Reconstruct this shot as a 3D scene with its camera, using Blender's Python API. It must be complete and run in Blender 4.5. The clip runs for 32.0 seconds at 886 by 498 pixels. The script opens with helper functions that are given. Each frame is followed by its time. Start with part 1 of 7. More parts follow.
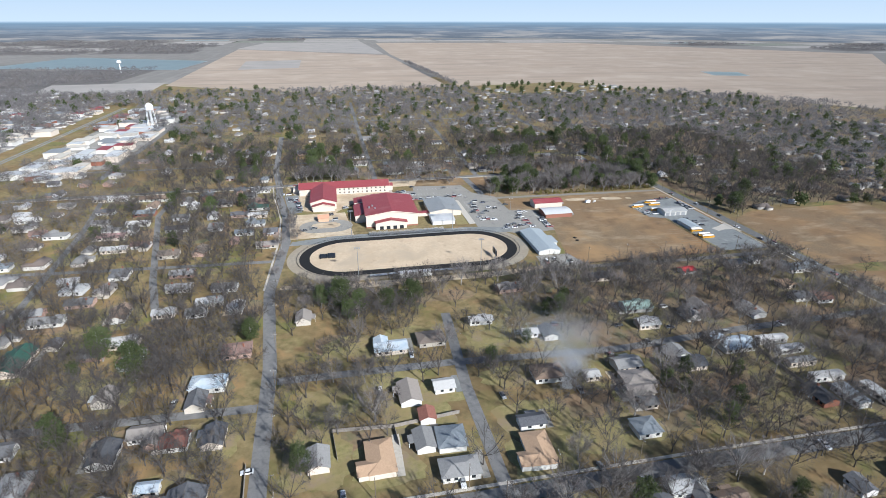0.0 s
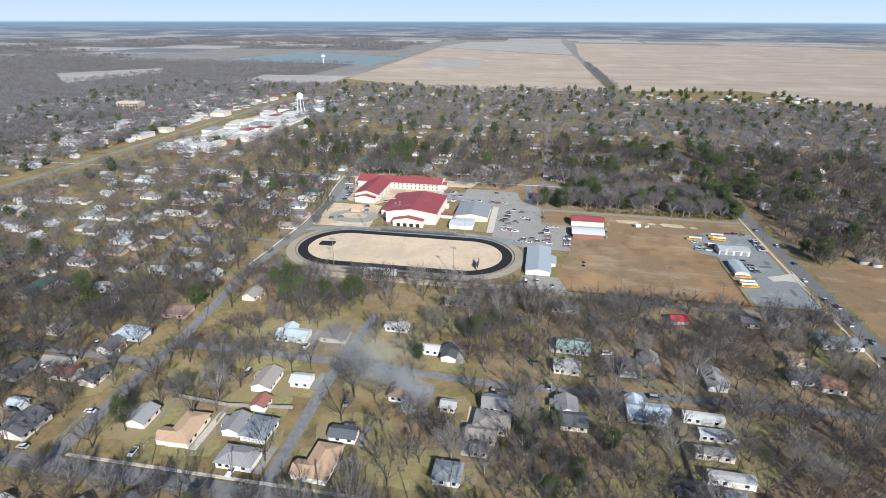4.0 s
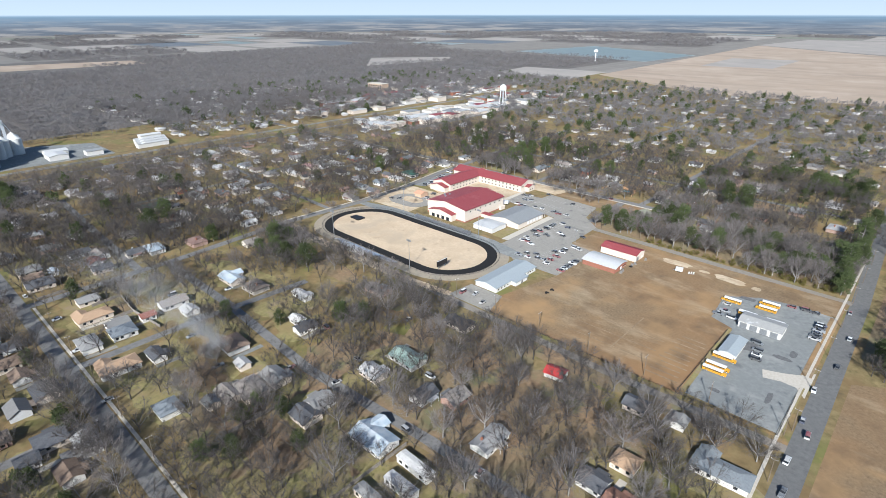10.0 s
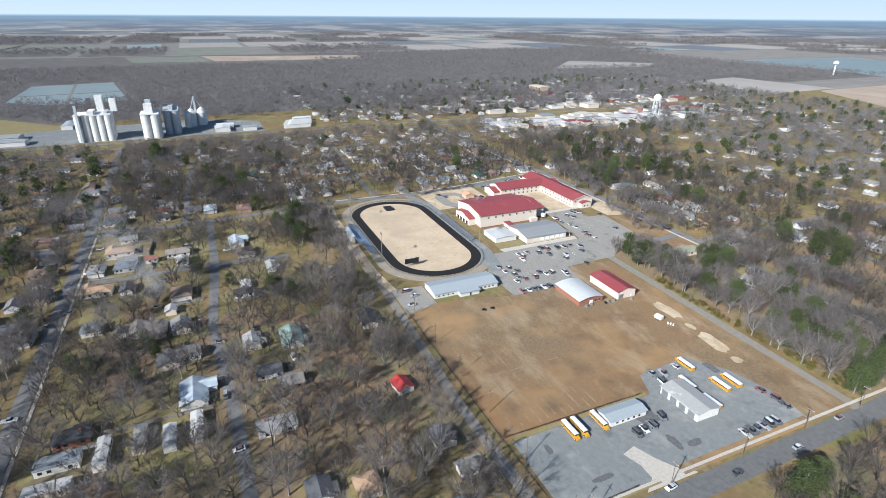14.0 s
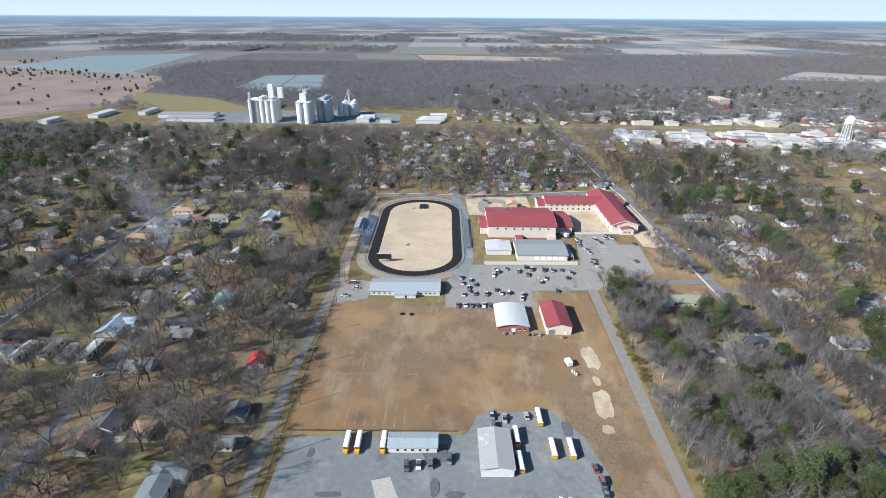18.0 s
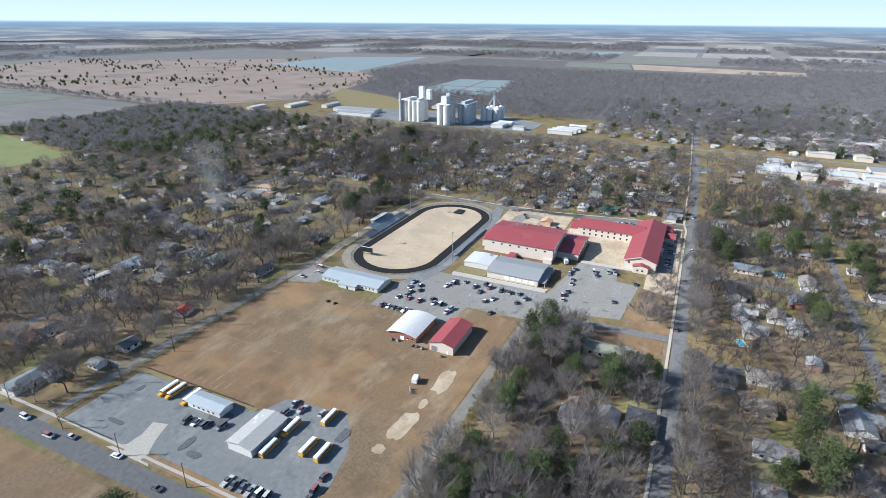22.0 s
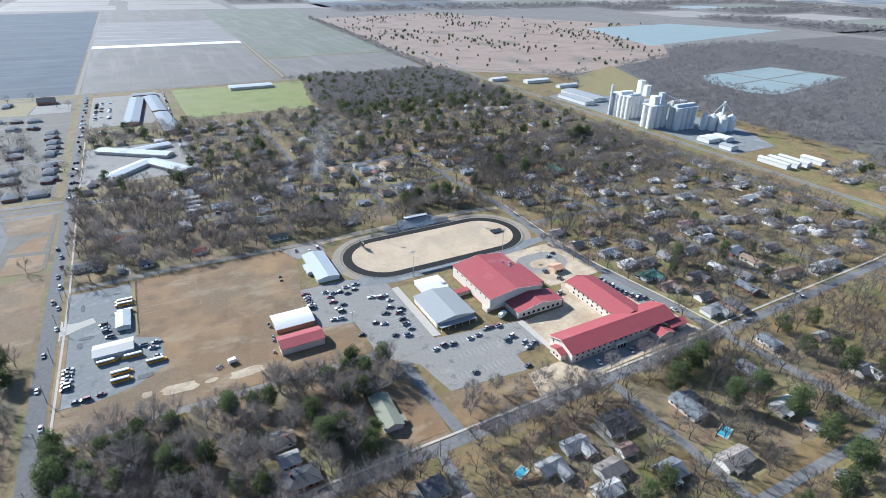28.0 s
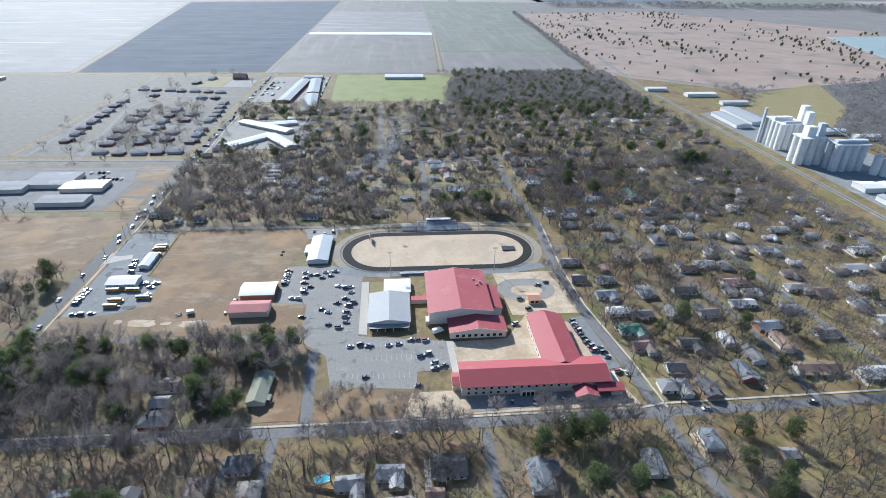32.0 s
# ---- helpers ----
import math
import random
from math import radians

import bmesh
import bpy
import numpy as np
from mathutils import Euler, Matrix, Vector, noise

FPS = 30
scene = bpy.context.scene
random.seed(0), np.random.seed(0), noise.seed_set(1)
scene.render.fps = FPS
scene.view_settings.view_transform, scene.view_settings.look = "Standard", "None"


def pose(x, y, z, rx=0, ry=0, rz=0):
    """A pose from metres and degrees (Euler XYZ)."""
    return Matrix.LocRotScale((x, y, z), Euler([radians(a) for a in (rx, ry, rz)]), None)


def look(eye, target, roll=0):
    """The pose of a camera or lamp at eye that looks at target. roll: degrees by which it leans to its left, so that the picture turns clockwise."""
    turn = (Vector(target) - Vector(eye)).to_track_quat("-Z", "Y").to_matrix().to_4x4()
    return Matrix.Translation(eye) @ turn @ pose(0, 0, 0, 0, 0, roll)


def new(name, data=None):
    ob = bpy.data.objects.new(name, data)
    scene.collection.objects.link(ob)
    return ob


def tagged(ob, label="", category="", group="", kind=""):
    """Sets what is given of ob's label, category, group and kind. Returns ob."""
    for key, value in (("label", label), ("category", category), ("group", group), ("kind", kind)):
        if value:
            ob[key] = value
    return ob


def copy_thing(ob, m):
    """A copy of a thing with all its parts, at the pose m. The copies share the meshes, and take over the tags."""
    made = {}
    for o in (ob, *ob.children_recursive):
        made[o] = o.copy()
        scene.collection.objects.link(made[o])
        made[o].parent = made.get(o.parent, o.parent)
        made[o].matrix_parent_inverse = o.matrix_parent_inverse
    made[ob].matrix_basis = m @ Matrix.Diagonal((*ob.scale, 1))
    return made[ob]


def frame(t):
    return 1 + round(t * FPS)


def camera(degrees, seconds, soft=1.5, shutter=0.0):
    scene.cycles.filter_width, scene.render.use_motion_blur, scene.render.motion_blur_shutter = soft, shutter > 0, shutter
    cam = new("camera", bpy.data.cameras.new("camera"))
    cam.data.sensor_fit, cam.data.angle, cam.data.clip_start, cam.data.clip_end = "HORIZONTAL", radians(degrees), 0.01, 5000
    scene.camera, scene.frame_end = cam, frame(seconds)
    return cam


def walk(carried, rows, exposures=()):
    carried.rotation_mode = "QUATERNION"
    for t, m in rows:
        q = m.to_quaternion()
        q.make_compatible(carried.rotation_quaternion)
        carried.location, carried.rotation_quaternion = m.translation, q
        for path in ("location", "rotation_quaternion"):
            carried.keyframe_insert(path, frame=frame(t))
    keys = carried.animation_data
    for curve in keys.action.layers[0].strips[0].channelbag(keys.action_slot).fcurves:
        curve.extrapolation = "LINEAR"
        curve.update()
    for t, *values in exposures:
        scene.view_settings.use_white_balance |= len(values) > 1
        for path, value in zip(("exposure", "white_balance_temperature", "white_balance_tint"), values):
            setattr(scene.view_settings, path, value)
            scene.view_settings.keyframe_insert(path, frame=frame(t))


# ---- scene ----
cam = camera(78.55, 32.0, soft=0.5)
PATH = [
    (0, (39.91, 295.24, 134.09), (4.72, 114.48, 56.06), 0.07),
    (1, (8.44, 298.06, 133.54), (-9.18, 114.76, 55.50), 0.02),
    (2, (-22.25, 297.91, 133.46), (-22.63, 113.73, 55.52), 0.03),
    (3, (-52.16, 294.78, 133.77), (-35.60, 111.32, 55.89), 0.08),
    (4, (-81.31, 288.72, 134.24), (-47.93, 107.66, 56.11), 0.13),
    (5, (-109.86, 280.17, 134.66), (-59.76, 103.26, 55.98), 0.17),
    (6, (-138.05, 269.85, 134.90), (-71.50, 98.67, 55.72), 0.18),
    (7, (-165.84, 258.09, 134.94), (-83.38, 94.08, 55.56), 0.14),
    (8, (-192.68, 244.37, 134.84), (-95.11, 88.89, 55.43), 0.05),
    (9, (-217.88, 227.77, 134.68), (-106.19, 82.20, 55.10), -0.03),
    (10, (-241.12, 207.68, 134.46), (-116.28, 73.44, 54.50), -0.04),
    (11, (-262.67, 184.24, 134.14), (-125.44, 62.90, 53.87), 0.04),
    (12, (-282.66, 158.06, 133.72), (-133.79, 51.25, 53.53), 0.19),
    (13, (-300.44, 129.72, 133.34), (-141.14, 38.87, 53.54), 0.33),
    (14, (-315.12, 99.68, 133.19), (-147.09, 25.80, 53.77), 0.41),
    (15, (-326.28, 68.22, 133.31), (-151.43, 12.06, 54.11), 0.43),
    (16, (-333.99, 35.51, 133.66), (-154.28, -2.27, 54.43), 0.43),
    (17, (-338.58, 1.64, 134.06), (-155.95, -17.16, 54.72), 0.42),
    (18, (-340.34, -33.27, 134.30), (-156.73, -32.62, 54.99), 0.40),
    (19, (-339.08, -68.82, 134.33), (-156.48, -48.44, 55.34), 0.36),
    (20, (-334.02, -104.27, 134.30), (-154.48, -64.17, 55.84), 0.37),
    (21, (-324.56, -138.85, 134.50), (-150.21, -79.43, 56.58), 0.42),
    (22, (-311.03, -172.07, 135.23), (-143.97, -94.20, 57.59), 0.43),
    (23, (-294.02, -203.59, 137.20), (-136.29, -108.49, 59.24), 0.37),
    (24, (-273.65, -232.98, 141.69), (-127.32, -122.13, 62.34), 0.33),
    (25, (-249.80, -259.86, 149.39), (-116.87, -134.95, 67.35), 0.42),
    (26, (-222.60, -283.92, 159.39), (-104.79, -146.92, 73.65), 0.64),
    (27, (-192.66, -304.82, 169.66), (-91.13, -157.68, 79.99), 0.90),
    (28, (-160.83, -322.16, 178.13), (-76.27, -166.58, 85.15), 1.08),
    (29, (-127.89, -335.83, 183.75), (-60.62, -173.24, 88.67), 1.17),
    (30, (-94.36, -346.11, 186.85), (-44.48, -177.92, 90.81), 1.18),
    (31, (-60.55, -353.35, 188.19), (-28.01, -181.08, 91.94), 1.10),
    (32, (-26.59, -357.71, 188.15), (-11.16, -182.87, 92.29), 0.91),
]
walk(cam, [(t, look(eye, target, roll)) for t, eye, target, roll in PATH], [(0, 0.36, 5790, 8.5), (9, 0.41, 5890, 8.5), (14, 0.43, 5840, 8.5), (19, 0.56, 5740, 8.5), (25, 0.79, 5630, 8), (29, 0.94, 5560, 8), (32, 0.87, 5570, 8)])

# ---- world, sun and sky ----
SUN_AZ, SUN_EL = radians(118), radians(31)   # direction towards the sun, from +x, and its height
sun_data = bpy.data.lights.new("sun", "SUN")
sun_data.energy, sun_data.angle, sun_data.color = 5.6, radians(0.6), (1.0, 0.95, 0.87)
sun = new("sun", sun_data)
to_sun = Vector((math.cos(SUN_AZ) * math.cos(SUN_EL), math.sin(SUN_AZ) * math.cos(SUN_EL), math.sin(SUN_EL)))
sun.rotation_euler = to_sun.to_track_quat("Z", "Y").to_euler()
world = bpy.data.worlds.new("world")
scene.world = world
world.use_nodes = True
wn, wl = world.node_tree.nodes, world.node_tree.links
sky = wn.new("ShaderNodeTexSky")
sky.sky_type, sky.sun_disc = "NISHITA", False
sky.sun_elevation, sky.sun_rotation = SUN_EL, radians(90) - SUN_AZ
sky.altitude, sky.air_density, sky.dust_density, sky.ozone_density = 60, 1.0, 0.5, 3.0
wl.new(sky.outputs[0], wn["Background"].inputs[0])
wn["Background"].inputs[1].default_value = 0.085
PLAN = 0.77  # metres to a unit of the plan below


# ---- materials ----
def surf(name, dark, light, grain=1.0, patch=0.05, rough=0.85, metal=0.0, bump=0.15, vary=0.0, ramp=None, patchy=0.5, third=None, spots=None, thin=0.0, streak=None):
    """A surface of two colours mixed at two scales; vary shifts the brightness from object to object, ramp gives each object one of its colours, streak draws the spots out along an axis."""
    m = bpy.data.materials.new(name)
    m.use_nodes = True
    nodes, links = m.node_tree.nodes, m.node_tree.links
    b = nodes["Principled BSDF"]
    b.inputs["Roughness"].default_value, b.inputs["Metallic"].default_value = rough, metal
    if rough >= 0.8:
        b.inputs["Diffuse Roughness"].default_value, b.inputs["Specular IOR Level"].default_value = 0.3, 0.22
    elif rough >= 0.6:
        b.inputs["Specular IOR Level"].default_value = 0.3
    co = nodes.new("ShaderNodeTexCoord")

    def fuzz(scale, detail):
        n = nodes.new("ShaderNodeTexNoise")
        n.inputs["Scale"].default_value, n.inputs["Detail"].default_value = scale, detail
        n.inputs["Roughness"].default_value = 0.62
        links.new(co.outputs["Object"], n.inputs["Vector"])
        return n

    def blend(fac, a, c, kind="MIX"):
        x = nodes.new("ShaderNodeMix")
        x.data_type, x.blend_type = "RGBA", kind
        for sock, val in ((x.inputs[0], fac), (x.inputs[6], a), (x.inputs[7], c)):
            if isinstance(val, bpy.types.NodeSocket):
                links.new(val, sock)
            elif isinstance(val, tuple):
                sock.default_value = (*val, 1)
            else:
                sock.default_value = val
        return x.outputs[2]

    def spread(sock, lo, hi):
        r = nodes.new("ShaderNodeMapRange")
        r.inputs[1].default_value, r.inputs[2].default_value = lo, hi
        links.new(sock, r.inputs[0])
        return r.outputs[0]

    g, p = fuzz(grain, 5), fuzz(patch, 4)
    base = dark
    if ramp:
        info, cr = nodes.new("ShaderNodeObjectInfo"), nodes.new("ShaderNodeValToRGB")
        cr.color_ramp.interpolation = "CONSTANT"
        while len(cr.color_ramp.elements) < len(ramp):
            cr.color_ramp.elements.new(0.5)
        for i, c in enumerate(ramp):
            cr.color_ramp.elements[i].position, cr.color_ramp.elements[i].color = i / len(ramp), (*c, 1)
        links.new(info.outputs["Random"], cr.inputs[0])
        base = cr.outputs[0]
        col = blend(spread(g.outputs[0], 0.35, 0.65), base, blend(0.25, base, light))
    else:
        col = blend(spread(g.outputs[0], 0.3, 0.7), dark, light)
    mid = tuple((a + c) / 2 for a, c in zip(dark, light)) if third is None else third
    if not ramp:
        k = nodes.new("ShaderNodeMath")
        k.operation = "MULTIPLY"
        links.new(spread(p.outputs[0], 0.42, 0.62), k.inputs[0])
        k.inputs[1].default_value = patchy
        col = blend(k.outputs[0], col, mid)
    for k, (tint, size, lo, hi) in enumerate(spots if isinstance(spots, list) else [spots] if spots else []):
        sn = fuzz(size, 4)
        if streak and k == 0:
            mp_ = nodes.new("ShaderNodeMapping")
            mp_.inputs["Rotation"].default_value, mp_.inputs["Scale"].default_value = (0, 0, streak[2] if len(streak) > 2 else 0), (streak[0], streak[1], 1)
            links.new(co.outputs["Object"], mp_.inputs[0])
            links.new(mp_.outputs[0], sn.inputs["Vector"])
        col = blend(spread(sn.outputs[0], lo, hi), col, tint)
    if vary:
        info, hsv = nodes.new("ShaderNodeObjectInfo"), nodes.new("ShaderNodeHueSaturation")
        r = nodes.new("ShaderNodeMapRange")
        r.inputs[3].default_value, r.inputs[4].default_value = 1 - vary, 1 + vary
        links.new(info.outputs["Random"], r.inputs[0])
        links.new(r.outputs[0], hsv.inputs["Value"])
        links.new(col, hsv.inputs["Color"])
        col = hsv.outputs[0]
    links.new(col, b.inputs["Base Color"])
    if thin:
        glow, mix = nodes.new("ShaderNodeBsdfTranslucent"), nodes.new("ShaderNodeMixShader")
        links.new(col, glow.inputs["Color"])
        mix.inputs[0].default_value = thin
        links.new(b.outputs[0], mix.inputs[1])
        links.new(glow.outputs[0], mix.inputs[2])
        links.new(mix.outputs[0], nodes["Material Output"].inputs["Surface"])
    if bump:
        bp = nodes.new("ShaderNodeBump")
        bp.inputs["Strength"].default_value, bp.inputs["Distance"].default_value = bump, 0.1
        links.new(g.outputs[0], bp.inputs["Height"])
        links.new(bp.outputs[0], b.inputs["Normal"])
    return m


M = {
    "grass": surf("winter_grass", (0.118, 0.098, 0.044), (0.262, 0.202, 0.10), 0.22, 0.022, third=(0.168, 0.112, 0.055), patchy=0.8, spots=[((0.15, 0.145, 0.05), 0.02, 0.52, 0.64), ((0.255, 0.168, 0.08), 0.05, 0.54, 0.67), ((0.10, 0.078, 0.042), 0.035, 0.56, 0.70)]),
    "field_brown": surf("dormant_turf", (0.135, 0.096, 0.058), (0.235, 0.168, 0.10), 0.7, 0.010, third=(0.242, 0.142, 0.068), patchy=0.9, spots=[((0.335, 0.262, 0.17), 0.045, 0.51, 0.75), ((0.135, 0.095, 0.058), 0.04, 0.52, 0.70), ((0.30, 0.192, 0.095), 0.016, 0.51, 0.66)], streak=(0.5, 1.3, 0.4)),
    "sand": surf("infield_sand", (0.455, 0.355, 0.245), (0.535, 0.425, 0.30), 0.4, 0.04, third=(0.425, 0.33, 0.225), patchy=0.8, spots=[((0.36, 0.285, 0.20), 0.09, 0.58, 0.74), ((0.40, 0.325, 0.235), 0.03, 0.5, 0.66)]),
    "dirt": surf("bare_dirt", (0.40, 0.32, 0.22), (0.54, 0.445, 0.32), 0.3, 0.06, third=(0.34, 0.25, 0.16), patchy=0.7, spots=((0.30, 0.245, 0.16), 0.08, 0.57, 0.70)),
    "track": surf("black_track", (0.012, 0.012, 0.013), (0.022, 0.021, 0.02), 1.2, 0.1, rough=0.9),
    "asphalt": surf("worn_asphalt", (0.208, 0.196, 0.174), (0.292, 0.276, 0.246), 0.6, 0.035, third=(0.245, 0.231, 0.207), spots=[((0.15, 0.146, 0.139), 0.10, 0.57, 0.70), ((0.305, 0.288, 0.26), 0.06, 0.58, 0.72)]),
    "road": surf("street_asphalt", (0.135, 0.133, 0.13), (0.205, 0.20, 0.193), 0.4, 0.05, third=(0.17, 0.165, 0.16), spots=((0.11, 0.108, 0.106), 0.06, 0.55, 0.7)),
    "highway": surf("dark_highway_asphalt", (0.105, 0.105, 0.104), (0.16, 0.158, 0.152), 0.4, 0.05, third=(0.13, 0.128, 0.125)),
    "gravel": surf("pale_gravel", (0.16, 0.168, 0.164), (0.23, 0.237, 0.23), 0.35, 0.035, third=(0.188, 0.196, 0.191), spots=[((0.29, 0.29, 0.272), 0.05, 0.56, 0.72), ((0.135, 0.14, 0.141), 0.09, 0.57, 0.7)]),
    "concrete": surf("concrete", (0.37, 0.338, 0.288), (0.50, 0.458, 0.396), 0.8, 0.1),
    "redroof": surf("red_metal_roof", (0.25, 0.052, 0.057), (0.315, 0.074, 0.079), 2.0, 0.08, rough=0.6, bump=0.03, third=(0.285, 0.075, 0.077), spots=((0.33, 0.105, 0.105), 0.06, 0.56, 0.72)),
    "cream": surf("cream_block", (0.57, 0.495, 0.415), (0.65, 0.57, 0.485), 1.5, 0.1, bump=0.1),
    "cream_trim": surf("cream_trim", (0.62, 0.55, 0.45), (0.7, 0.62, 0.52), 2.0, 0.2, bump=0.05),
    "greyroof": surf("grey_metal_roof", (0.24, 0.248, 0.248), (0.31, 0.317, 0.315), 1.0, 0.1, rough=0.65, bump=0.04),
    "slategrey": surf("dull_grey_membrane", (0.17, 0.175, 0.18), (0.23, 0.235, 0.24), 1.0, 0.1, rough=0.8, bump=0.04, spots=((0.28, 0.28, 0.28), 0.05, 0.55, 0.68)),
    "blueroof": surf("pale_blue_metal_roof", (0.31, 0.345, 0.36), (0.38, 0.415, 0.43), 1.0, 0.1, rough=0.65, bump=0.04),
    "whiteroof": surf("white_metal_roof", (0.50, 0.50, 0.485), (0.61, 0.605, 0.59), 1.0, 0.12, rough=0.6, bump=0.04),
    "slate": surf("slate_shingle", (0.075, 0.077, 0.085), (0.12, 0.122, 0.13), 1.2, 0.2),
    # glint off floodwater painted as a near-white base colour
    "glint": surf("white_flood_glint", (0.58, 0.59, 0.60), (0.70, 0.71, 0.72), 0.02, 0.006, rough=0.5, bump=0),
    "paleroof": surf("pale_metal_roof", (0.40, 0.40, 0.39), (0.50, 0.50, 0.485), 1.0, 0.12, rough=0.6, bump=0.04, spots=((0.66, 0.66, 0.65), 0.12, 0.58, 0.64)),
    "whitewall": surf("white_siding", (0.54, 0.525, 0.49), (0.66, 0.64, 0.605), 1.2, 0.15),
    "brick": surf("red_brick", (0.24, 0.10, 0.07), (0.33, 0.15, 0.10), 2.5, 0.2),
    "glass": surf("dark_glass", (0.02, 0.024, 0.03), (0.03, 0.034, 0.04), 1.0, 0.3, rough=0.08, bump=0),
    "steel": surf("grey_steel", (0.30, 0.31, 0.32), (0.42, 0.43, 0.44), 2.0, 0.3, rough=0.4, metal=0.6, bump=0.02),
    "black": surf("black_paint", (0.012, 0.012, 0.014), (0.02, 0.02, 0.022), 2.0, 0.3, rough=0.5, bump=0.02),
    "bark": surf("grey_bark", (0.20, 0.185, 0.17), (0.36, 0.34, 0.32), 0.6, 0.03, third=(0.25, 0.225, 0.205), vary=0.25, bump=0),
    "twig": surf("bare_twigs", (0.132, 0.115, 0.105), (0.275, 0.248, 0.232), 0.25, 0.02, third=(0.172, 0.14, 0.122), vary=0.35, bump=0, thin=0.4),
    "needle": surf("evergreen_leaves", (0.062, 0.09, 0.035), (0.165, 0.19, 0.082), 0.7, 0.05, third=(0.095, 0.122, 0.052), vary=0.3, bump=0, thin=0.45),
    "shingle": surf("shingle_roof", (0.2, 0.2, 0.2), (0.3, 0.3, 0.3), 1.5, 0.2, ramp=[(0.09, 0.09, 0.10), (0.17, 0.165, 0.16), (0.26, 0.255, 0.25), (0.20, 0.155, 0.12), (0.31, 0.305, 0.30), (0.12, 0.12, 0.125), (0.42, 0.42, 0.415), (0.25, 0.22, 0.195), (0.21, 0.125, 0.10)]),
    "siding": surf("house_siding", (0.5, 0.5, 0.5), (0.7, 0.7, 0.7), 1.5, 0.2, ramp=[(0.62, 0.60, 0.56), (0.45, 0.40, 0.33), (0.30, 0.16, 0.11), (0.66, 0.65, 0.63), (0.36, 0.22, 0.16), (0.50, 0.50, 0.50)]),
    "carpaint": surf("car_paint", (0.5, 0.5, 0.5), (0.7, 0.7, 0.7), 3.0, 0.5, rough=0.3, bump=0, ramp=[(0.75, 0.75, 0.75), (0.02, 0.02, 0.023), (0.30, 0.31, 0.32), (0.05, 0.055, 0.06), (0.70, 0.70, 0.69), (0.12, 0.13, 0.14), (0.03, 0.04, 0.08), (0.20, 0.02, 0.02), (0.45, 0.44, 0.42), (0.02, 0.02, 0.02)]),
    "rubber": surf("tyre_rubber", (0.015, 0.015, 0.015), (0.025, 0.025, 0.025), 3.0, 0.5, bump=0),
    "yellow": surf("school_bus_yellow", (0.60, 0.30, 0.02), (0.66, 0.34, 0.03), 1.0, 0.2, rough=0.4, bump=0),
    "silo": surf("silo_concrete", (0.62, 0.61, 0.58), (0.76, 0.75, 0.72), 0.3, 0.05, third=(0.55, 0.54, 0.52)),
    "silo_dark": surf("galvanised_bin", (0.38, 0.40, 0.42), (0.50, 0.52, 0.54), 0.4, 0.06, rough=0.6),
    "whitepaint": surf("white_paint", (0.74, 0.74, 0.73), (0.82, 0.82, 0.81), 0.5, 0.1, rough=0.5, bump=0),
    "rowcrop": surf("stubble_field", (0.285, 0.228, 0.175), (0.375, 0.302, 0.235), 0.012, 0.004, third=(0.33, 0.258, 0.195), patchy=0.7, bump=0, spots=[((0.26, 0.205, 0.16), 0.008, 0.48, 0.70), ((0.385, 0.312, 0.243), 0.005, 0.52, 0.68)], streak=(0.2, 1.6, 0.3)),
    # stubble tan greyed in its base colour to suggest haze over far fields
    "rowfar": surf("hazed_far_stubble", (0.24, 0.222, 0.20), (0.33, 0.30, 0.27), 0.008, 0.003, third=(0.28, 0.26, 0.24), bump=0),
    # blue of haze and sky reflection is mixed into this fallow grey
    "rowgrey": surf("wet_fallow_sky_tint", (0.096, 0.114, 0.136), (0.135, 0.153, 0.174), 0.012, 0.004, third=(0.116, 0.128, 0.142), rough=1.0, bump=0, spots=((0.158, 0.17, 0.182), 0.02, 0.5, 0.7), streak=(0.15, 2.0)),
    "rowbrown": surf("brown_fallow_field", (0.155, 0.145, 0.13), (0.21, 0.195, 0.175), 0.012, 0.004, third=(0.18, 0.165, 0.145), bump=0, spots=((0.22, 0.205, 0.185), 0.02, 0.5, 0.7), streak=(2.0, 0.15)),
    "rowgreen": surf("grey_green_field", (0.135, 0.15, 0.115), (0.20, 0.205, 0.165), 0.012, 0.004, third=(0.175, 0.175, 0.14), bump=0, spots=((0.21, 0.21, 0.18), 0.02, 0.5, 0.7), streak=(2.0, 0.15)),
    "rowpale": surf("streaked_wet_stubble", (0.19, 0.183, 0.172), (0.25, 0.238, 0.22), 0.012, 0.004, bump=0, spots=((0.36, 0.35, 0.34), 0.02, 0.55, 0.70), streak=(0.12, 2.2, 0.3)),
    "estate": surf("thin_estate_yards", (0.115, 0.105, 0.085), (0.175, 0.158, 0.13), 0.10, 0.02, third=(0.145, 0.135, 0.10), bump=0),
    "yard": surf("olive_lawn", (0.165, 0.152, 0.06), (0.29, 0.248, 0.115), 0.4, 0.05, third=(0.225, 0.172, 0.085), patchy=0.9, spots=((0.235, 0.18, 0.12), 0.07, 0.54, 0.68)),
    "stain": surf("oil_stained_gravel", (0.09, 0.09, 0.092), (0.15, 0.15, 0.15), 0.8, 0.1),
    "lawn": surf("winter_wheat", (0.175, 0.20, 0.06), (0.235, 0.25, 0.09), 0.03, 0.008, third=(0.235, 0.225, 0.10), bump=0),
    "pinkgrass": surf("broomsedge_pasture", (0.255, 0.19, 0.15), (0.33, 0.255, 0.205), 0.015, 0.006, third=(0.28, 0.21, 0.165), bump=0, spots=((0.19, 0.16, 0.13), 0.008, 0.52, 0.66)),
    "water": surf("pond_water", (0.19, 0.235, 0.225), (0.25, 0.29, 0.275), 0.02, 0.006, rough=0.5, bump=0),
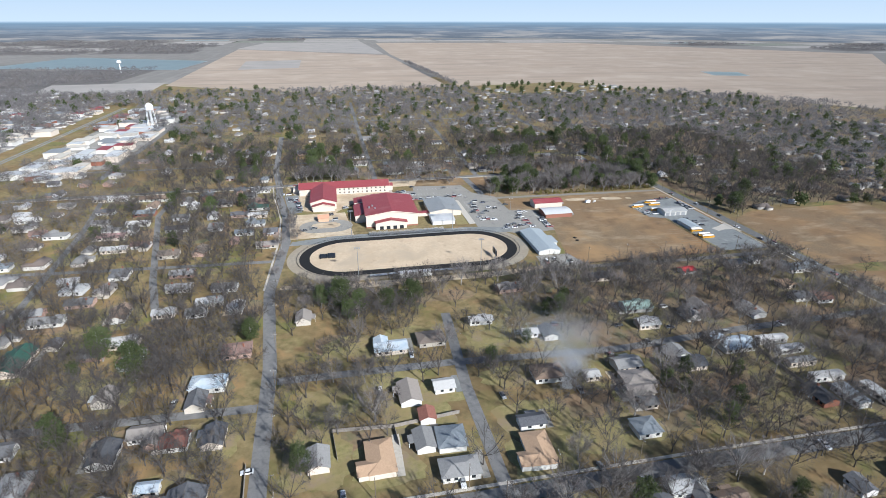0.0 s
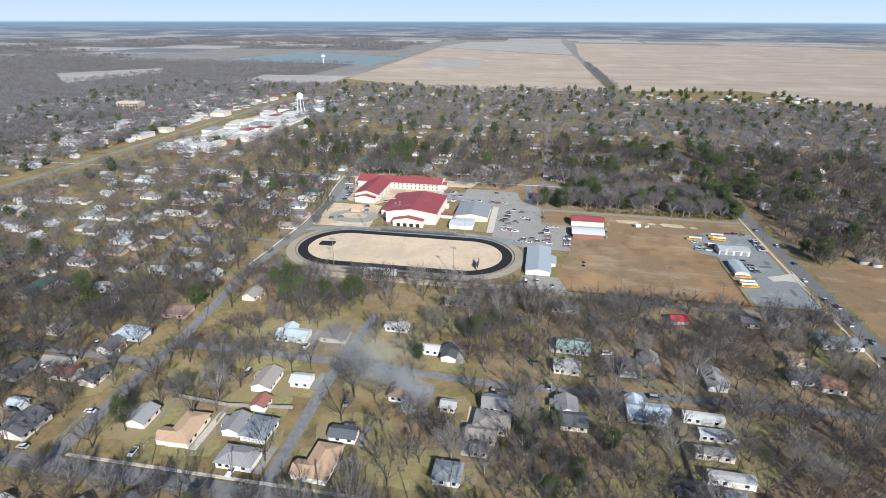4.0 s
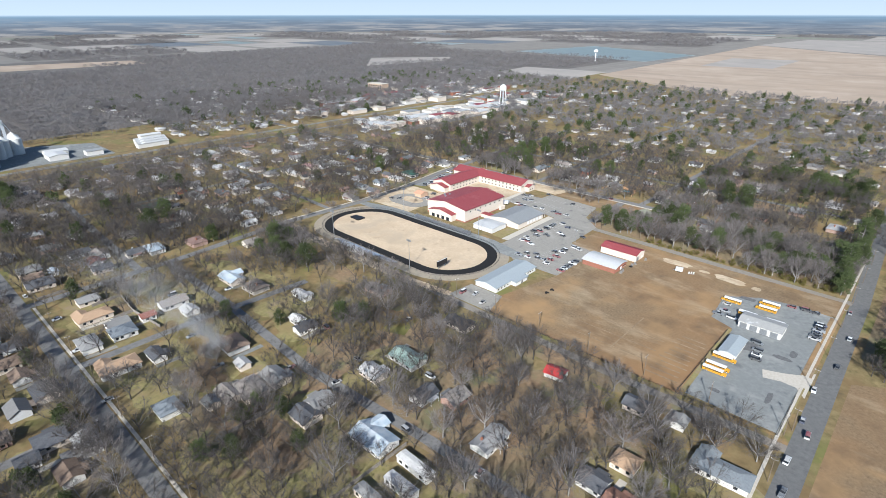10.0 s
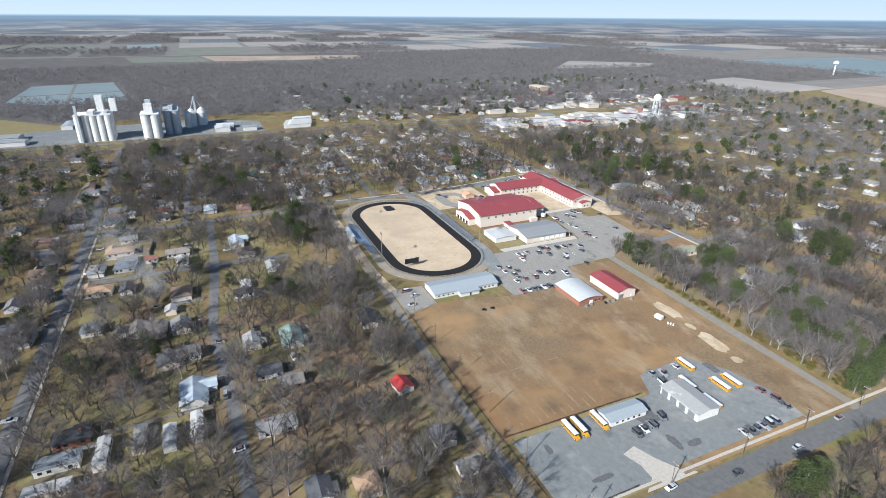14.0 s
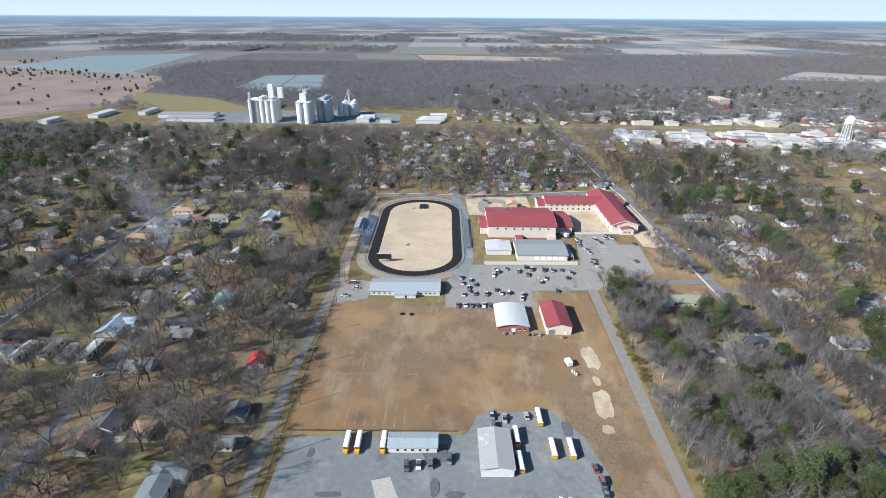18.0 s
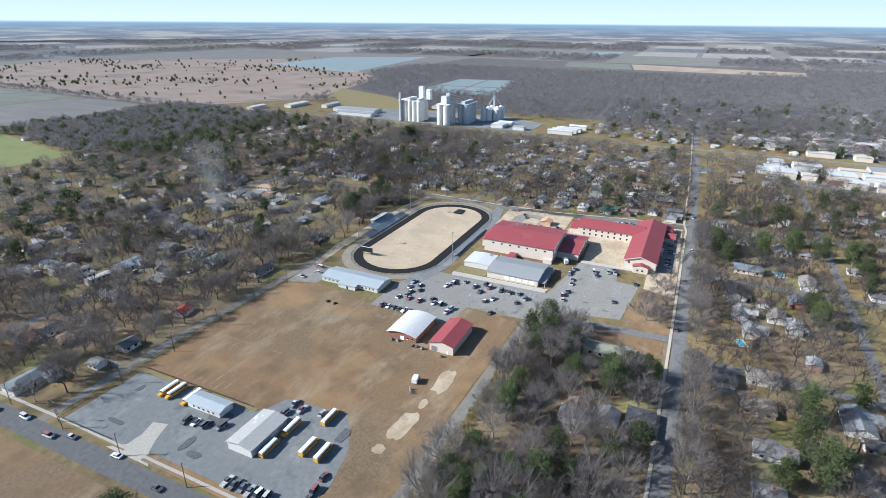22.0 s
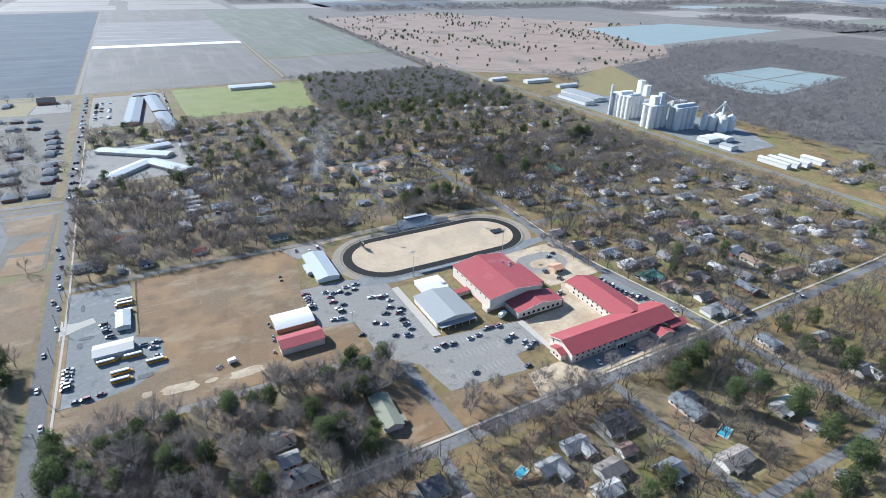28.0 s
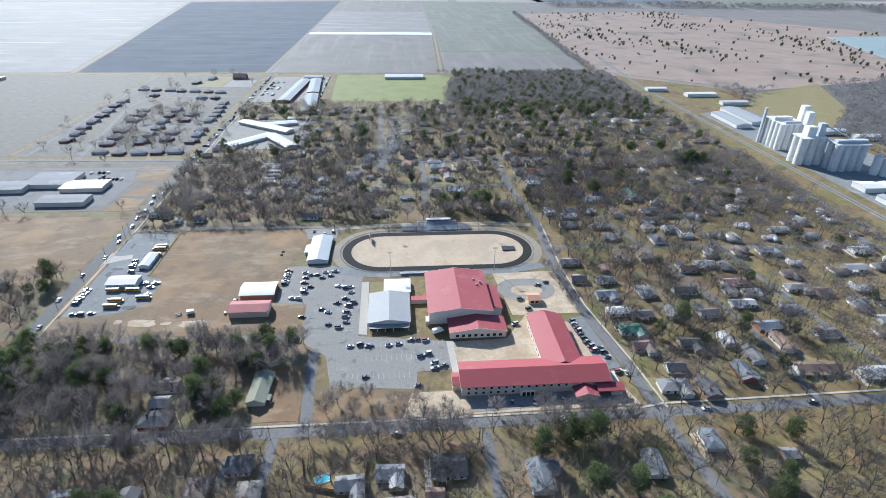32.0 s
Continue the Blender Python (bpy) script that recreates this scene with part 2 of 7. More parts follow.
    # twig colours paled and cooled to put distance haze into the far trees
    "hazed_twig": surf("hazed_bare_twigs", (0.165, 0.153, 0.15), (0.295, 0.28, 0.276), 0.06, 0.008, third=(0.205, 0.18, 0.168), bump=0, thin=0.4),
    "slateblue": surf("blue_grey_standing_seam", (0.15, 0.18, 0.205), (0.20, 0.23, 0.255), 1.0, 0.1, rough=0.75, bump=0.04),
    "litter": surf("brown_leaf_litter", (0.155, 0.107, 0.066), (0.285, 0.195, 0.117), 0.35, 0.03, third=(0.165, 0.145, 0.085), patchy=0.8, spots=((0.155, 0.15, 0.08), 0.05, 0.56, 0.68)),
    "lane": surf("patched_lane", (0.18, 0.165, 0.145), (0.255, 0.235, 0.205), 0.4, 0.05, third=(0.22, 0.19, 0.155), patchy=0.8),
    "faded": surf("faded_white_paint", (0.34, 0.34, 0.33), (0.52, 0.52, 0.51), 0.8, 0.08, bump=0),
    "woodsfloor": surf("leaf_litter", (0.095, 0.088, 0.082), (0.155, 0.142, 0.13), 0.02, 0.004, third=(0.12, 0.105, 0.095), bump=0),
}


# ---- building blocks ----
def part(name, bm, mat, parent=None, label=""):
    me = bpy.data.meshes.new(name)
    bm.to_mesh(me)
    bm.free()
    me.materials.append(M[mat] if isinstance(mat, str) else mat)
    ob = new(name, me)
    if parent is not None:
        ob.parent = parent
    return tagged(ob, label)


def thing(name, label, category, x=0, y=0, z=0, rz=0, group="", kind=""):
    ob = new(name)
    ob.empty_display_size = 0.5
    ob.matrix_basis = pose(x, y, z, 0, 0, rz)
    return tagged(ob, label, category, group, kind)


def box(bm, x0, x1, y0, y1, z0, z1):
    v = [bm.verts.new(p) for p in ((x0, y0, z0), (x1, y0, z0), (x1, y1, z0), (x0, y1, z0), (x0, y0, z1), (x1, y0, z1), (x1, y1, z1), (x0, y1, z1))]
    for f in ((3, 2, 1, 0), (4, 5, 6, 7), (0, 1, 5, 4), (1, 2, 6, 5), (2, 3, 7, 6), (3, 0, 4, 7)):
        bm.faces.new([v[i] for i in f])
    return bm


def boxes(*rows):
    bm = bmesh.new()
    for r in rows:
        box(bm, *r)
    return bm


def prism(bm, ring, z0, z1):
    """A solid over a ground outline, given anticlockwise."""
    lo, hi = [bm.verts.new((x, y, z0)) for x, y in ring], [bm.verts.new((x, y, z1)) for x, y in ring]
    bm.faces.new(lo[::-1])
    bm.faces.new(hi)
    n = len(ring)
    for i in range(n):
        bm.faces.new((lo[i], lo[(i + 1) % n], hi[(i + 1) % n], hi[i]))
    return bm


def extrude(bm, profile, a0, a1, along="x"):
    """A solid with a given outline in the upright plane across the axis along."""
    put = (lambda a, u, z: (a, u, z)) if along == "x" else (lambda a, u, z: (u, a, z))
    s = [bm.verts.new(put(a0, u, z)) for u, z in profile]
    e = [bm.verts.new(put(a1, u, z)) for u, z in profile]
    bm.faces.new(s)
    bm.faces.new(e[::-1])
    n = len(profile)
    for i in range(n):
        bm.faces.new((s[i], e[i], e[(i + 1) % n], s[(i + 1) % n]))
    bmesh.ops.recalc_face_normals(bm, faces=bm.faces)
    return bm


def gable_walls(x0, x1, y0, y1, eave, ridge, along):
    bm = bmesh.new()
    u0, u1, a0, a1 = (y0, y1, x0, x1) if along == "x" else (x0, x1, y0, y1)
    return extrude(bm, [(u0, 0), (u1, 0), (u1, eave), ((u0 + u1) / 2, ridge), (u0, eave)], a0, a1, along)


def gable_roof(x0, x1, y0, y1, eave, ridge, along, over=0.6, thick=0.25):
    bm = bmesh.new()
    u0, u1, a0, a1 = (y0, y1, x0, x1) if along == "x" else (x0, x1, y0, y1)
    mid, slope = (u0 + u1) / 2, (ridge - eave) / ((u1 - u0) / 2)
    drop, lift = eave - slope * over + 0.02, ridge + 0.02
    ring = [(u0 - over, drop), (mid, lift), (u1 + over, drop), (u1 + over, drop + thick), (mid, lift + thick), (u0 - over, drop + thick)]
    return extrude(bm, ring, a0 - over, a1 + over, along)


def hip_roof(x0, x1, y0, y1, eave, ridge, over=0.5, thick=0.2):
    bm = bmesh.new()
    x0, x1, y0, y1 = x0 - over, x1 + over, y0 - over, y1 + over
    half = min(x1 - x0, y1 - y0) / 2
    lo = [bm.verts.new(p) for p in ((x0, y0, eave), (x1, y0, eave), (x1, y1, eave), (x0, y1, eave))]
    hi = [bm.verts.new((v.co.x, v.co.y, eave + thick)) for v in lo]
    if x1 - x0 > y1 - y0:
        r = [bm.verts.new((x0 + half, y0 + half, ridge)), bm.verts.new((x1 - half, y0 + half, ridge))]
        tops = ((0, 1, r[1], r[0]), (1, 2, r[1]), (2, 3, r[0], r[1]), (3, 0, r[0]))
    else:
        r = [bm.verts.new((x0 + half, y0 + half, ridge)), bm.verts.new((x0 + half, y1 - half, ridge))]
        tops = ((0, 1, r[0]), (1, 2, r[1], r[0]), (2, 3, r[1]), (3, 0, r[0], r[1]))
    for t in tops:
        bm.faces.new([hi[v] if isinstance(v, int) else v for v in t])
    bm.faces.new(lo[::-1])
    for i in range(4):
        bm.faces.new((lo[i], lo[(i + 1) % 4], hi[(i + 1) % 4], hi[i]))
    return bm


def tube(bm, x, y, z0, z1, r0, r1=None, n=16):
    r1 = r0 if r1 is None else r1
    lo = [bm.verts.new((x + r0 * math.cos(2 * math.pi * i / n), y + r0 * math.sin(2 * math.pi * i / n), z0)) for i in range(n)]
    hi = [bm.verts.new((x + r1 * math.cos(2 * math.pi * i / n), y + r1 * math.sin(2 * math.pi * i / n), z1)) for i in range(n)]
    bm.faces.new(lo[::-1])
    bm.faces.new(hi)
    for i in range(n):
        bm.faces.new((lo[i], lo[(i + 1) % n], hi[(i + 1) % n], hi[i]))
    return bm


def beam(bm, a, b, r, n=6):
    """A straight round bar from a to b."""
    a, b = Vector(a), Vector(b)
    q = (b - a).to_track_quat("Z", "Y")
    rings = [[bm.verts.new(e + q @ Vector((r * math.cos(2 * math.pi * i / n), r * math.sin(2 * math.pi * i / n), 0))) for i in range(n)] for e in (a, b)]
    for i in range(n):
        bm.faces.new((rings[0][i], rings[0][(i + 1) % n], rings[1][(i + 1) % n], rings[1][i]))
    bm.faces.new(rings[0][::-1])
    bm.faces.new(rings[1])
    return bm


def rect(x0, x1, y0, y1):
    return [(x0, y0), (x1, y0), (x1, y1), (x0, y1)]


LEVEL = [0]


def sheet(name, ring, top, mat, label, category, kind="structure", lone=False):
    """A thin slab on the ground; each lies a few millimetres over the one before it, but for lone ones that overlap nothing."""
    LEVEL[0] += 0 if lone else 1
    top += 0 if lone else 0.004 * (LEVEL[0] % 60)
    return tagged(part(name, prism(bmesh.new(), ring, -0.5, top), mat), label, category, "", kind)


def strip(points, width):
    """The outline of a road of even width along a line of points."""
    left, right = [], []
    for i, (x, y) in enumerate(points):
        x0, y0 = points[max(i - 1, 0)]
        x1, y1 = points[min(i + 1, len(points) - 1)]
        d = math.hypot(x1 - x0, y1 - y0)
        nx, ny = -(y1 - y0) / d * width / 2, (x1 - x0) / d * width / 2
        left.append((x + nx, y + ny))
        right.append((x - nx, y - ny))
    return right + left[::-1]


def oval(cx, cy, half_long, half_wide, n=24):
    ring = []
    for side in (1, -1):
        for i in range(n + 1):
            a = math.pi * (i / n - 0.5) + (math.pi if side < 0 else 0)
            ring.append((cx + side * (half_long - half_wide) + half_wide * math.cos(a), cy + half_wide * math.sin(a)))
    return ring


def loop_band(outer, inner, z0, z1):
    """A flat ring between two outlines with the same count of points."""
    bm, n = bmesh.new(), len(outer)
    rows = [[bm.verts.new((x, y, z)) for x, y in ring] for ring, z in ((outer, z0), (outer, z1), (inner, z1), (inner, z0))]
    for k in range(4):
        a, b = rows[k], rows[(k + 1) % 4]
        for i in range(n):
            bm.faces.new((a[i], a[(i + 1) % n], b[(i + 1) % n], b[i]))
    return bm


# ---- ground, far land ----
def disc(radius, n=96):
    return [(radius * math.cos(2 * math.pi * i / n), radius * math.sin(2 * math.pi * i / n)) for i in range(n)]


ground = tagged(part("ground", prism(bmesh.new(), disc(5600), -2, 0), "grass"), "brown and olive winter grass covering the flat ground", "ground", "", "structure")

# glowing horizon ring: far land, distance haze and sky are painted as emission
m = bpy.data.materials.new("far_haze_land")
m.use_nodes = True
nd, ln = m.node_tree.nodes, m.node_tree.links
tc, sp, cr = nd.new("ShaderNodeTexCoord"), nd.new("ShaderNodeSeparateXYZ"), nd.new("ShaderNodeValToRGB")
mr, nz, ad = nd.new("ShaderNodeMapRange"), nd.new("ShaderNodeTexNoise"), nd.new("ShaderNodeMath")
mp = nd.new("ShaderNodeMapping")
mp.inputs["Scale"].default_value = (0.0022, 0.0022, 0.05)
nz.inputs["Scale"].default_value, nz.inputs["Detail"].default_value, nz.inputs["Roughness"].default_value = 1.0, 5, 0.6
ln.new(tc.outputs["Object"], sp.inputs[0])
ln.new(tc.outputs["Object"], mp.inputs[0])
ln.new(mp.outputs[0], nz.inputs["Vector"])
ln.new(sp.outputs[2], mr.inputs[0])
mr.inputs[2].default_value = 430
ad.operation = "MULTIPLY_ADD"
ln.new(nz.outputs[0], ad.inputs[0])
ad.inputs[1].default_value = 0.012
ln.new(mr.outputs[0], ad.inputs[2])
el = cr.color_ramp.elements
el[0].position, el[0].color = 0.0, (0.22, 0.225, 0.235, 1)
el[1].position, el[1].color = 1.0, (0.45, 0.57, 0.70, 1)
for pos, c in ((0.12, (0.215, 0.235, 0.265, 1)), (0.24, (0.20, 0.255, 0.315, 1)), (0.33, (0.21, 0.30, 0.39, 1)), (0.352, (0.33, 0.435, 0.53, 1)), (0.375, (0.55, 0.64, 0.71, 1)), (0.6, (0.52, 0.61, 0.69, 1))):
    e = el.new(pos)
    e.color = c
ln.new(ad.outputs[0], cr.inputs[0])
# far woods and pale fields painted over the haze colours, fainter towards the horizon
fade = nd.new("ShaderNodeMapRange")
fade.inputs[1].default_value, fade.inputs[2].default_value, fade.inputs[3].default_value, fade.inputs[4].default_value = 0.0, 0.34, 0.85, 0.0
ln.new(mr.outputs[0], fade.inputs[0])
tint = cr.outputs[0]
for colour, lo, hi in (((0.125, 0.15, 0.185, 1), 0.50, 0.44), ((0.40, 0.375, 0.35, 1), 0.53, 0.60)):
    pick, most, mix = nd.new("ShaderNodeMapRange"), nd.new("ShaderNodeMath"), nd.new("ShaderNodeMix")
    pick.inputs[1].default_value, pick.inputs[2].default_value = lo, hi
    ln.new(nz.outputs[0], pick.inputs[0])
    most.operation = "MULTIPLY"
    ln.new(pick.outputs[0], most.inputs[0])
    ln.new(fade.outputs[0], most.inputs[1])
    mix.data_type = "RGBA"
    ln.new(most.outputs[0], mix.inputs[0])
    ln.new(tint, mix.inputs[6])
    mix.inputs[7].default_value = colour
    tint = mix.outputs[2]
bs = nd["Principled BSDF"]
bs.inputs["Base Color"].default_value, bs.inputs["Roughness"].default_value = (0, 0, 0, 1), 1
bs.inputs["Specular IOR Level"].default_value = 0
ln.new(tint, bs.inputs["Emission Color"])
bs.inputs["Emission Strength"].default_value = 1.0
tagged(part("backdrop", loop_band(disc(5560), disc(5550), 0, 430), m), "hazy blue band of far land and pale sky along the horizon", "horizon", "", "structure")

tagged(part("far_ground", loop_band(disc(5590), disc(1480), -0.3, 0.002), "rowbrown"), "far grey brown farmland", "ground", "", "structure")

FIELDS = [
    ("field_south", [(-268, -1165), (-235, -2680), (620, -3400), (520, -1330), (140, -1110)], "rowcrop", "pale tan stubble field"),
    ("field_southwest", [(-300, -1170), (-260, -2700), (-300, -4300), (-1900, -4000), (-2900, -2300), (-1150, -500), (-985, -727), (-820, -918), (-640, -1230)], "rowcrop", "wide tan stubble field"),
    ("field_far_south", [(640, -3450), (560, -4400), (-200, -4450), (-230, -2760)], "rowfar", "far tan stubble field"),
    ("field_dark_corner", [(180, -1900), (400, -1850), (430, -2300), (190, -2350)], "rowfar", "darker ploughed patch"),
    ("field_west", [(-312, -38), (-312, 68), (-470, 72), (-476, -60), (-340, -56)], "field_brown", "dormant brown pasture beside the highway"),
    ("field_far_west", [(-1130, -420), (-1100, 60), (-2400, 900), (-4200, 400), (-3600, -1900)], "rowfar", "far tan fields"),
    ("field_north_dark", [(-740, 842), (-334, 842), (-334, 2900), (-1100, 2750)], "rowgrey", "grey wet fallow field with painted blue sky tint"),
    ("field_northwest_pale", [(-1500, 842), (-760, 842), (-1120, 2750), (-2800, 2600)], "rowpale", "pale streaked field"),
    ("field_north_middle", [(-322, 842), (62, 842), (88, 1500), (-324, 1500)], "rowbrown", "grey fallow field"),
    ("field_north_pale", [(-324, 1560), (90, 1560), (100, 2300), (-328, 2300)], "rowpale", "pale stubble field"),
    ("field_north_east", [(80, 842), (424, 842), (460, 1150), (90, 1140)], "rowbrown", "grey brown fallow field"),
    ("field_north_green", [(91, 1152), (462, 1162), (500, 1500), (102, 1500)], "rowgreen", "grey green field"),
    ("field_north_far", [(104, 1540), (505, 1540), (610, 2880), (116, 2880)], "rowgreen", "grey green field"),
    ("field_wheat", [(-158, 566), (50, 562), (96, 806), (-166, 808)], "lawn", "bright green winter wheat field"),
    ("pasture", [(440, 812), (690, 630), (1190, 760), (1900, 1500), (1230, 2400), (520, 2250)], "pinkgrass", "pinkish dry pasture with scattered pines"),
    ("field_subdivision", [(-545, 262), (-322, 262), (-328, 800), (-560, 812)], "estate", "grey brown yards of a housing estate"),
    ("field_beyond_estate", [(-930, 240), (-552, 250), (-568, 815), (-960, 815)], "estate", "grey brown fallow field"),
    ("field_east_far", [(2010, 340), (1985, 60), (2290, 110), (2310, 390)], "rowgreen", "far grey green field"),
    ("field_east_tan", [(1984, 50), (1960, -540), (2160, -560), (2288, 100)], "rowcrop", "far tan stubble field beyond the woods"),
    ("field_east_mid", [(1560, -1300), (1340, -1570), (1230, -1400), (1284, -1044)], "rowfar", "pale field behind the woods"),
    ("field_rail_south", [(520, -1150), (540, -1420), (840, -1400), (800, -1180)], "rowfar", "dry tan field beside the railway"),
    ("field_ponds_east", [(930, 310), (962, 272), (1335, 335), (1295, 512), (1000, 498), (938, 420)], "water", "shallow grey green fish pond"),
    ("field_silo_green", [(620, 300), (800, 480), (900, 700), (700, 610), (600, 480)], "yard", "olive green meadow behind the grain silos"),
]
for n, ring, mat, lab in FIELDS:
    sheet(n, ring, 0.02, mat, lab, "field")
LEVEL[0] = 22
for n, ring, lab in (
    ("pond_northeast", [(1320, 960), (2300, 1130), (2050, 1520), (1500, 1490)], "long pale blue pond"),
    ("pond_south", [(620, -1880), (600, -2360), (1290, -2720), (1360, -2060)], "wide grey blue pond"),
    ("flooded_strip_field", [(-324, 1502), (90, 1502), (90, 1556), (-324, 1556)], "strip of flooded stubble with its glint painted white"),
    ("pond_west", [(-1220, -1335), (-1330, -1295), (-1385, -1430), (-1270, -1475)], "small blue pond in a field"),
):
    sheet(n, ring, 0.06, "glint" if "strip" in n else "water", lab, "pond")

for k, line in enumerate(([(1090, 500), (1120, 300)], [(960, 385), (1320, 420)], [(1300, 515), (1340, 335)])):
    sheet("pond_levee_%d" % (k + 1), strip(line, 5), 0.5, "lane", "low earth bank between fish ponds", "bank")
sheet("woods_floor_east", rect(690, 2350, -1930, 900), 0.012, "woodsfloor", "dark leaf litter under the eastern woods", "ground", lone=True)
sheet("woods_floor_west", rect(-1000, -312, -720, -70), 0.011, "litter", "dark leaf litter under the western woods", "ground", lone=True)

# patchwork of farther fields and woods
patch_rng = random.Random(11)
FAR_WOODS = []


def in_ring(x, y, ring):
    hit = False
    for (x0, y0), (x1, y1) in zip(ring, ring[1:] + ring[:1]):
        if (y0 > y) != (y1 > y) and x < (x1 - x0) * (y - y0) / (y1 - y0) + x0:
            hit = not hit
    return hit


for i in range(-10, 11):
    for j in range(-14, 15):
        x, y = i * 540 + patch_rng.uniform(-60, 60), j * 390 + patch_rng.uniform(-40, 40)
        w, d = patch_rng.uniform(230, 262), patch_rng.uniform(160, 188)
        corners = [(x, y), (x - w, y - d), (x + w, y - d), (x + w, y + d), (x - w, y + d), (x, y - d), (x, y + d), (x - w, y), (x + w, y)]
        pick = patch_rng.random()
        if math.hypot(x, y) > 5250 or (-1300 < x < 1000 and -1650 < y < 1150):
            continue
        if any(in_ring(a, b, r) for a, b in corners for _, r, _, _ in FIELDS) or (560 < x < 1700 and -2800 < y < -1700) or (x > 600 and y > -1950 and x < 2400 and y < 2600):
            continue
        ring = [(x - w, y - d), (x + w, y - d), (x + w, y + d), (x - w, y + d)]
        east_side = x > 500
        if pick < (0.5 if east_side else 0.14):
            FAR_WOODS.append((x - w, x + w, y - d, y + d))
            sheet("woods_floor", ring, 0.05, "woodsfloor", "leaf litter under far bare woods", "ground", lone=True)
        elif pick < (0.58 if east_side else 0.17):
            sheet("far_pond", [(x - w * 0.7, y - d * 0.6), (x + w * 0.8, y - d * 0.5), (x + w * 0.6, y + d * 0.6), (x - w * 0.8, y + d * 0.4)], 0.05, "water", "far grey blue pond", "pond", lone=True)
        elif pick < 0.84:
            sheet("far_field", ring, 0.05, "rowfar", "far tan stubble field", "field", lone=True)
        elif pick < 0.93:
            sheet("far_field", ring, 0.05, "rowgrey", "far grey fallow field with painted blue haze tint", "field", lone=True)
        else:
            sheet("far_field", ring, 0.05, "rowgreen", "far grey green field", "field", lone=True)

# ---- roads ----
LEVEL[0] = 0
ROADS = [
    ("highway", [(-283, -1170), (-285, -700), (-293, -400), (-302, -140), (-305, 130), (-309, 500), (-312, 830)], 10),
    ("road_south_cut", [(-298, -139), (-197, -143), (-108, -146)], 6.5),
    ("road_north_cut", [(-299, 35), (-215, 37), (-80, 33)], 5.5),
    ("street_school", [(-296, -234), (-100, -235), (120, -234), (330, -230), (620, -222), (900, -222)], 7.5),
    ("street_east", [(93, 232), (97, 125), (106, 35), (101, -60), (105, -120), (117, -190), (121, -238), (130, -300), (140, -520)], 7.5),
    ("street_middle", [(-298, 133), (-180, 137), (-98, 143), (0, 138), (92, 138)], 6),
    ("street_bend", [(-8, 84), (-4, 160), (-5, 231)], 6),
    ("street_front", [(-300, 230), (-90, 230), (90, 232), (300, 236), (460, 240)], 8),
    ("street_side_east", [(100, 158), (215, 155), (330, 150)], 6),
    ("street_south", [(12, -240), (13, -330), (16, -520), (18, -900)], 6),
    ("drive_south", [(-97, -160), (-95, -200), (-93, -232)], 7),
    ("street_south_far", [(-290, -330), (0, -336), (140, -338), (460, -340)], 6),
    ("street_south_west", [(-110, -239), (-112, -330), (-115, -700)], 6),
    ("street_lane_east", [(226, -232), (226, -150), (190, 0), (172, 60)], 5),
    ("street_lane_farther", [(300, -230), (280, -120), (262, 40), (262, 150)], 5),
    ("street_cross_east", [(108, -20), (230, -26), (440, -40)], 5),
    ("street_along_rail", [(445, -600), (447, -200), (442, 340), (444, 690), (466, 822)], 7),
    ("road_cross_north", [(-900, 828), (-160, 834), (470, 834), (700, 650)], 8),
    ("street_far_north", [(-60, 236), (-62, 400), (-64, 530)], 6),
    ("street_north_block", [(-300, 420), (-62, 424), (440, 428)], 6),
    ("field_track_dark", [(-750, 836), (-930, 1800), (-1110, 2760)], 12),
    ("field_track_middle", [(70, 830), (96, 1500), (110, 2850)], 7),
    ("field_track_west", [(-328, 830), (-326, 1500), (-330, 2850)], 7),
    ("road_downtown", [(330, -300), (335, -700), (345, -1050)], 8),
    ("road_far_south", [(-290, -640), (100, -650), (420, -660), (760, -640)], 8),
    ("estate_street", [(-452, 244), (-462, 290), (-480, 400), (-504, 526), (-495, 589), (-440, 640)], 7),
    ("estate_lane", [(-318, 400), (-400, 404), (-482, 410)], 6),
    ("estate_border", [(-526, 262), (-530, 319), (-549, 673), (-556, 815)], 5),
    ("estate_close", [(-324, 600), (-420, 604), (-495, 589)], 6),
    ("road_estate_south", [(-900, 240), (-517, 250), (-312, 242)], 7),
    ("road_shops", [(-480, 215), (-400, 212), (-312, 215)], 7),
]
for n, line, w in ROADS:
    sheet(n, strip(line, w), 0.06, "lane" if "field_track" in n else "highway" if n == "highway" else "lane" if "_cut" in n else "road", "dark grey asphalt highway" if n == "highway" else "worn grey asphalt street", "road")
for n, line, w in (
    ("pavement_school", [(-290, -229.4), (-100, -229.6), (110, -229), (126, -226.5), (330, -223.6), (620, -215.6)], 1.6),
    ("pavement_front", [(-295, 224.6), (-90, 224.5), (88, 226)], 1.5),
    ("pavement_highway", [(-294, -225), (-294, 30), (-298, 220), (-301, 480)], 1.4),
    ("pavement_east", [(110, 30), (107, -60), (110, -118), (122, -188), (127, -230)], 1.4),
):
    sheet(n, strip(line, w), 0.16, "concrete", "pale concrete pavement beside the street", "pavement")
sheet("yard_shops", rect(-560, -314, 84, 236), 0.01, "estate", "dull brown grass round the shops", "lawn")
sheet("lot_shops", [(-560, 100), (-352, 96), (-350, 166), (-362, 206), (-560, 212)], 0.03, "road", "wide asphalt lot round the shops", "car park")
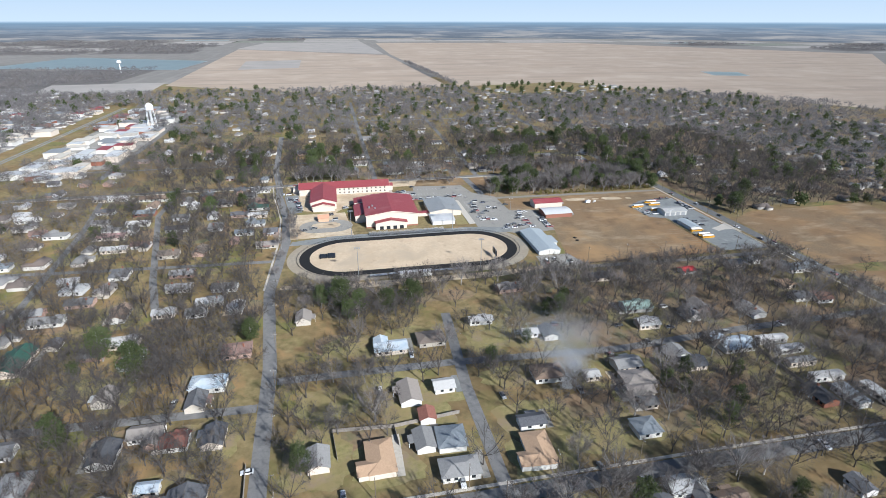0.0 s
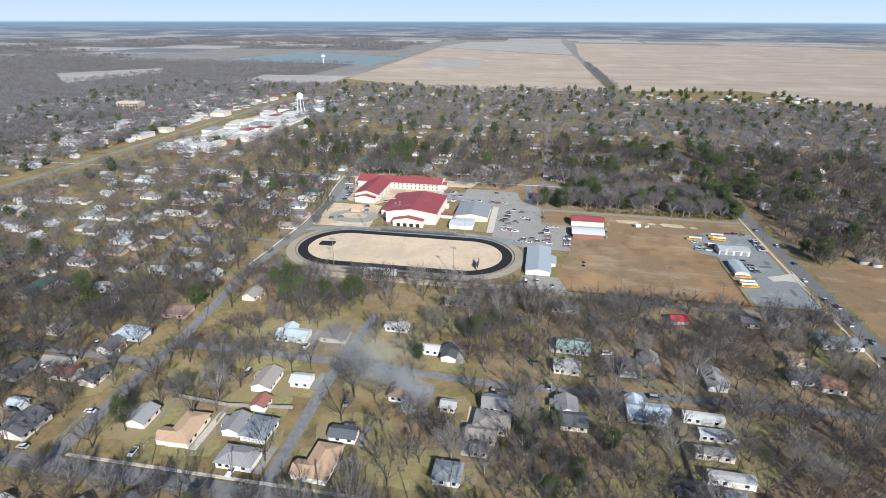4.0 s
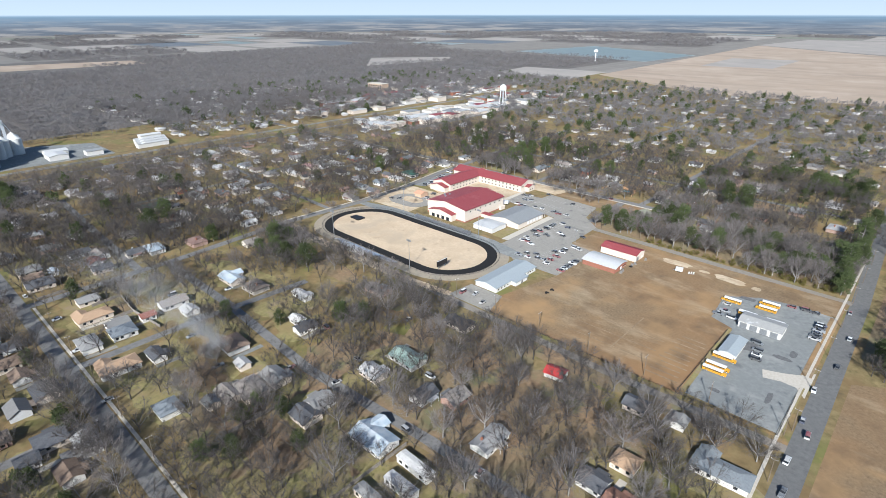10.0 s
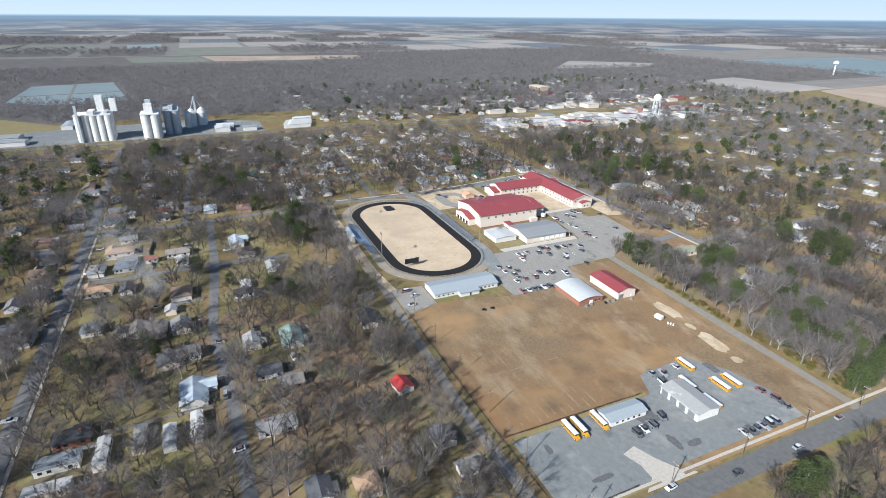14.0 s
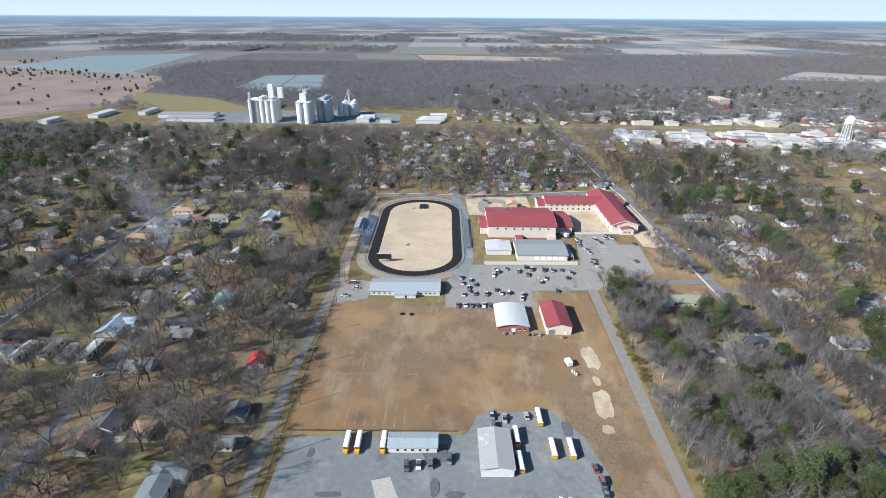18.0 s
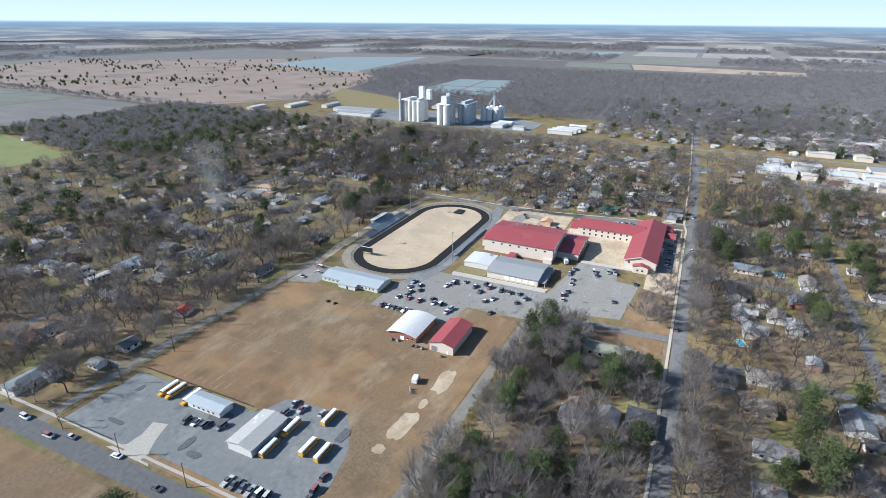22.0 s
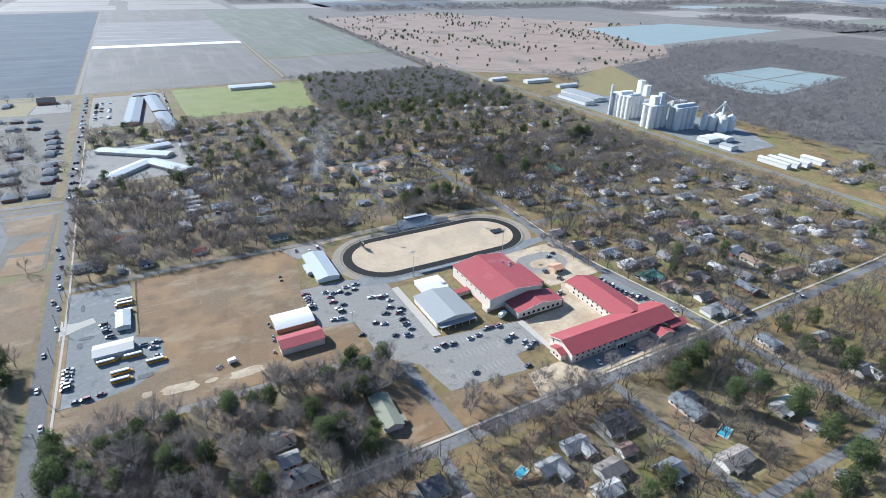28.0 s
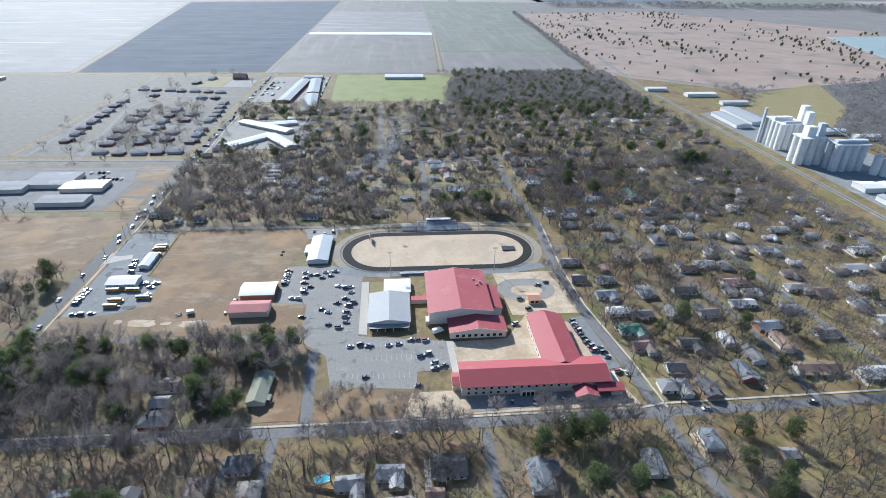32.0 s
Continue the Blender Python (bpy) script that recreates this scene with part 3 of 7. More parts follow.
for k, ring in enumerate(([(-346, 126), (-319, 122), (-317, 156), (-334, 152)], [(-347, 84), (-317, 80), (-317, 114), (-344, 119)], [(-352, 168), (-318, 164), (-317, 222), (-360, 224)])):
    sheet("lawn_shops_%d" % (k + 1), ring, 0.02, "field_brown", "square of dormant brown lawn between shop drives", "lawn")
sheet("lot_upper_school", rect(-300, -184, 556, 790), 0.03, "asphalt", "asphalt lot round the upper school", "car park")
sheet("lawn_church", [(-436, 690), (-392, 684), (-384, 790), (-428, 794)], 0.025, "yard", "olive green lawn beside the church", "lawn")
sheet("lot_church", [(-388, 690), (-330, 684), (-332, 752), (-384, 760)], 0.03, "asphalt", "pale asphalt lot in front of the church", "car park")
sheet("lawn_upper_school", rect(-296, -188, 440, 552), 0.02, "yard", "olive green school lawn", "lawn")
sheet("lot_lower_school", rect(-298, -170, 284, 436), 0.02, "asphalt", "asphalt lot round the cross shaped school", "car park")
sheet("town_centre_paving", [(336, -350), (450, -350), (450, -900), (340, -900)], 0.02, "asphalt", "pale paved blocks of the town centre", "pavement")
sheet("town_centre_paving_east", [(518, -420), (640, -420), (700, -800), (520, -800)], 0.02, "asphalt", "pale paved blocks beyond the railway", "pavement")
sheet("silo_yard", [(500, 40), (600, 40), (640, 120), (640, 300), (600, 480), (500, 460)], 0.02, "gravel", "pale gravel yard round the grain silos", "yard")
sheet("railway_verge", [(462, -900), (512, -900), (506, 90), (500, 700), (478, 820), (458, 400)], 0.04, "grass", "dry grass strip along the railway", "verge")
for k, x in enumerate((482, 488)):
    sheet("railway_track_%d" % (k + 1), strip([(x + 6, -900), (x, 0), (x, 700), (x + 40, 1100)], 3.2), 0.25, "gravel", "pale ballast of the railway track", "railway")

# ---- campus surfaces ----
LEVEL[0] = 10
sheet("field_practice", [(-250, 29), (-251, -107), (-272, -112), (-296, -112), (-296, -137), (-200, -139), (-114, -141), (-110, -100), (-134, -76), (-134, -46), (-122, 10), (-124, 29)], 0.05, "field_brown", "dormant brown practice field with worn lines", "field")
sheet("parking_lot", [(-134, -44), (-96, -44), (-68, -64), (-67, -147), (-1, -157), (-3, -186), (-26, -188), (-27, -204), (-82, -199), (-88, -168), (-108, -150), (-110, -104), (-134, -100)], 0.07, "asphalt", "worn grey asphalt car park with faded stall lines", "car park")
sheet("lot_fieldhouse", [(-130, 30), (-124, 8), (-97, 8), (-95, 30)], 0.07, "asphalt", "small asphalt lot beside the field house", "car park")
sheet("bus_lot", [(-295, 27), (-252, 26), (-250, -54), (-236, -60), (-233, -94), (-251, -107), (-272, -112), (-295, -110)], 0.07, "gravel", "pale gravel bus yard with tyre marks", "bus yard")
sheet("drive_pad", [(-297, -9), (-292, -16), (-285, -16.5), (-277, -14), (-275, -21.5), (-284, -25), (-291, -29), (-297, -36)], 0.1, "concrete", "pale concrete driveway apron", "driveway")
sheet("track_apron", oval(0, -20, 98, 46), 0.04, surf("packed_dirt", (0.235, 0.205, 0.16), (0.335, 0.29, 0.225), 0.4, 0.04, third=(0.27, 0.225, 0.165), patchy=0.8, spots=((0.21, 0.20, 0.175), 0.05, 0.55, 0.68)), "bare packed dirt round the track", "dirt")
sheet("track", oval(0, -20, 88.5, 37), 0.08, "track", "black rubberised running track", "running track")
sheet("infield", oval(0, -20, 80.5, 29.5), 0.11, "sand", "sandy tan football field with dormant turf", "sports field")
sheet("verge_track_north", [(-96, 26), (-60, 29.5), (60, 29.5), (98, 25), (100, 31), (60, 38), (-60, 38), (-97, 31)], 0.045, "dirt", "bare tan strip behind the track", "verge")
sheet("lane_gym", [(-98, -58), (-60, -66), (60, -66), (96, -58), (98, -50), (-96, -48)], 0.06, "gravel", "pale gravel lane between track and gym", "lane")
sheet("school_yard", [(-2, -158), (0, -206), (-18, -228), (112, -226), (100, -190), (92, -140), (60, -128), (40, -156)], 0.05, "dirt", "bare pale dirt round the school", "yard")
sheet("yard_south", [(-88, -199), (-27, -206), (-3, -206), (-20, -228), (-89, -229)], 0.045, "field_brown", "orange brown bare yard beside the car park", "yard")
sheet("yard_pale", [(-30, -207), (-2, -207), (4, -228), (-36, -228)], 0.05, "dirt", "bare pale dirt at the school corner", "yard")
sheet("yard_long_house", [(-140, -180), (-100, -176), (-98, -226), (-124, -226)], 0.045, "field_brown", "bare brown yard round a long house", "yard")
sheet("yard_east", [(50, -128), (104, -128), (98, -64), (44, -66)], 0.045, "dirt", "bare dirt yard by the school drive", "yard")
sheet("school_drive", oval(68, -92, 24, 16), 0.075, "asphalt", "asphalt turning loop before the school", "driveway")
sheet("school_drive_island", oval(68, -94, 13, 7), 0.12, "dirt", "bare dirt island in the turning loop", "island")
sheet("lot_school_east", [(91, -136), (103, -132), (112, -192), (98, -194)], 0.08, "gravel", "pale parking strip beside the school", "car park")
sheet("lot_school_south", [(6, -226), (100, -223), (98, -212), (4, -213)], 0.08, "asphalt", "shaded asphalt parking strip along the school", "car park")
sheet("walk_gymnasium", [(-68, -74), (-62, -73), (-61, -146), (-67, -145)], 0.16, "concrete", "pale concrete walk along the car park", "pavement")
sheet("lawn_annex", rect(-61, -50.5, -98, -74), 0.06, "yard", "small green lawn beside the annex", "lawn")
sheet("lawn_gym", rect(-27, -16, -100, -70), 0.06, "grass", "thin grass strip beside the gymnasium", "lawn")
sheet("walk_school", [(-4, -157), (1, -157), (2, -206), (-2, -206)], 0.14, "concrete", "pale concrete walk to the school", "pavement")


def blob(cx, cy, rx, ry, seed, n=18):
    """A ragged outline about a spot."""
    r, ring = random.Random(seed), []
    for i in range(n):
        c, d, k = math.cos(2 * math.pi * i / n), math.sin(2 * math.pi * i / n), r.uniform(0.78, 1.08)
        k *= (abs(c) ** 3 + abs(d) ** 3) ** (-1 / 3)
        ring.append((cx + rx * k * c, cy + ry * k * d))
    return ring


for k, (x, y, rx, ry) in enumerate(((-189, -124.5, 11, 4.6), (-228, -121.5, 11, 5), (-210, -123, 4, 2), (-246, -119, 3, 3))):
    sheet("bare_pad_%d" % (k + 1), blob(x, y, rx, ry, k + 3), 0.03, "dirt", "broken pale slab of a vanished building", "slab")
for k, (x, y, rx, ry) in enumerate(((-262, 108, 18, 7), (-210, 44, 70, 7), (-150, 120, 60, 12), (-240, 150, 30, 20), (-100, 200, 18, 14), (-150, 210, 30, 12), (-60, 185, 16, 10), (40, 190, 24, 10), (-70, 60, 26, 10), (-10, 60, 24, 9), (60, 110, 14, 12))):
    sheet("leaf_bed_%d" % (k + 1), blob(x, y, rx, ry, k + 40, 26), 0.006 + 0.001 * k, "litter", "brown leaf litter under bare trees", "ground", lone=True)
sheet("woods_bed_north", blob(-186, 132, 104, 88, 77, 40), 0.004, "litter", "brown leaf litter under the bare woods", "ground", lone=True)
for k, (x, y, rx, ry) in enumerate(((-20, -262, 60, 18), (-190, -262, 70, 18), (60, -300, 50, 26), (-60, -305, 55, 22), (150, -290, 40, 24), (-180, -310, 60, 24), (-350, -140, 30, 70), (170, -190, 34, 26), (190, -100, 40, 30))):
    sheet("leaf_yard_%d" % (k + 1), blob(x, y, rx, ry, k + 200, 30), 0.0065 + 0.001 * k, "litter", "brown leaf litter over garden ground", "ground", lone=True)
yard_rng = random.Random(21)
for k, (x, y, rx, ry) in enumerate([(72, 196, 16, 20), (40, 204, 18, 14), (66, 160, 18, 12), (38, 148, 24, 8), (26, 176, 16, 12), (52, 112, 18, 12), (18, 108, 18, 12), (-28, 118, 16, 14), (-30, 156, 18, 10), (-30, 190, 20, 14), (-58, 206, 18, 12), (-96, 156, 14, 10), (-60, 88, 22, 10), (-118, 112, 10, 16), (-120, 208, 16, 12), (8, 205, 9, 16), (-196, 166, 22, 24), (-166, 186, 14, 16), (-150, 206, 14, 10)] + [(yard_rng.uniform(125, 420), yard_rng.uniform(-215, 215), yard_rng.uniform(8, 18), yard_rng.uniform(6, 13)) for _ in range(16)] + [(yard_rng.uniform(-80, 300), yard_rng.uniform(-330, -250), yard_rng.uniform(8, 15), yard_rng.uniform(6, 12)) for _ in range(10)]):
    sheet("yard_lawn_%d" % (k + 1), blob(x, y, rx, ry, k + 90, 22), 0.019 + 0.001 * k, "yard", "patch of olive winter lawn between the houses", "lawn", lone=True)
for k, (x, y, rx, ry) in enumerate(((-284, 2, 1.4, 6), (-280, -40, 5, 2), (-262, 14, 3, 1.5), (-284, -48, 2, 4), (-262, -40, 6, 6), (-246, -100, 5, 2.5))):
    sheet("yard_stain_%d" % (k + 1), blob(x, y, rx, ry, k + 160, 16), 0.1, "stain", "dark oily stain on the bus yard gravel", "stain")
sheet("lot_verge", [(-295.5, 28), (-293.2, 28), (-293.2, -18), (-295.5, -18)], 0.1, "yard", "olive grass edge of the bus yard", "verge")
sheet("lot_verge_south", [(-296, -30), (-291, -30), (-291, -109), (-296, -109)], 0.1, "field_brown", "brown grass edge of the bus yard", "verge")
sheet("lot_verge_east", [(-252, 25), (-249.5, 25), (-248, -52), (-250.5, -52)], 0.13, "yard", "olive grass edge between bus yard and field", "verge")
sheet("woods_bed_south", rect(-297, -98, -229, -150), 0.005, "litter", "brown leaf litter on the woods floor", "ground", lone=True)
bm = bmesh.new()
for k in range(11):
    box(bm, -246 + (k % 3), -229 - (k % 4), 20.5 - k * 4.6, 21.5 - k * 4.6, 0.02, 0.112)
for k in range(3):
    box(bm, -226, -168 - 9 * k, 12 - k * 12, 12.7 - k * 12, 0.02, 0.108)
box(bm, -206, -205.2, -30, 14, 0.02, 0.11)
tagged(part("field_lines", bm, surf("worn_field_lines", (0.19, 0.138, 0.085), (0.31, 0.23, 0.145), 0.35, 0.08, third=(0.17, 0.12, 0.075), patchy=0.9)), "faint worn lines across the practice field", "field lines", "", "structure")
bm = bmesh.new()
for x, y0, y1, step in ((-82, -140, -76, 3.4), (-74.5, -140, -76, 3.4), (-108, -88, -54, 3.4), (-132, -98, -48, 3.4)):
    y = y0
    while y < y1:
        box(bm, x - 3, x + 3, y, y + 0.18, 0.05, 0.138)
        y += step
for y, x0, x1 in ((-157, -78, -4), (-172, -60, -8), (-190, -72, -30)):
    x = x0
    while x < x1:
        box(bm, x, x + 0.18, y - 3, y + 3, 0.05, 0.138)
        x += 3.4
tagged(part("stall_lines", bm, "faded"), "faded white stall lines painted on the car park", "stall lines", "", "structure")

# ---- campus buildings ----
def windows(parent, wall, along, at, lo, hi, z0, z1, count, width, mat="glass"):
    """A row of window panes with sills, set in the wall at a coordinate."""
    out = 0.06 if wall > 0 else -0.06
    for i in range(count):
        c = lo + (hi - lo) * (i + 0.5) / count
        a, b = sorted((at - out, at + out))
        s0, s1 = sorted((at, at + out * 3))
        if along == "x":
            w = part("window", box(bmesh.new(), c - width / 2, c + width / 2, a, b, z0, z1), mat, parent)
            part("sill", box(bmesh.new(), c - width / 2 - 0.15, c + width / 2 + 0.15, s0, s1, z0 - 0.2, z0), "cream_trim", w)
        else:
            w = part("window", box(bmesh.new(), a, b, c - width / 2, c + width / 2, z0, z1), mat, parent)
            part("sill", box(bmesh.new(), s0, s1, c - width / 2 - 0.15, c + width / 2 + 0.15, z0 - 0.2, z0), "cream_trim", w)


def seams(parent, x0, x1, y0, y1, eave, ridge, along, over, step, mat, name="roof_seam", high=0.07):
    """Standing seams down both slopes of a metal roof, one mesh a slope."""
    u0, u1, a0, a1 = (y0, y1, x0, x1) if along == "x" else (x0, x1, y0, y1)
    mid, slope = (u0 + u1) / 2, (ridge - eave) / ((u1 - u0) / 2)
    for side in (-1, 1):
        bm = bmesh.new()
        ue = u0 - over if side < 0 else u1 + over
        ze = eave - slope * over + 0.27
        a = a0 - over
        while a < a1 + over:
            pts = [(ue, ze), (mid, ridge + 0.27), (mid, ridge + 0.27 + high), (ue, ze + high)]
            put = (lambda b, u, z: (b, u, z)) if along == "x" else (lambda b, u, z: (u, b, z))
            f = [bm.verts.new(put(a, u, z)) for u, z in pts]
            g = [bm.verts.new(put(a + 0.08, u, z)) for u, z in pts]
            bm.faces.new(f), bm.faces.new(g[::-1])
            for i in range(4):
                bm.faces.new((f[i], g[i], g[(i + 1) % 4], f[(i + 1) % 4]))
            a += step
        part(name, bm, mat, parent)


# gymnasium
gym = thing("gymnasium", "large cream gymnasium with a red metal gable roof", "gymnasium")
part("wall", gable_walls(-15, 32, -137, -80, 11.6, 15.0, "y"), "cream", gym)
roof = part("roof", gable_roof(-15, 32, -137, -80, 11.6, 15.0, "y", 0.9, 0.3), "redroof", gym, "red standing seam metal roof")
seams(roof, -15, 32, -137, -80, 11.6, 15.0, "y", 0.9, 2.4, "redroof")
part("wall_band", boxes((-15.15, 32.15, -137.15, -79.85, 0, 1.2)), "brick", gym)
part("south_wing_wall", gable_walls(-1, 40, -154, -137.2, 5.6, 9.0, "y"), "cream", gym)
part("south_wing_roof", gable_roof(-1, 40, -154, -137.4, 5.6, 9.0, "y", 0.8, 0.3), "redroof", gym, "red metal gable roof")
part("east_wing_wall", boxes((32.1, 41, -128, -96, 0, 7.0)), "cream", gym)
part("east_wing_roof", extrude(bmesh.new(), [(32.2, 8.6), (41.8, 6.6), (41.8, 7.1), (32.2, 9.1)], -128.6, -95.4, "y"), "redroof", gym, "red lean-to roof")
part("entrance_wall", gable_walls(-4, 24, -79.9, -74, 6.2, 8.8, "y"), "cream", gym)
part("entrance_roof", gable_roof(-4, 24, -79.7, -74, 6.2, 8.8, "y", 0.7, 0.3), "redroof", gym)
part("corner_porch", boxes((-17.5, -15.1, -137, -130, 0, 3.6)), "cream", gym)
for k in range(4):
    part("entrance_door", boxes((-1 + k * 6, 2.4 + k * 6, -73.98, -73.85, 0, 3.2)), "glass", gym)
windows(gym, -1, "x", -154, 2, 38, 1.2, 3.4, 8, 2.2)
windows(gym, -1, "y", -15, -134, -84, 8.4, 9.6, 7, 1.6)
for x, y in ((24, -104), (27, -100), (22, -96)):
    part("roof_vent", box(bmesh.new(), x, x + 1.4, y, y + 1.4, 12.6, 14.2), "steel", gym)

def fascia(parent, x0, x1, y0, y1, eave, ridge, along, over):
    """Pale trim boards along the gable ends of a roof."""
    u0, u1, a0, a1 = (y0, y1, x0, x1) if along == "x" else (x0, x1, y0, y1)
    mid, slope = (u0 + u1) / 2, (ridge - eave) / ((u1 - u0) / 2)
    ze = eave - slope * over
    for a in (a0 - over - 0.12, a1 + over + 0.02):
        ring = [(u0 - over, ze - 0.25), (mid, ridge - 0.25), (u1 + over, ze - 0.25), (u1 + over, ze + 0.36), (mid, ridge + 0.36), (u0 - over, ze + 0.36)]
        part("fascia", extrude(bmesh.new(), ring, a, a + 0.1, along), "cream_trim", parent)


fascia(gym, -15, 32, -137, -80, 11.6, 15.0, "y", 0.9)
fascia(gym, -1, 40, -154, -137.4, 5.6, 9.0, "y", 0.8)

# school
school = thing("school_building", "two storey cream school with red metal roofs", "school")
part("main_wing_wall", gable_walls(1, 96, -212, -189, 7.6, 11.4, "x"), "cream", school)
r1 = part("main_wing_roof", gable_roof(1, 96, -212, -189, 7.6, 11.4, "x", 0.9, 0.3), "redroof", school, "red standing seam metal roof")
seams(r1, 1, 96, -212, -189, 7.6, 11.4, "x", 0.9, 2.4, "redroof")
part("north_wing_wall", gable_walls(58, 83, -189.2, -141, 7.6, 11.3, "y"), "cream", school)
r2 = part("north_wing_roof", gable_roof(58, 83, -196, -141, 7.6, 11.3, "y", 0.85, 0.3), "redroof", school, "red standing seam metal roof")
seams(r2, 58, 83, -189, -141, 7.6, 11.3, "y", 0.9, 2.4, "redroof")
part("west_porch_wall", gable_walls(-4, 0.9, -207, -196, 5.0, 6.6, "x"), "cream", school)
part("west_porch_roof", gable_roof(-4, 0.8, -207, -196, 5.0, 6.6, "x", 0.5, 0.25), "redroof", school)
part("entrance_wing_wall", gable_walls(60, 81, -140.9, -134, 5.0, 7.6, "y"), "cream", school)
part("entrance_wing_roof", gable_roof(60, 81, -140.7, -134, 5.0, 7.6, "y", 0.7, 0.25), "redroof", school)
part("south_porch_wall", gable_walls(72, 86, -221, -212.2, 4.0, 6.2, "y"), "cream", school)
part("south_porch_roof", gable_roof(72, 86, -221, -212.4, 4.0, 6.2, "y", 0.6, 0.25), "redroof", school)
part("east_lean_roof", extrude(bmesh.new(), [(-218.5, 4.4), (-212.1, 6.0), (-212.1, 6.4), (-218.5, 4.8)], 86.5, 104, "x"), "redroof", school)
part("east_lean_wall", boxes((96.1, 103, -217.5, -200, 0, 4.4)), "cream", school)
part("south_door_wall", gable_walls(38, 47, -214.5, -212.2, 4.2, 5.4, "y"), "cream_trim", school)
for k in range(3):
    part("south_door", boxes((39.2 + k * 2.7, 41.2 + k * 2.7, -214.62, -214.45, 0, 3.2)), "glass", school)
windows(school, -1, "x", -212, 3, 70, 4.9, 6.4, 14, 1.5)
windows(school, -1, "x", -212, 3, 36, 1.3, 2.9, 7, 1.5)
windows(school, 1, "x", -189, 3, 56, 4.9, 6.4, 11, 1.5)
windows(school, 1, "x", -189, 3, 56, 1.3, 2.9, 11, 1.5)
windows(school, -1, "y", 58, -186, -144, 4.9, 6.4, 8, 1.5)
windows(school, -1, "y", 58, -186, -144, 1.3, 2.9, 8, 1.5)
windows(school, 1, "y", 83, -186, -144, 4.9, 6.4, 8, 1.5)
windows(school, -1, "y", 1, -194.5, -190.5, 4.9, 6.4, 1, 1.4)
windows(school, -1, "y", -4, -205, -198, 1.5, 3.0, 2, 1.4)

fascia(school, 1, 96, -212, -189, 7.6, 11.4, "x", 0.9)
fascia(school, 72, 86, -221, -212.4, 4.0, 6.2, "y", 0.6)
fascia(school, 60, 81, -140.7, -134, 5.0, 7.6, "y", 0.7)


def shed(name, label, category, x0, x1, y0, y1, eave, ridge, along, wall, roof, over=0.6, door=None):
    t = thing(name, label, category)
    part("wall", gable_walls(x0, x1, y0, y1, eave, ridge, along), wall, t)
    r = part("roof", gable_roof(x0, x1, y0, y1, eave, ridge, along, over, 0.22), roof, t)
    seams(r, x0, x1, y0, y1, eave, ridge, along, over, 2.4, roof, high=0.03)
    return t


red_shed = shed("red_roof_shed", "cream metal shop building with a red gable roof", "workshop", -165.5, -136.5, -119, -104.3, 5.4, 7.4, "x", "cream", "redroof")
part("roller_door", boxes((-165.62, -165.45, -109, -105.5, 0, 3.4)), "steel", red_shed)
part("door", boxes((-165.62, -165.45, -116, -115, 0, 2.1)), "whitepaint", red_shed)
field_house = shed("field_house", "long low field house with a pale blue metal roof", "field house", -118, -100, -40, 7, 3.4, 5.2, "y", "whitewall", "blueroof")
part("porch_wall", boxes((-122, -118.1, -24, -10, 0, 2.9)), "whitewall", field_house)
part("porch_roof", extrude(bmesh.new(), [(-122.6, 2.9), (-117.6, 3.5), (-117.6, 3.75), (-122.6, 3.15)], -24.6, -9.4, "y"), "blueroof", field_house)
windows(field_house, -1, "y", -118, -38, -26, 1.2, 2.2, 4, 1.2)
windows(field_house, -1, "y", -118, -8, 6, 1.2, 2.2, 4, 1.2)
part("door", boxes((-122.12, -121.95, -18, -16.8, 0, 2.1)), "glass", field_house)

# arched white building
arch = thing("arched_hall", "brick hall with an arched white metal roof", "hall")
prof = [(-94 + 19 * i / 12, 3.8 + 1.7 * math.sin(math.pi * i / 12)) for i in range(13)]
part("wall", extrude(bmesh.new(), [(-94, 0)] + [(u, z) for u, z in prof] + [(-75, 0)], -163, -137, "x"), "brick", arch)
out = [(u * 1.0 + (u + 84.5) * 0.05, z + 0.25) for u, z in prof]
part("roof", extrude(bmesh.new(), [(u + (u + 84.5) * 0.05, z + 0.02) for u, z in prof] + out[::-1], -164, -136, "x"), "whiteroof", arch, "arched white metal roof")
part("door", boxes((-163.15, -162.95, -86, -83.6, 0, 2.6)), "whitepaint", arch)
windows(arch, -1, "y", -163, -93, -87, 1.2, 2.4, 2, 1.4)

cafeteria = shed("cafeteria_building", "cream block building with a grey metal gable roof", "cafeteria", -60, -29.5, -138, -99.5, 5.0, 7.4, "y", "cream", "greyroof", 0.8)
part("porch_roof", boxes((-59.5, -30, -143.2, -138.1, 3.2, 3.5)), "greyroof", cafeteria)
for k in range(6):
    part("porch_post", boxes((-59 + k * 5.7, -58.7 + k * 5.7, -143, -142.7, 0, 3.2)), "cream_trim", cafeteria)
windows(cafeteria, -1, "y", -60, -136, -112, 1.2, 3.8, 5, 3.6, "whitepaint")
windows(cafeteria, -1, "x", -138, -57, -32, 1.0, 2.6, 5, 2.6)
annex = shed("white_annex", "small white metal annex with a shallow roof", "annex", -49, -28, -96, -76.5, 3.8, 4.5, "x", "whitewall", "whiteroof", 0.5)
link = thing("covered_link", "low covered passage between cafeteria and gym", "passage")
part("wall", boxes((-28.9, -15.3, -108, -103, 0, 3.4)), "cream", link)
part("roof", boxes((-29.3, -15.1, -108.6, -102.4, 3.4, 3.7)), "redroof", link)
hut = thing("ticket_hut", "small orange brick hut with a shallow roof", "hut")
part("wall", gable_walls(65.5, 75, -114, -104.5, 3.8, 5.4, "x"), surf("orange_brick", (0.50, 0.33, 0.22), (0.58, 0.40, 0.28), 2.0, 0.2), hut)
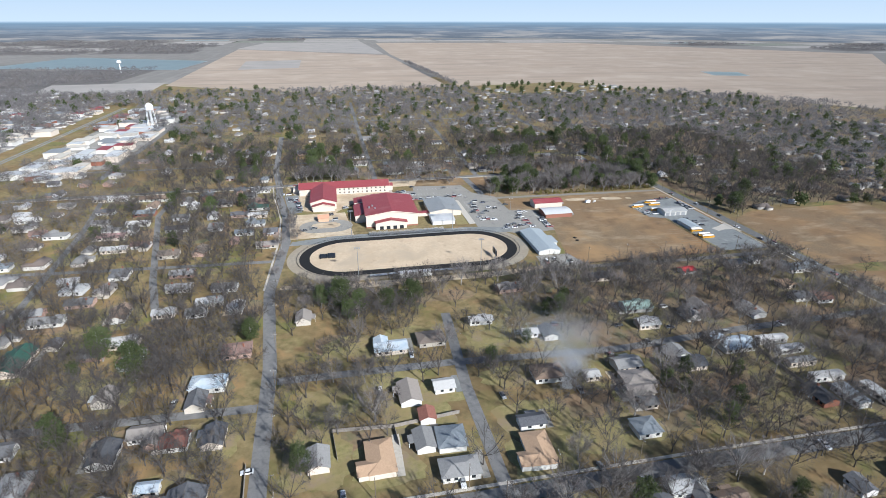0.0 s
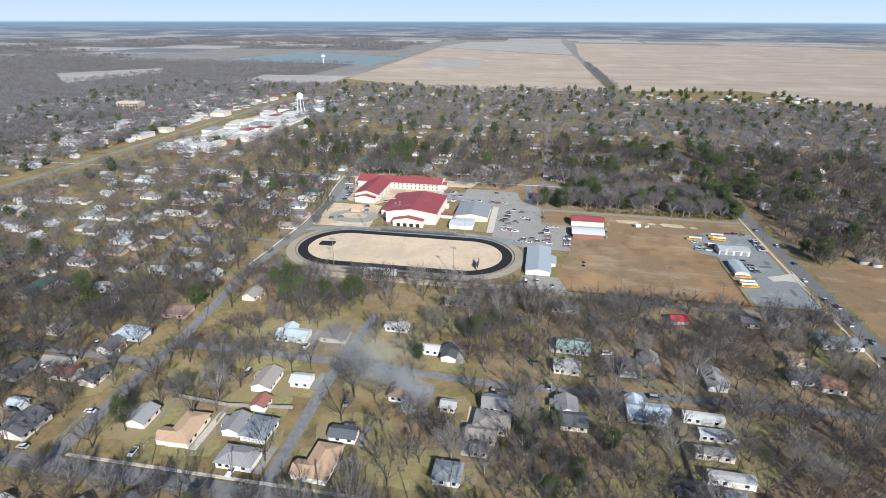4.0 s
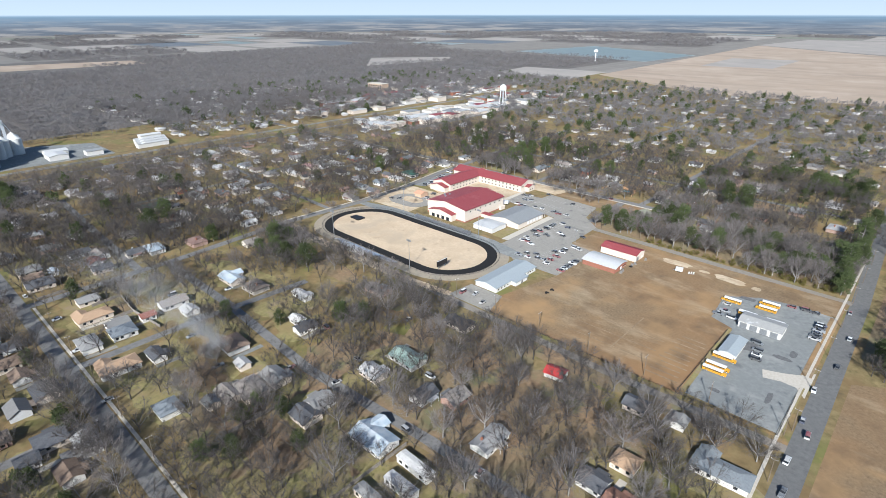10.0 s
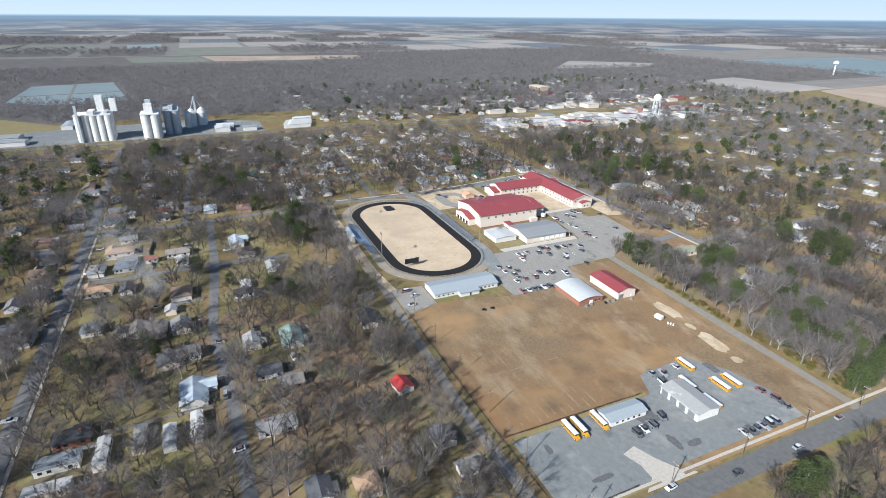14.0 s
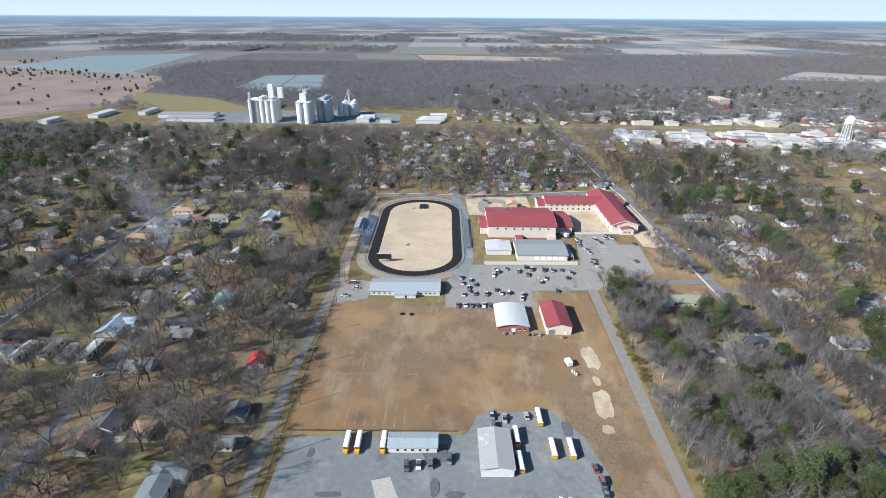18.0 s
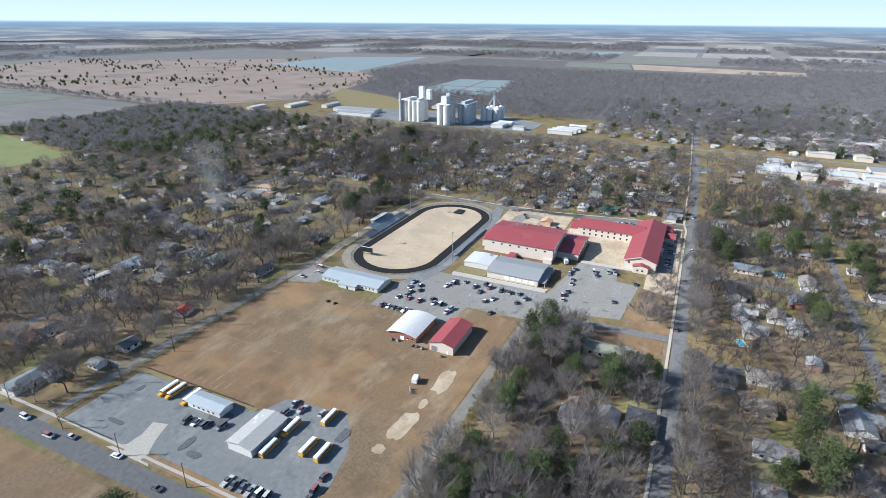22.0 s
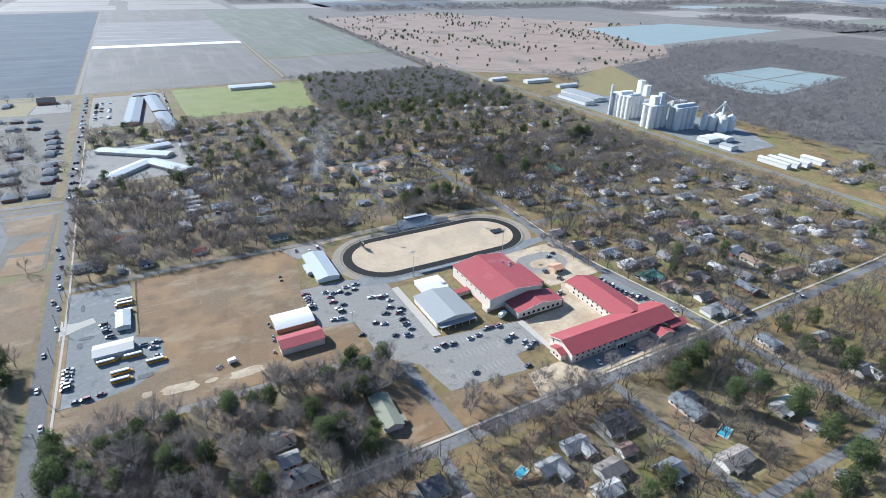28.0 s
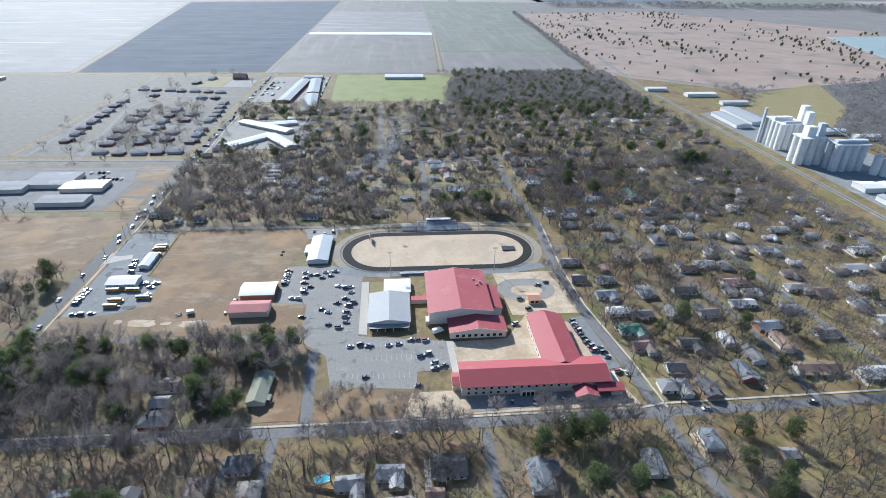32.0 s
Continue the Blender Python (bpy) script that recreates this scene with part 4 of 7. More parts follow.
part("roof", gable_roof(65.5, 75, -114, -104.5, 3.8, 5.4, "x", 0.6, 0.2), surf("salmon_roof", (0.50, 0.28, 0.18), (0.58, 0.34, 0.22), 1.0, 0.2), hut)
for k in range(2):
    part("opening", boxes((67.2 + k * 3.6, 69.6 + k * 3.6, -114.1, -113.95, 0.9, 2.8)), "glass", hut)

depot = shed("bus_garage", "long grey metal bus garage with roller doors", "garage", -274.5, -251.5, -72.5, -59, 4.4, 5.6, "x", "whitewall", surf("weathered_tan_metal", (0.34, 0.335, 0.315), (0.42, 0.41, 0.385), 1.0, 0.12, rough=0.6, bump=0.04, spots=((0.52, 0.515, 0.50), 0.12, 0.58, 0.64)))
for k in range(4):
    part("roller_door", boxes((-272.8 + k * 5.5, -268.9 + k * 5.5, -58.98, -58.85, 0, 3.6)), "steel", depot)
office = shed("depot_office", "low white metal depot office", "office", -261.5, -253, -40.5, -19.5, 3.2, 4.2, "y", "whitewall", "blueroof")
windows(office, -1, "y", -261.5, -38, -22, 1.1, 2.1, 5, 1.2)


# ---- stadium ----
def bleacher(name, label, x0, x1, y0, y1, rows, rise, foot, seat="steel"):
    t = thing(name, label, "bleachers")
    run = (y1 - y0) / rows
    for i in range(rows):
        ya = y0 + i * run if foot > 0 else y1 - (i + 1) * run
        z = 0.45 + i * rise
        part("bench", boxes((x0, x1, ya + run * 0.35, ya + run * 0.72, z + 0.4, z + 0.46)), seat, t)
        part("footboard", boxes((x0, x1, ya, ya + run * 0.95, z - 0.06, z)), "steel", t)
    bm = bmesh.new()
    n = int((x1 - x0) / 5)
    for i in range(n + 1):
        x = x0 + (x1 - x0) * i / n
        lo, hi = (y0, y1) if foot > 0 else (y1, y0)
        beam(bm, (x, lo, 0), (x, hi, 0.3 + rows * rise), 0.07)
        beam(bm, (x, hi, 0), (x, hi, 1.2 + rows * rise), 0.07)
        beam(bm, (x, (lo + hi) / 2, 0), (x, (lo + hi) / 2, 0.3 + rows * rise / 2), 0.07)
    part("frame", bm, "steel", t)
    bm = bmesh.new()
    for z in (0.7, 1.2):
        beam(bm, (x0, hi, z + rows * rise), (x1, hi, z + rows * rise), 0.05)
    part("rail", bm, "steel", t)
    return t


home = bleacher("home_bleachers", "long steel home bleachers facing the track", -18, 22, 19, 31, 14, 0.38, 1, surf("blue_bench", (0.30, 0.38, 0.48), (0.40, 0.47, 0.55), 1.0, 0.2, rough=0.5))
for x0, x1 in ((-33, -19.5), (23.5, 36)):
    bleacher("side_bleachers", "lower steel bleachers beside the main stand", x0, x1, 19, 27, 9, 0.33, 1)
bleacher("visitor_bleachers", "long low steel visitor bleachers", -36, 31, -64, -59.5, 5, 0.3, -1)
press = thing("press_box", "white press box behind the bleachers", "press box")
part("wall", boxes((-8, 16, 31.4, 34.4, 3.2, 7.0)), "whitewall", press)
part("roof", boxes((-8.6, 16.6, 30.6, 34.9, 7.0, 7.25)), "whiteroof", press)
part("window", boxes((-7.2, 15.2, 31.28, 31.42, 5.0, 6.2)), "glass", press)
for x in (-7.5, 0, 8, 15.5):
    part("post", boxes((x, x + 0.3, 32.8, 33.1, 0, 3.2)), "steel", press)
board = thing("scoreboard", "black scoreboard on two posts at the field's end", "scoreboard")
part("panel", boxes((-64.3, -63.9, -2.5, 8.5, 2.6, 7.0)), "black", board)
for y in (-0.5, 6.5):
    part("post", boxes((-64.0, -63.6, y, y + 0.4, 0, 7.2)), "steel", board)
part("frame_trim", boxes((-64.36, -64.3, -2.6, 8.6, 6.7, 7.1)), "whitepaint", board)
mat_stack = thing("landing_mats", "stack of black landing mats on the infield", "sports mats")
part("mat", boxes((60.5, 66.4, -26, -18, 0.11, 1.3)), "black", mat_stack)
part("mat", boxes((66.8, 72.5, -25.6, -18.4, 0.11, 1.1)), "black", mat_stack)
for x, y in ((-48, 21), (44, 21), (-44, -64), (46, -62)):
    pole = thing("floodlight", "tall steel floodlight pole beside the track", "floodlight", x, y)
    part("pole", tube(bmesh.new(), 0, 0, 0, 24, 0.28, 0.14, 8), "steel", pole)
    part("crossarm", boxes((-2.2, 2.2, -0.1, 0.1, 22.6, 22.8), (-2.2, 2.2, -0.1, 0.1, 23.8, 24.0)), "steel", pole)
    for k in range(4):
        part("lamp_head", boxes((-2.0 + k * 1.2, -1.4 + k * 1.2, -0.3, 0.35, 22.9, 23.5)), "steel", pole)

# ---- landmarks far off ----
tower = thing("water_tower", "white legged water tower above the town", "water tower", 362, -634)
bm = bmesh.new()
for z0, z1, r0, r1 in ((30, 33, 1.5, 6.2), (33, 39, 6.2, 6.4), (39, 42.5, 6.4, 3.4), (42.5, 44, 3.4, 0.4)):
    tube(bm, 0, 0, z0, z1, r0, r1, 24)
part("tank", bm, "whitepaint", tower)
for k in range(6):
    a = math.pi * k / 3
    part("leg", beam(bmesh.new(), (8 * math.cos(a), 8 * math.sin(a), 0), (5.6 * math.cos(a), 5.6 * math.sin(a), 33), 0.4), "whitepaint", tower)
part("riser", tube(bmesh.new(), 0, 0, 0, 31, 0.9), "whitepaint", tower)
far_tower = thing("far_water_tower", "pale far water tower beyond the town", "water tower", 780, -1785)
bm = bmesh.new()
for z0, z1, r0, r1 in ((30, 34, 2, 8), (34, 40, 8, 8), (40, 44, 8, 1)):
    tube(bm, 0, 0, z0, z1, r0, r1, 20)
part("tank", bm, "whitepaint", far_tower)
part("stem", tube(bmesh.new(), 0, 0, 0, 31, 2.2, 1.8), "whitepaint", far_tower)

elevator = thing("grain_elevator", "tall white concrete grain silos by the railway", "grain elevator", 0, 0)
def silo_block(x, y, nx, ny, r, h, mat="silo", axis=0):
    for i in range(nx):
        for j in range(ny):
            part("silo", tube(bmesh.new(), x + i * 2 * r, y + j * 2 * r, 0, h, r, r, 14), mat, elevator)
    part("silo_cap", boxes((x - r, x + (2 * nx - 1) * r, y - r, y + (2 * ny - 1) * r, h, h + 1.2)), mat, elevator)
silo_block(514, 256, 4, 5, 4.7, 37)
part("headhouse", boxes((542, 552, 262, 271, 38, 61)), "silo", elevator)
part("headhouse", boxes((539, 548, 245, 253.5, 38, 56)), "silo", elevator)
part("gallery", boxes((510, 537, 272, 280, 38.2, 43)), "silo", elevator)
part("gallery", boxes((516, 540, 256, 260, 38.2, 41)), "silo_dark", elevator)
part("leg_tower", boxes((505.5, 508.5, 291, 294, 0, 52)), "silo_dark", elevator)
silo_block(503.5, 194.5, 3, 2, 6.2, 36)
part("headhouse", boxes((506, 518, 196, 207, 37.2, 50)), "silo", elevator)
part("headhouse", boxes((523, 531, 198, 205, 37.2, 54)), "silo_dark", elevator)
silo_block(533, 168, 4, 2, 5.6, 35, "silo_dark")
part("gallery", boxes((530, 572, 170, 177, 36.2, 40)), "silo_dark", elevator)
for x, y in ((590, 146), (606, 146), (597, 131), (614, 130)):
    part("bin", tube(bmesh.new(), x, y, 0, 21, 7.6, 7.6, 20), "silo", elevator)
    part("bin_cone", tube(bmesh.new(), x, y, 21, 27, 7.9, 0.8, 20), "silo", elevator)
part("bin", tube(bmesh.new(), 578, 152, 0, 24, 5, 5, 18), "silo", elevator)
part("bin_cone", tube(bmesh.new(), 578, 152, 24, 28, 5.2, 0.6, 18), "silo_dark", elevator)
part("leg_tower", boxes((600, 603, 137.5, 140.5, 0, 46)), "silo_dark", elevator)
part("conveyor", beam(bmesh.new(), (527, 201, 53), (548, 172, 42), 0.9), "silo_dark", elevator)
part("conveyor", beam(bmesh.new(), (601, 139, 45), (590, 146, 28), 0.7), "silo_dark", elevator)
part("conveyor", beam(bmesh.new(), (601, 139, 45), (614, 130, 28), 0.7), "silo_dark", elevator)


def hall(name, label, category, x, y, lx, ly, h, wall, roof, rz=0, ridge=1.5):
    t = thing(name, label, category, x, y, 0, rz)
    along = "x" if lx > ly else "y"
    part("wall", gable_walls(-lx / 2, lx / 2, -ly / 2, ly / 2, h, h + ridge, along), wall, t)
    part("roof", gable_roof(-lx / 2, lx / 2, -ly / 2, ly / 2, h, h + ridge, along, 0.6, 0.25), roof, t)
    return t


for x, y, lx, ly, mat in ((527, 404, 24, 82, "greyroof"), (566, 428, 32, 100, "greyroof"), (531, 103, 26, 22, "whiteroof"), (556, 98, 18, 26, "whiteroof"), (522, 62, 14, 20, "greyroof"), (516, -12, 9, 42, "paleroof"), (532, -16, 9, 42, "paleroof"), (548, -20, 9, 42, "paleroof"), (575, -30, 12, 30, "whiteroof"), (650, 330, 50, 16, "blueroof"), (690, 300, 40, 14, "whiteroof"), (570, 590, 60, 18, "whiteroof"), (500, 640, 40, 16, "whiteroof"), (600, 520, 50, 14, "paleroof")):
    hall("warehouse", "long pale metal warehouse by the railway", "warehouse", x, y, lx, ly, 6, "whitewall", mat)
# schools and shops beyond the woods
for x, y, lx, ly, rz in ((-249, 319, 72, 18, 47), (-205, 316, 72, 18, -55), (-240, 391, 102, 18, -35), (-226, 404, 62, 16, 18)):
    hall("school_wing", "low school wing with a pale metal roof", "school wing", x, y, lx, ly, 4, "cream", "blueroof", rz)
for x, y, lx, ly, rz in ((-234, 645, 22, 190, -4), (-191, 540, 22, 130, 4), (-201, 680, 22, 130, 4), (-214, 768, 40, 22, 0)):
    hall("school_hall", "blue grey roofed school hall beyond the woods", "school hall", x, y, lx, ly, 5, "brick", "slateblue", rz)
hall("chapel", "dark hipped roof church beside the fields", "church", -370, 770, 26, 22, 5, "brick", "slate", 0, 6)
hall("clinic", "low white roofed clinic by the wheat field", "clinic", -18, 775, 84, 30, 5, "cream", "blueroof")
for x, y, lx, ly, mat in ((-478, 150, 40, 26, "slategrey"), (-440, 170, 50, 40, "slategrey"), (-395, 150, 46, 26, "greyroof"), (-398, 108, 50, 22, "slategrey"), (-520, 120, 40, 30, "greyroof"), (-880, 760, 60, 26, "paleroof")):
    hall("shop_building", "flat pale roofed shop beside the highway", "shop", x, y, lx, ly, 5, "cream", mat, 0, 0.6)

# the town's old court house
court = thing("court_house", "four storey tan brick court house with flat roof", "court house", 714, -608, 0, 4)
part("wall", boxes((-23, 23, -11, 11, 0, 20)), surf("tan_brick", (0.42, 0.31, 0.22), (0.50, 0.38, 0.28), 1.0, 0.1), court)
part("roof", boxes((-23.6, 23.6, -11.6, 11.6, 20, 21)), "concrete", court)
part("plinth", boxes((-23.5, 23.5, -11.5, 11.5, 0, 3)), "concrete", court)
for z in (5, 10, 15):
    for k in range(7):
        part("window", boxes((-20.5 + k * 6.2, -17.3 + k * 6.2, 10.9, 11.1, z, z + 3.2)), "glass", court)


# ---- houses ----
def house(kind, label, wall="siding", roof="shingle"):
    """One house about its own origin, with its long side along x."""
    lx, ly, eave, rise = {"ranch": (15, 8.5, 2.7, 1.7), "cottage": (11, 8, 2.8, 2.3), "hipped": (14, 11, 2.8, 2.4), "ell": (13, 8, 2.8, 1.9), "trailer": (18, 5, 2.9, 0.7), "small": (8, 6.5, 2.5, 1.5)}[kind]
    size = 0.92 if kind == "trailer" else 1.1
    t = thing("house", label, "house", group="houses of the town")
    x0, x1, y0, y1 = -lx / 2, lx / 2, -ly / 2, ly / 2
    if kind == "hipped":
        part("wall", boxes((x0, x1, y0, y1, 0, eave)), wall, t)
        part("roof", hip_roof(x0, x1, y0, y1, eave, eave + rise), roof, t)
    else:
        part("wall", gable_walls(x0, x1, y0, y1, eave, eave + rise, "x"), wall, t)
        part("roof", gable_roof(x0, x1, y0, y1, eave, eave + rise, "x", 0.55, 0.16), roof, t)
    if kind == "ell":
        part("wing_wall", gable_walls(x1 - 6, x1, y0 - 5, y0 + 1, eave, eave + 1.5, "y"), wall, t)
        part("wing_roof", gable_roof(x1 - 6, x1, y0 - 5, y0 + 3.5, eave, eave + 1.5, "y", 0.5, 0.16), roof, t)
    if kind in ("cottage", "ranch"):
        part("porch_roof", extrude(bmesh.new(), [(y0 - 2.6, 2.2), (y0 + 0.1, 2.6), (y0 + 0.1, 2.75), (y0 - 2.6, 2.35)], -2.5, 3.0, "x"), roof, t)
        for x in (-2.3, 2.7):
            part("porch_post", boxes((x, x + 0.14, y0 - 2.5, y0 - 2.36, 0, 2.25)), "whitepaint", t)
    if kind in ("ranch", "hipped"):
        part("chimney", boxes((x0 + 3, x0 + 3.8, 0.6, 1.4, eave, eave + rise + 0.9)), "brick", t)
    part("door", boxes((-0.5, 0.5, y0 - 0.06, y0 + 0.05, 0, 2.05)), "whitepaint", t)
    for k, x in enumerate((x0 + lx * 0.2, x0 + lx * 0.8)):
        part("window", boxes((x - 0.7, x + 0.7, y0 - 0.05, y0 + 0.05, 0.9, 2.0)), "glass", t)
        part("window", boxes((x - 0.7, x + 0.7, y1 - 0.05, y1 + 0.05, 0.9, 2.0)), "glass", t)
    t.scale = (size, size, size)
    return t


LABELS = {
    "ranch": "low ranch house with a shingle gable roof and porch",
    "cottage": "small cottage with a gable roof and front porch",
    "hipped": "square house with a hipped shingle roof and chimney",
    "ell": "house with a projecting front gable wing",
    "trailer": "long narrow mobile home with a pale flat roof",
    "small": "small gabled outbuilding house",
}
HOUSE = {k: house(k, v, roof="greyroof" if k == "trailer" else "shingle") for k, v in LABELS.items()}
HOUSES_SOUTH = [(-125, -323), (-49, -304), (26, -357), (34, -314), (-206, -274), (-115, -277), (-41, -289), (-17, -261), (40, -280), (92, -296), (142, -251), (-185, -193), (-181, -215), (138, -213), (159, -217), (197, -206), (239, -214), (287, -208), (348, -239)]
HOUSES_EAST = [(138, -151), (139, -126), (201, -170), (202, -137), (238, -178), (241, -153), (244, -129), (277, -167), (407, -175), (133, -106), (200, -102), (233, -66), (249, -106), (313, -114), (412, -102), (378, -36), (417, -34), (129, 52), (150, 57), (170, 57), (195, 53), (226, 29), (240, 54), (249, 40), (343, 2)]
HOUSES_NORTH = [(-254, 53), (-128, 60), (-58, 60), (-278, 71), (-263, 115), (-249, 97), (-235, 62), (-172, 109), (-159, 118), (-129, 104), (-25, 105), (7, 115), (81, 77), (194, 96), (220, 95), (232, 102), (292, 61), (-202, 120), (-126, 125), (-49, 121), (129, 150)]
HOUSES_MIDDLE = [(-128, 169), (-125, 156), (-90, 166), (-65, 158), (-44, 165), (11, 163), (27, 168), (-86, 185), (-76, 212), (-22, 216), (13, 194), (14, 215), (22, 185), (48, 212), (71, 207), (119, 183), (123, 209), (134, 182), (138, 207), (161, 216), (162, 184), (189, 193), (190, 222), (-63, 260), (-26, 257), (4, 260), (22, 253), (41, 249)]
HOMES_FRONT = [("hip", "tan", 44, 204, 19, 11, "y"), ("gable", "greybrown", 26, 163, 16, 10, "y"), ("gable", "pale", 8, 160, 10, 8, "x"), ("gable", "redbrown", 20, 181, 8, 7, "y"), ("gable", "grey", 24, 197, 12, 8, "y"), ("hip", "slate", 12, 198, 13, 12, "y"), ("hip", "grey", 12, 216, 16, 10, "x"), ("hip", "tan", -24, 212, 19, 11, "y"), ("hip", "brown", -48, 160, 16, 12, "x"), ("gable", "pale", -70, 166, 7, 6, "x"), ("gable", "dark", -27, 194, 12, 7, "x"), ("gable", "grey", -93, 160, 14, 10, "x"), ("gable", "greybrown", -88, 183, 13, 8, "x"), ("gable", "grey", -126, 156, 11, 10, "y"), ("ell", "bluewhite", -164, 154, 19, 12, "x"), ("trailer", "pale", -189, 153, 18, 5, "x"), ("trailer", "pale", -192, 164, 15, 5, "x"), ("trailer", "grey", -188, 176, 16, 5, "x"), ("trailer", "pale", -191, 190, 18, 5, "x"), ("ell", "brown", 22, 252, 11, 11, "y")]
HOMES_FRONT_B = [("gable", "brown", 4, 250, 11, 8, "x"), ("gable", "dark", -20, 244, 14, 11, "x"), ("hip", "greybrown", -92, 174, 16, 12, "x"), ("hip", "slate", -77, 208, 11, 10, "x"), ("gable", "grey", -88, 192, 7, 6, "x"), ("gable", "dark", -60, 252, 12, 11, "y"), ("gable", "dark", -68, 262, 8, 8, "y"), ("gable", "brown", -88, 252, 12, 8, "x"), ("gable", "dark", -175, 203, 14, 9, "y"), ("trailer", "slate", -190, 206, 16, 8, "y"), ("trailer", "pale", -205, 207, 16, 6, "y"), ("gable", "dark", -129, 166, 12, 10, "x")]
HOMES_BLOCK = [("gable", "darkgreen", 233, 96, 26, 12, "y"), ("hip", "bluewhite", 126, 136, 17, 11, "x"), ("gable", "redbrown", 132, 177, 11, 9, "x"), ("gable", "dark", 116, 177, 13, 9, "y"), ("gable", "dark", 160, 180, 14, 10, "y"), ("gable", "bluewhite", 136, 203, 8, 5, "x"), ("gable", "brown", 135, 216, 12, 9, "y"), ("gable", "dark", 120, 215, 16, 14, "y"), ("gable", "grey", 151, 215, 14, 12, "y"), ("gable", "grey", 70, 200, 12, 9, "y"), ("gable", "brown", 195, 50, 19, 9, "y"), ("gable", "pale", 168, 54, 13, 8, "x"), ("gable", "pale", 124, 55, 12, 8, "y"), ("gable", "grey", 148, 57, 12, 8, "x"), ("gable", "grey", 236, 52, 19, 9, "x"), ("gable", "brown", 264, 56, 9, 9, "x"), ("ell", "bluewhite", 31, 120, 18, 10, "x"), ("gable", "pale", -27, 100, 14, 6, "x"), ("gable", "dark", -63, 122, 12, 8, "y"), ("gable", "dark", -128, 56, 17, 9, "x")]
HOMES_BLOCK_B = [("gable", "green", -131, 102, 18, 11, "x"), ("gable", "pale", -127, 123, 13, 9, "x"), ("gable", "dark", -247, 110, 11, 9, "x"), ("gable", "rust", -260, 114, 11, 10, "x"), ("gable", "pale", -52, 120, 9, 6, "x"), ("gable", "dark", -239, 54, 10, 9, "x"), ("gable", "grey", -259, 52, 7, 6, "y"), ("hip", "tan", -252, 92, 10, 9, "x"), ("gable", "pale", 183, 86, 19, 10, "x"), ("hip", "slate", -283, 70, 22, 10, "x")]
HOMES_EAST = [("hip", "slate", 139, -258, 14, 9, "y"), ("hip", "grey", 138, -214, 19, 10, "x"), ("gable", "brown", 248, -204, 19, 9, "x"), ("gable", "grey", 294, -211, 19, 10, "x"), ("gable", "pink", 248, -95, 22, 9, "x"), ("gable", "dark", 198, -105, 18, 9, "x"), ("gable", "pale", 236, -64, 19, 8, "x"), ("ell", "slate", 131, -107, 16, 9, "x"), ("hip", "pale", 132, -131, 17, 9, "x"), ("hip", "darkgreen", 134, -154, 19, 10, "x"), ("gable", "pale", 236, -126, 19, 8, "x"), ("gable", "slate", 239, -156, 19, 10, "x"), ("gable", "brown", 237, -176, 19, 9, "y"), ("gable", "pale", 198, -170, 13, 8, "y"), ("gable", "slate", 191, -204, 17, 10, "y"), ("gable", "brown", 238, -203, 19, 10, "x"), ("gable", "pale", 280, -210, 19, 9, "x"), ("gable", "pale", 339, -154, 19, 9, "x"), ("hip", "grey", 296, -106, 19, 9, "x"), ("gable", "pale", 370, -78, 19, 10, "x")]
HOMES_EAST_B = [("hip", "slate", 310, -42, 19, 10, "x"), ("gable", "pale", 349, 0, 19, 8, "x"), ("gable", "pale", 401, -46, 19, 10, "x"), ("gable", "slate", 138, -85, 15, 8, "x")]
HOMES_SOUTH = [("gable", "pale", 88, -302, 18, 9, "x"), ("gable", "greybrown", 26, -314, 19, 10, "x"), ("hip", "dark", -124, -258, 13, 11, "x"), ("ell", "slate", -136, -315, 19, 12, "x"), ("gable", "olive", -125, -199, 27, 11, "y"), ("gable", "greybrown", -38, -289, 14, 10, "x"), ("gable", "pale", -48, -298, 14, 9, "x"), ("gable", "slate", -11, -304, 14, 11, "x"), ("gable", "dark", -12, -266, 18, 14, "x"), ("ell", "slate", 36, -276, 19, 12, "y"), ("hip", "dark", -180, -222, 17, 12, "x"), ("gable", "grey", -183, -208, 10, 9, "x")]
HOMES = HOMES_FRONT + HOMES_FRONT_B + HOMES_BLOCK + HOMES_BLOCK_B + HOMES_EAST + HOMES_EAST_B + HOMES_SOUTH
rng = random.Random(7)
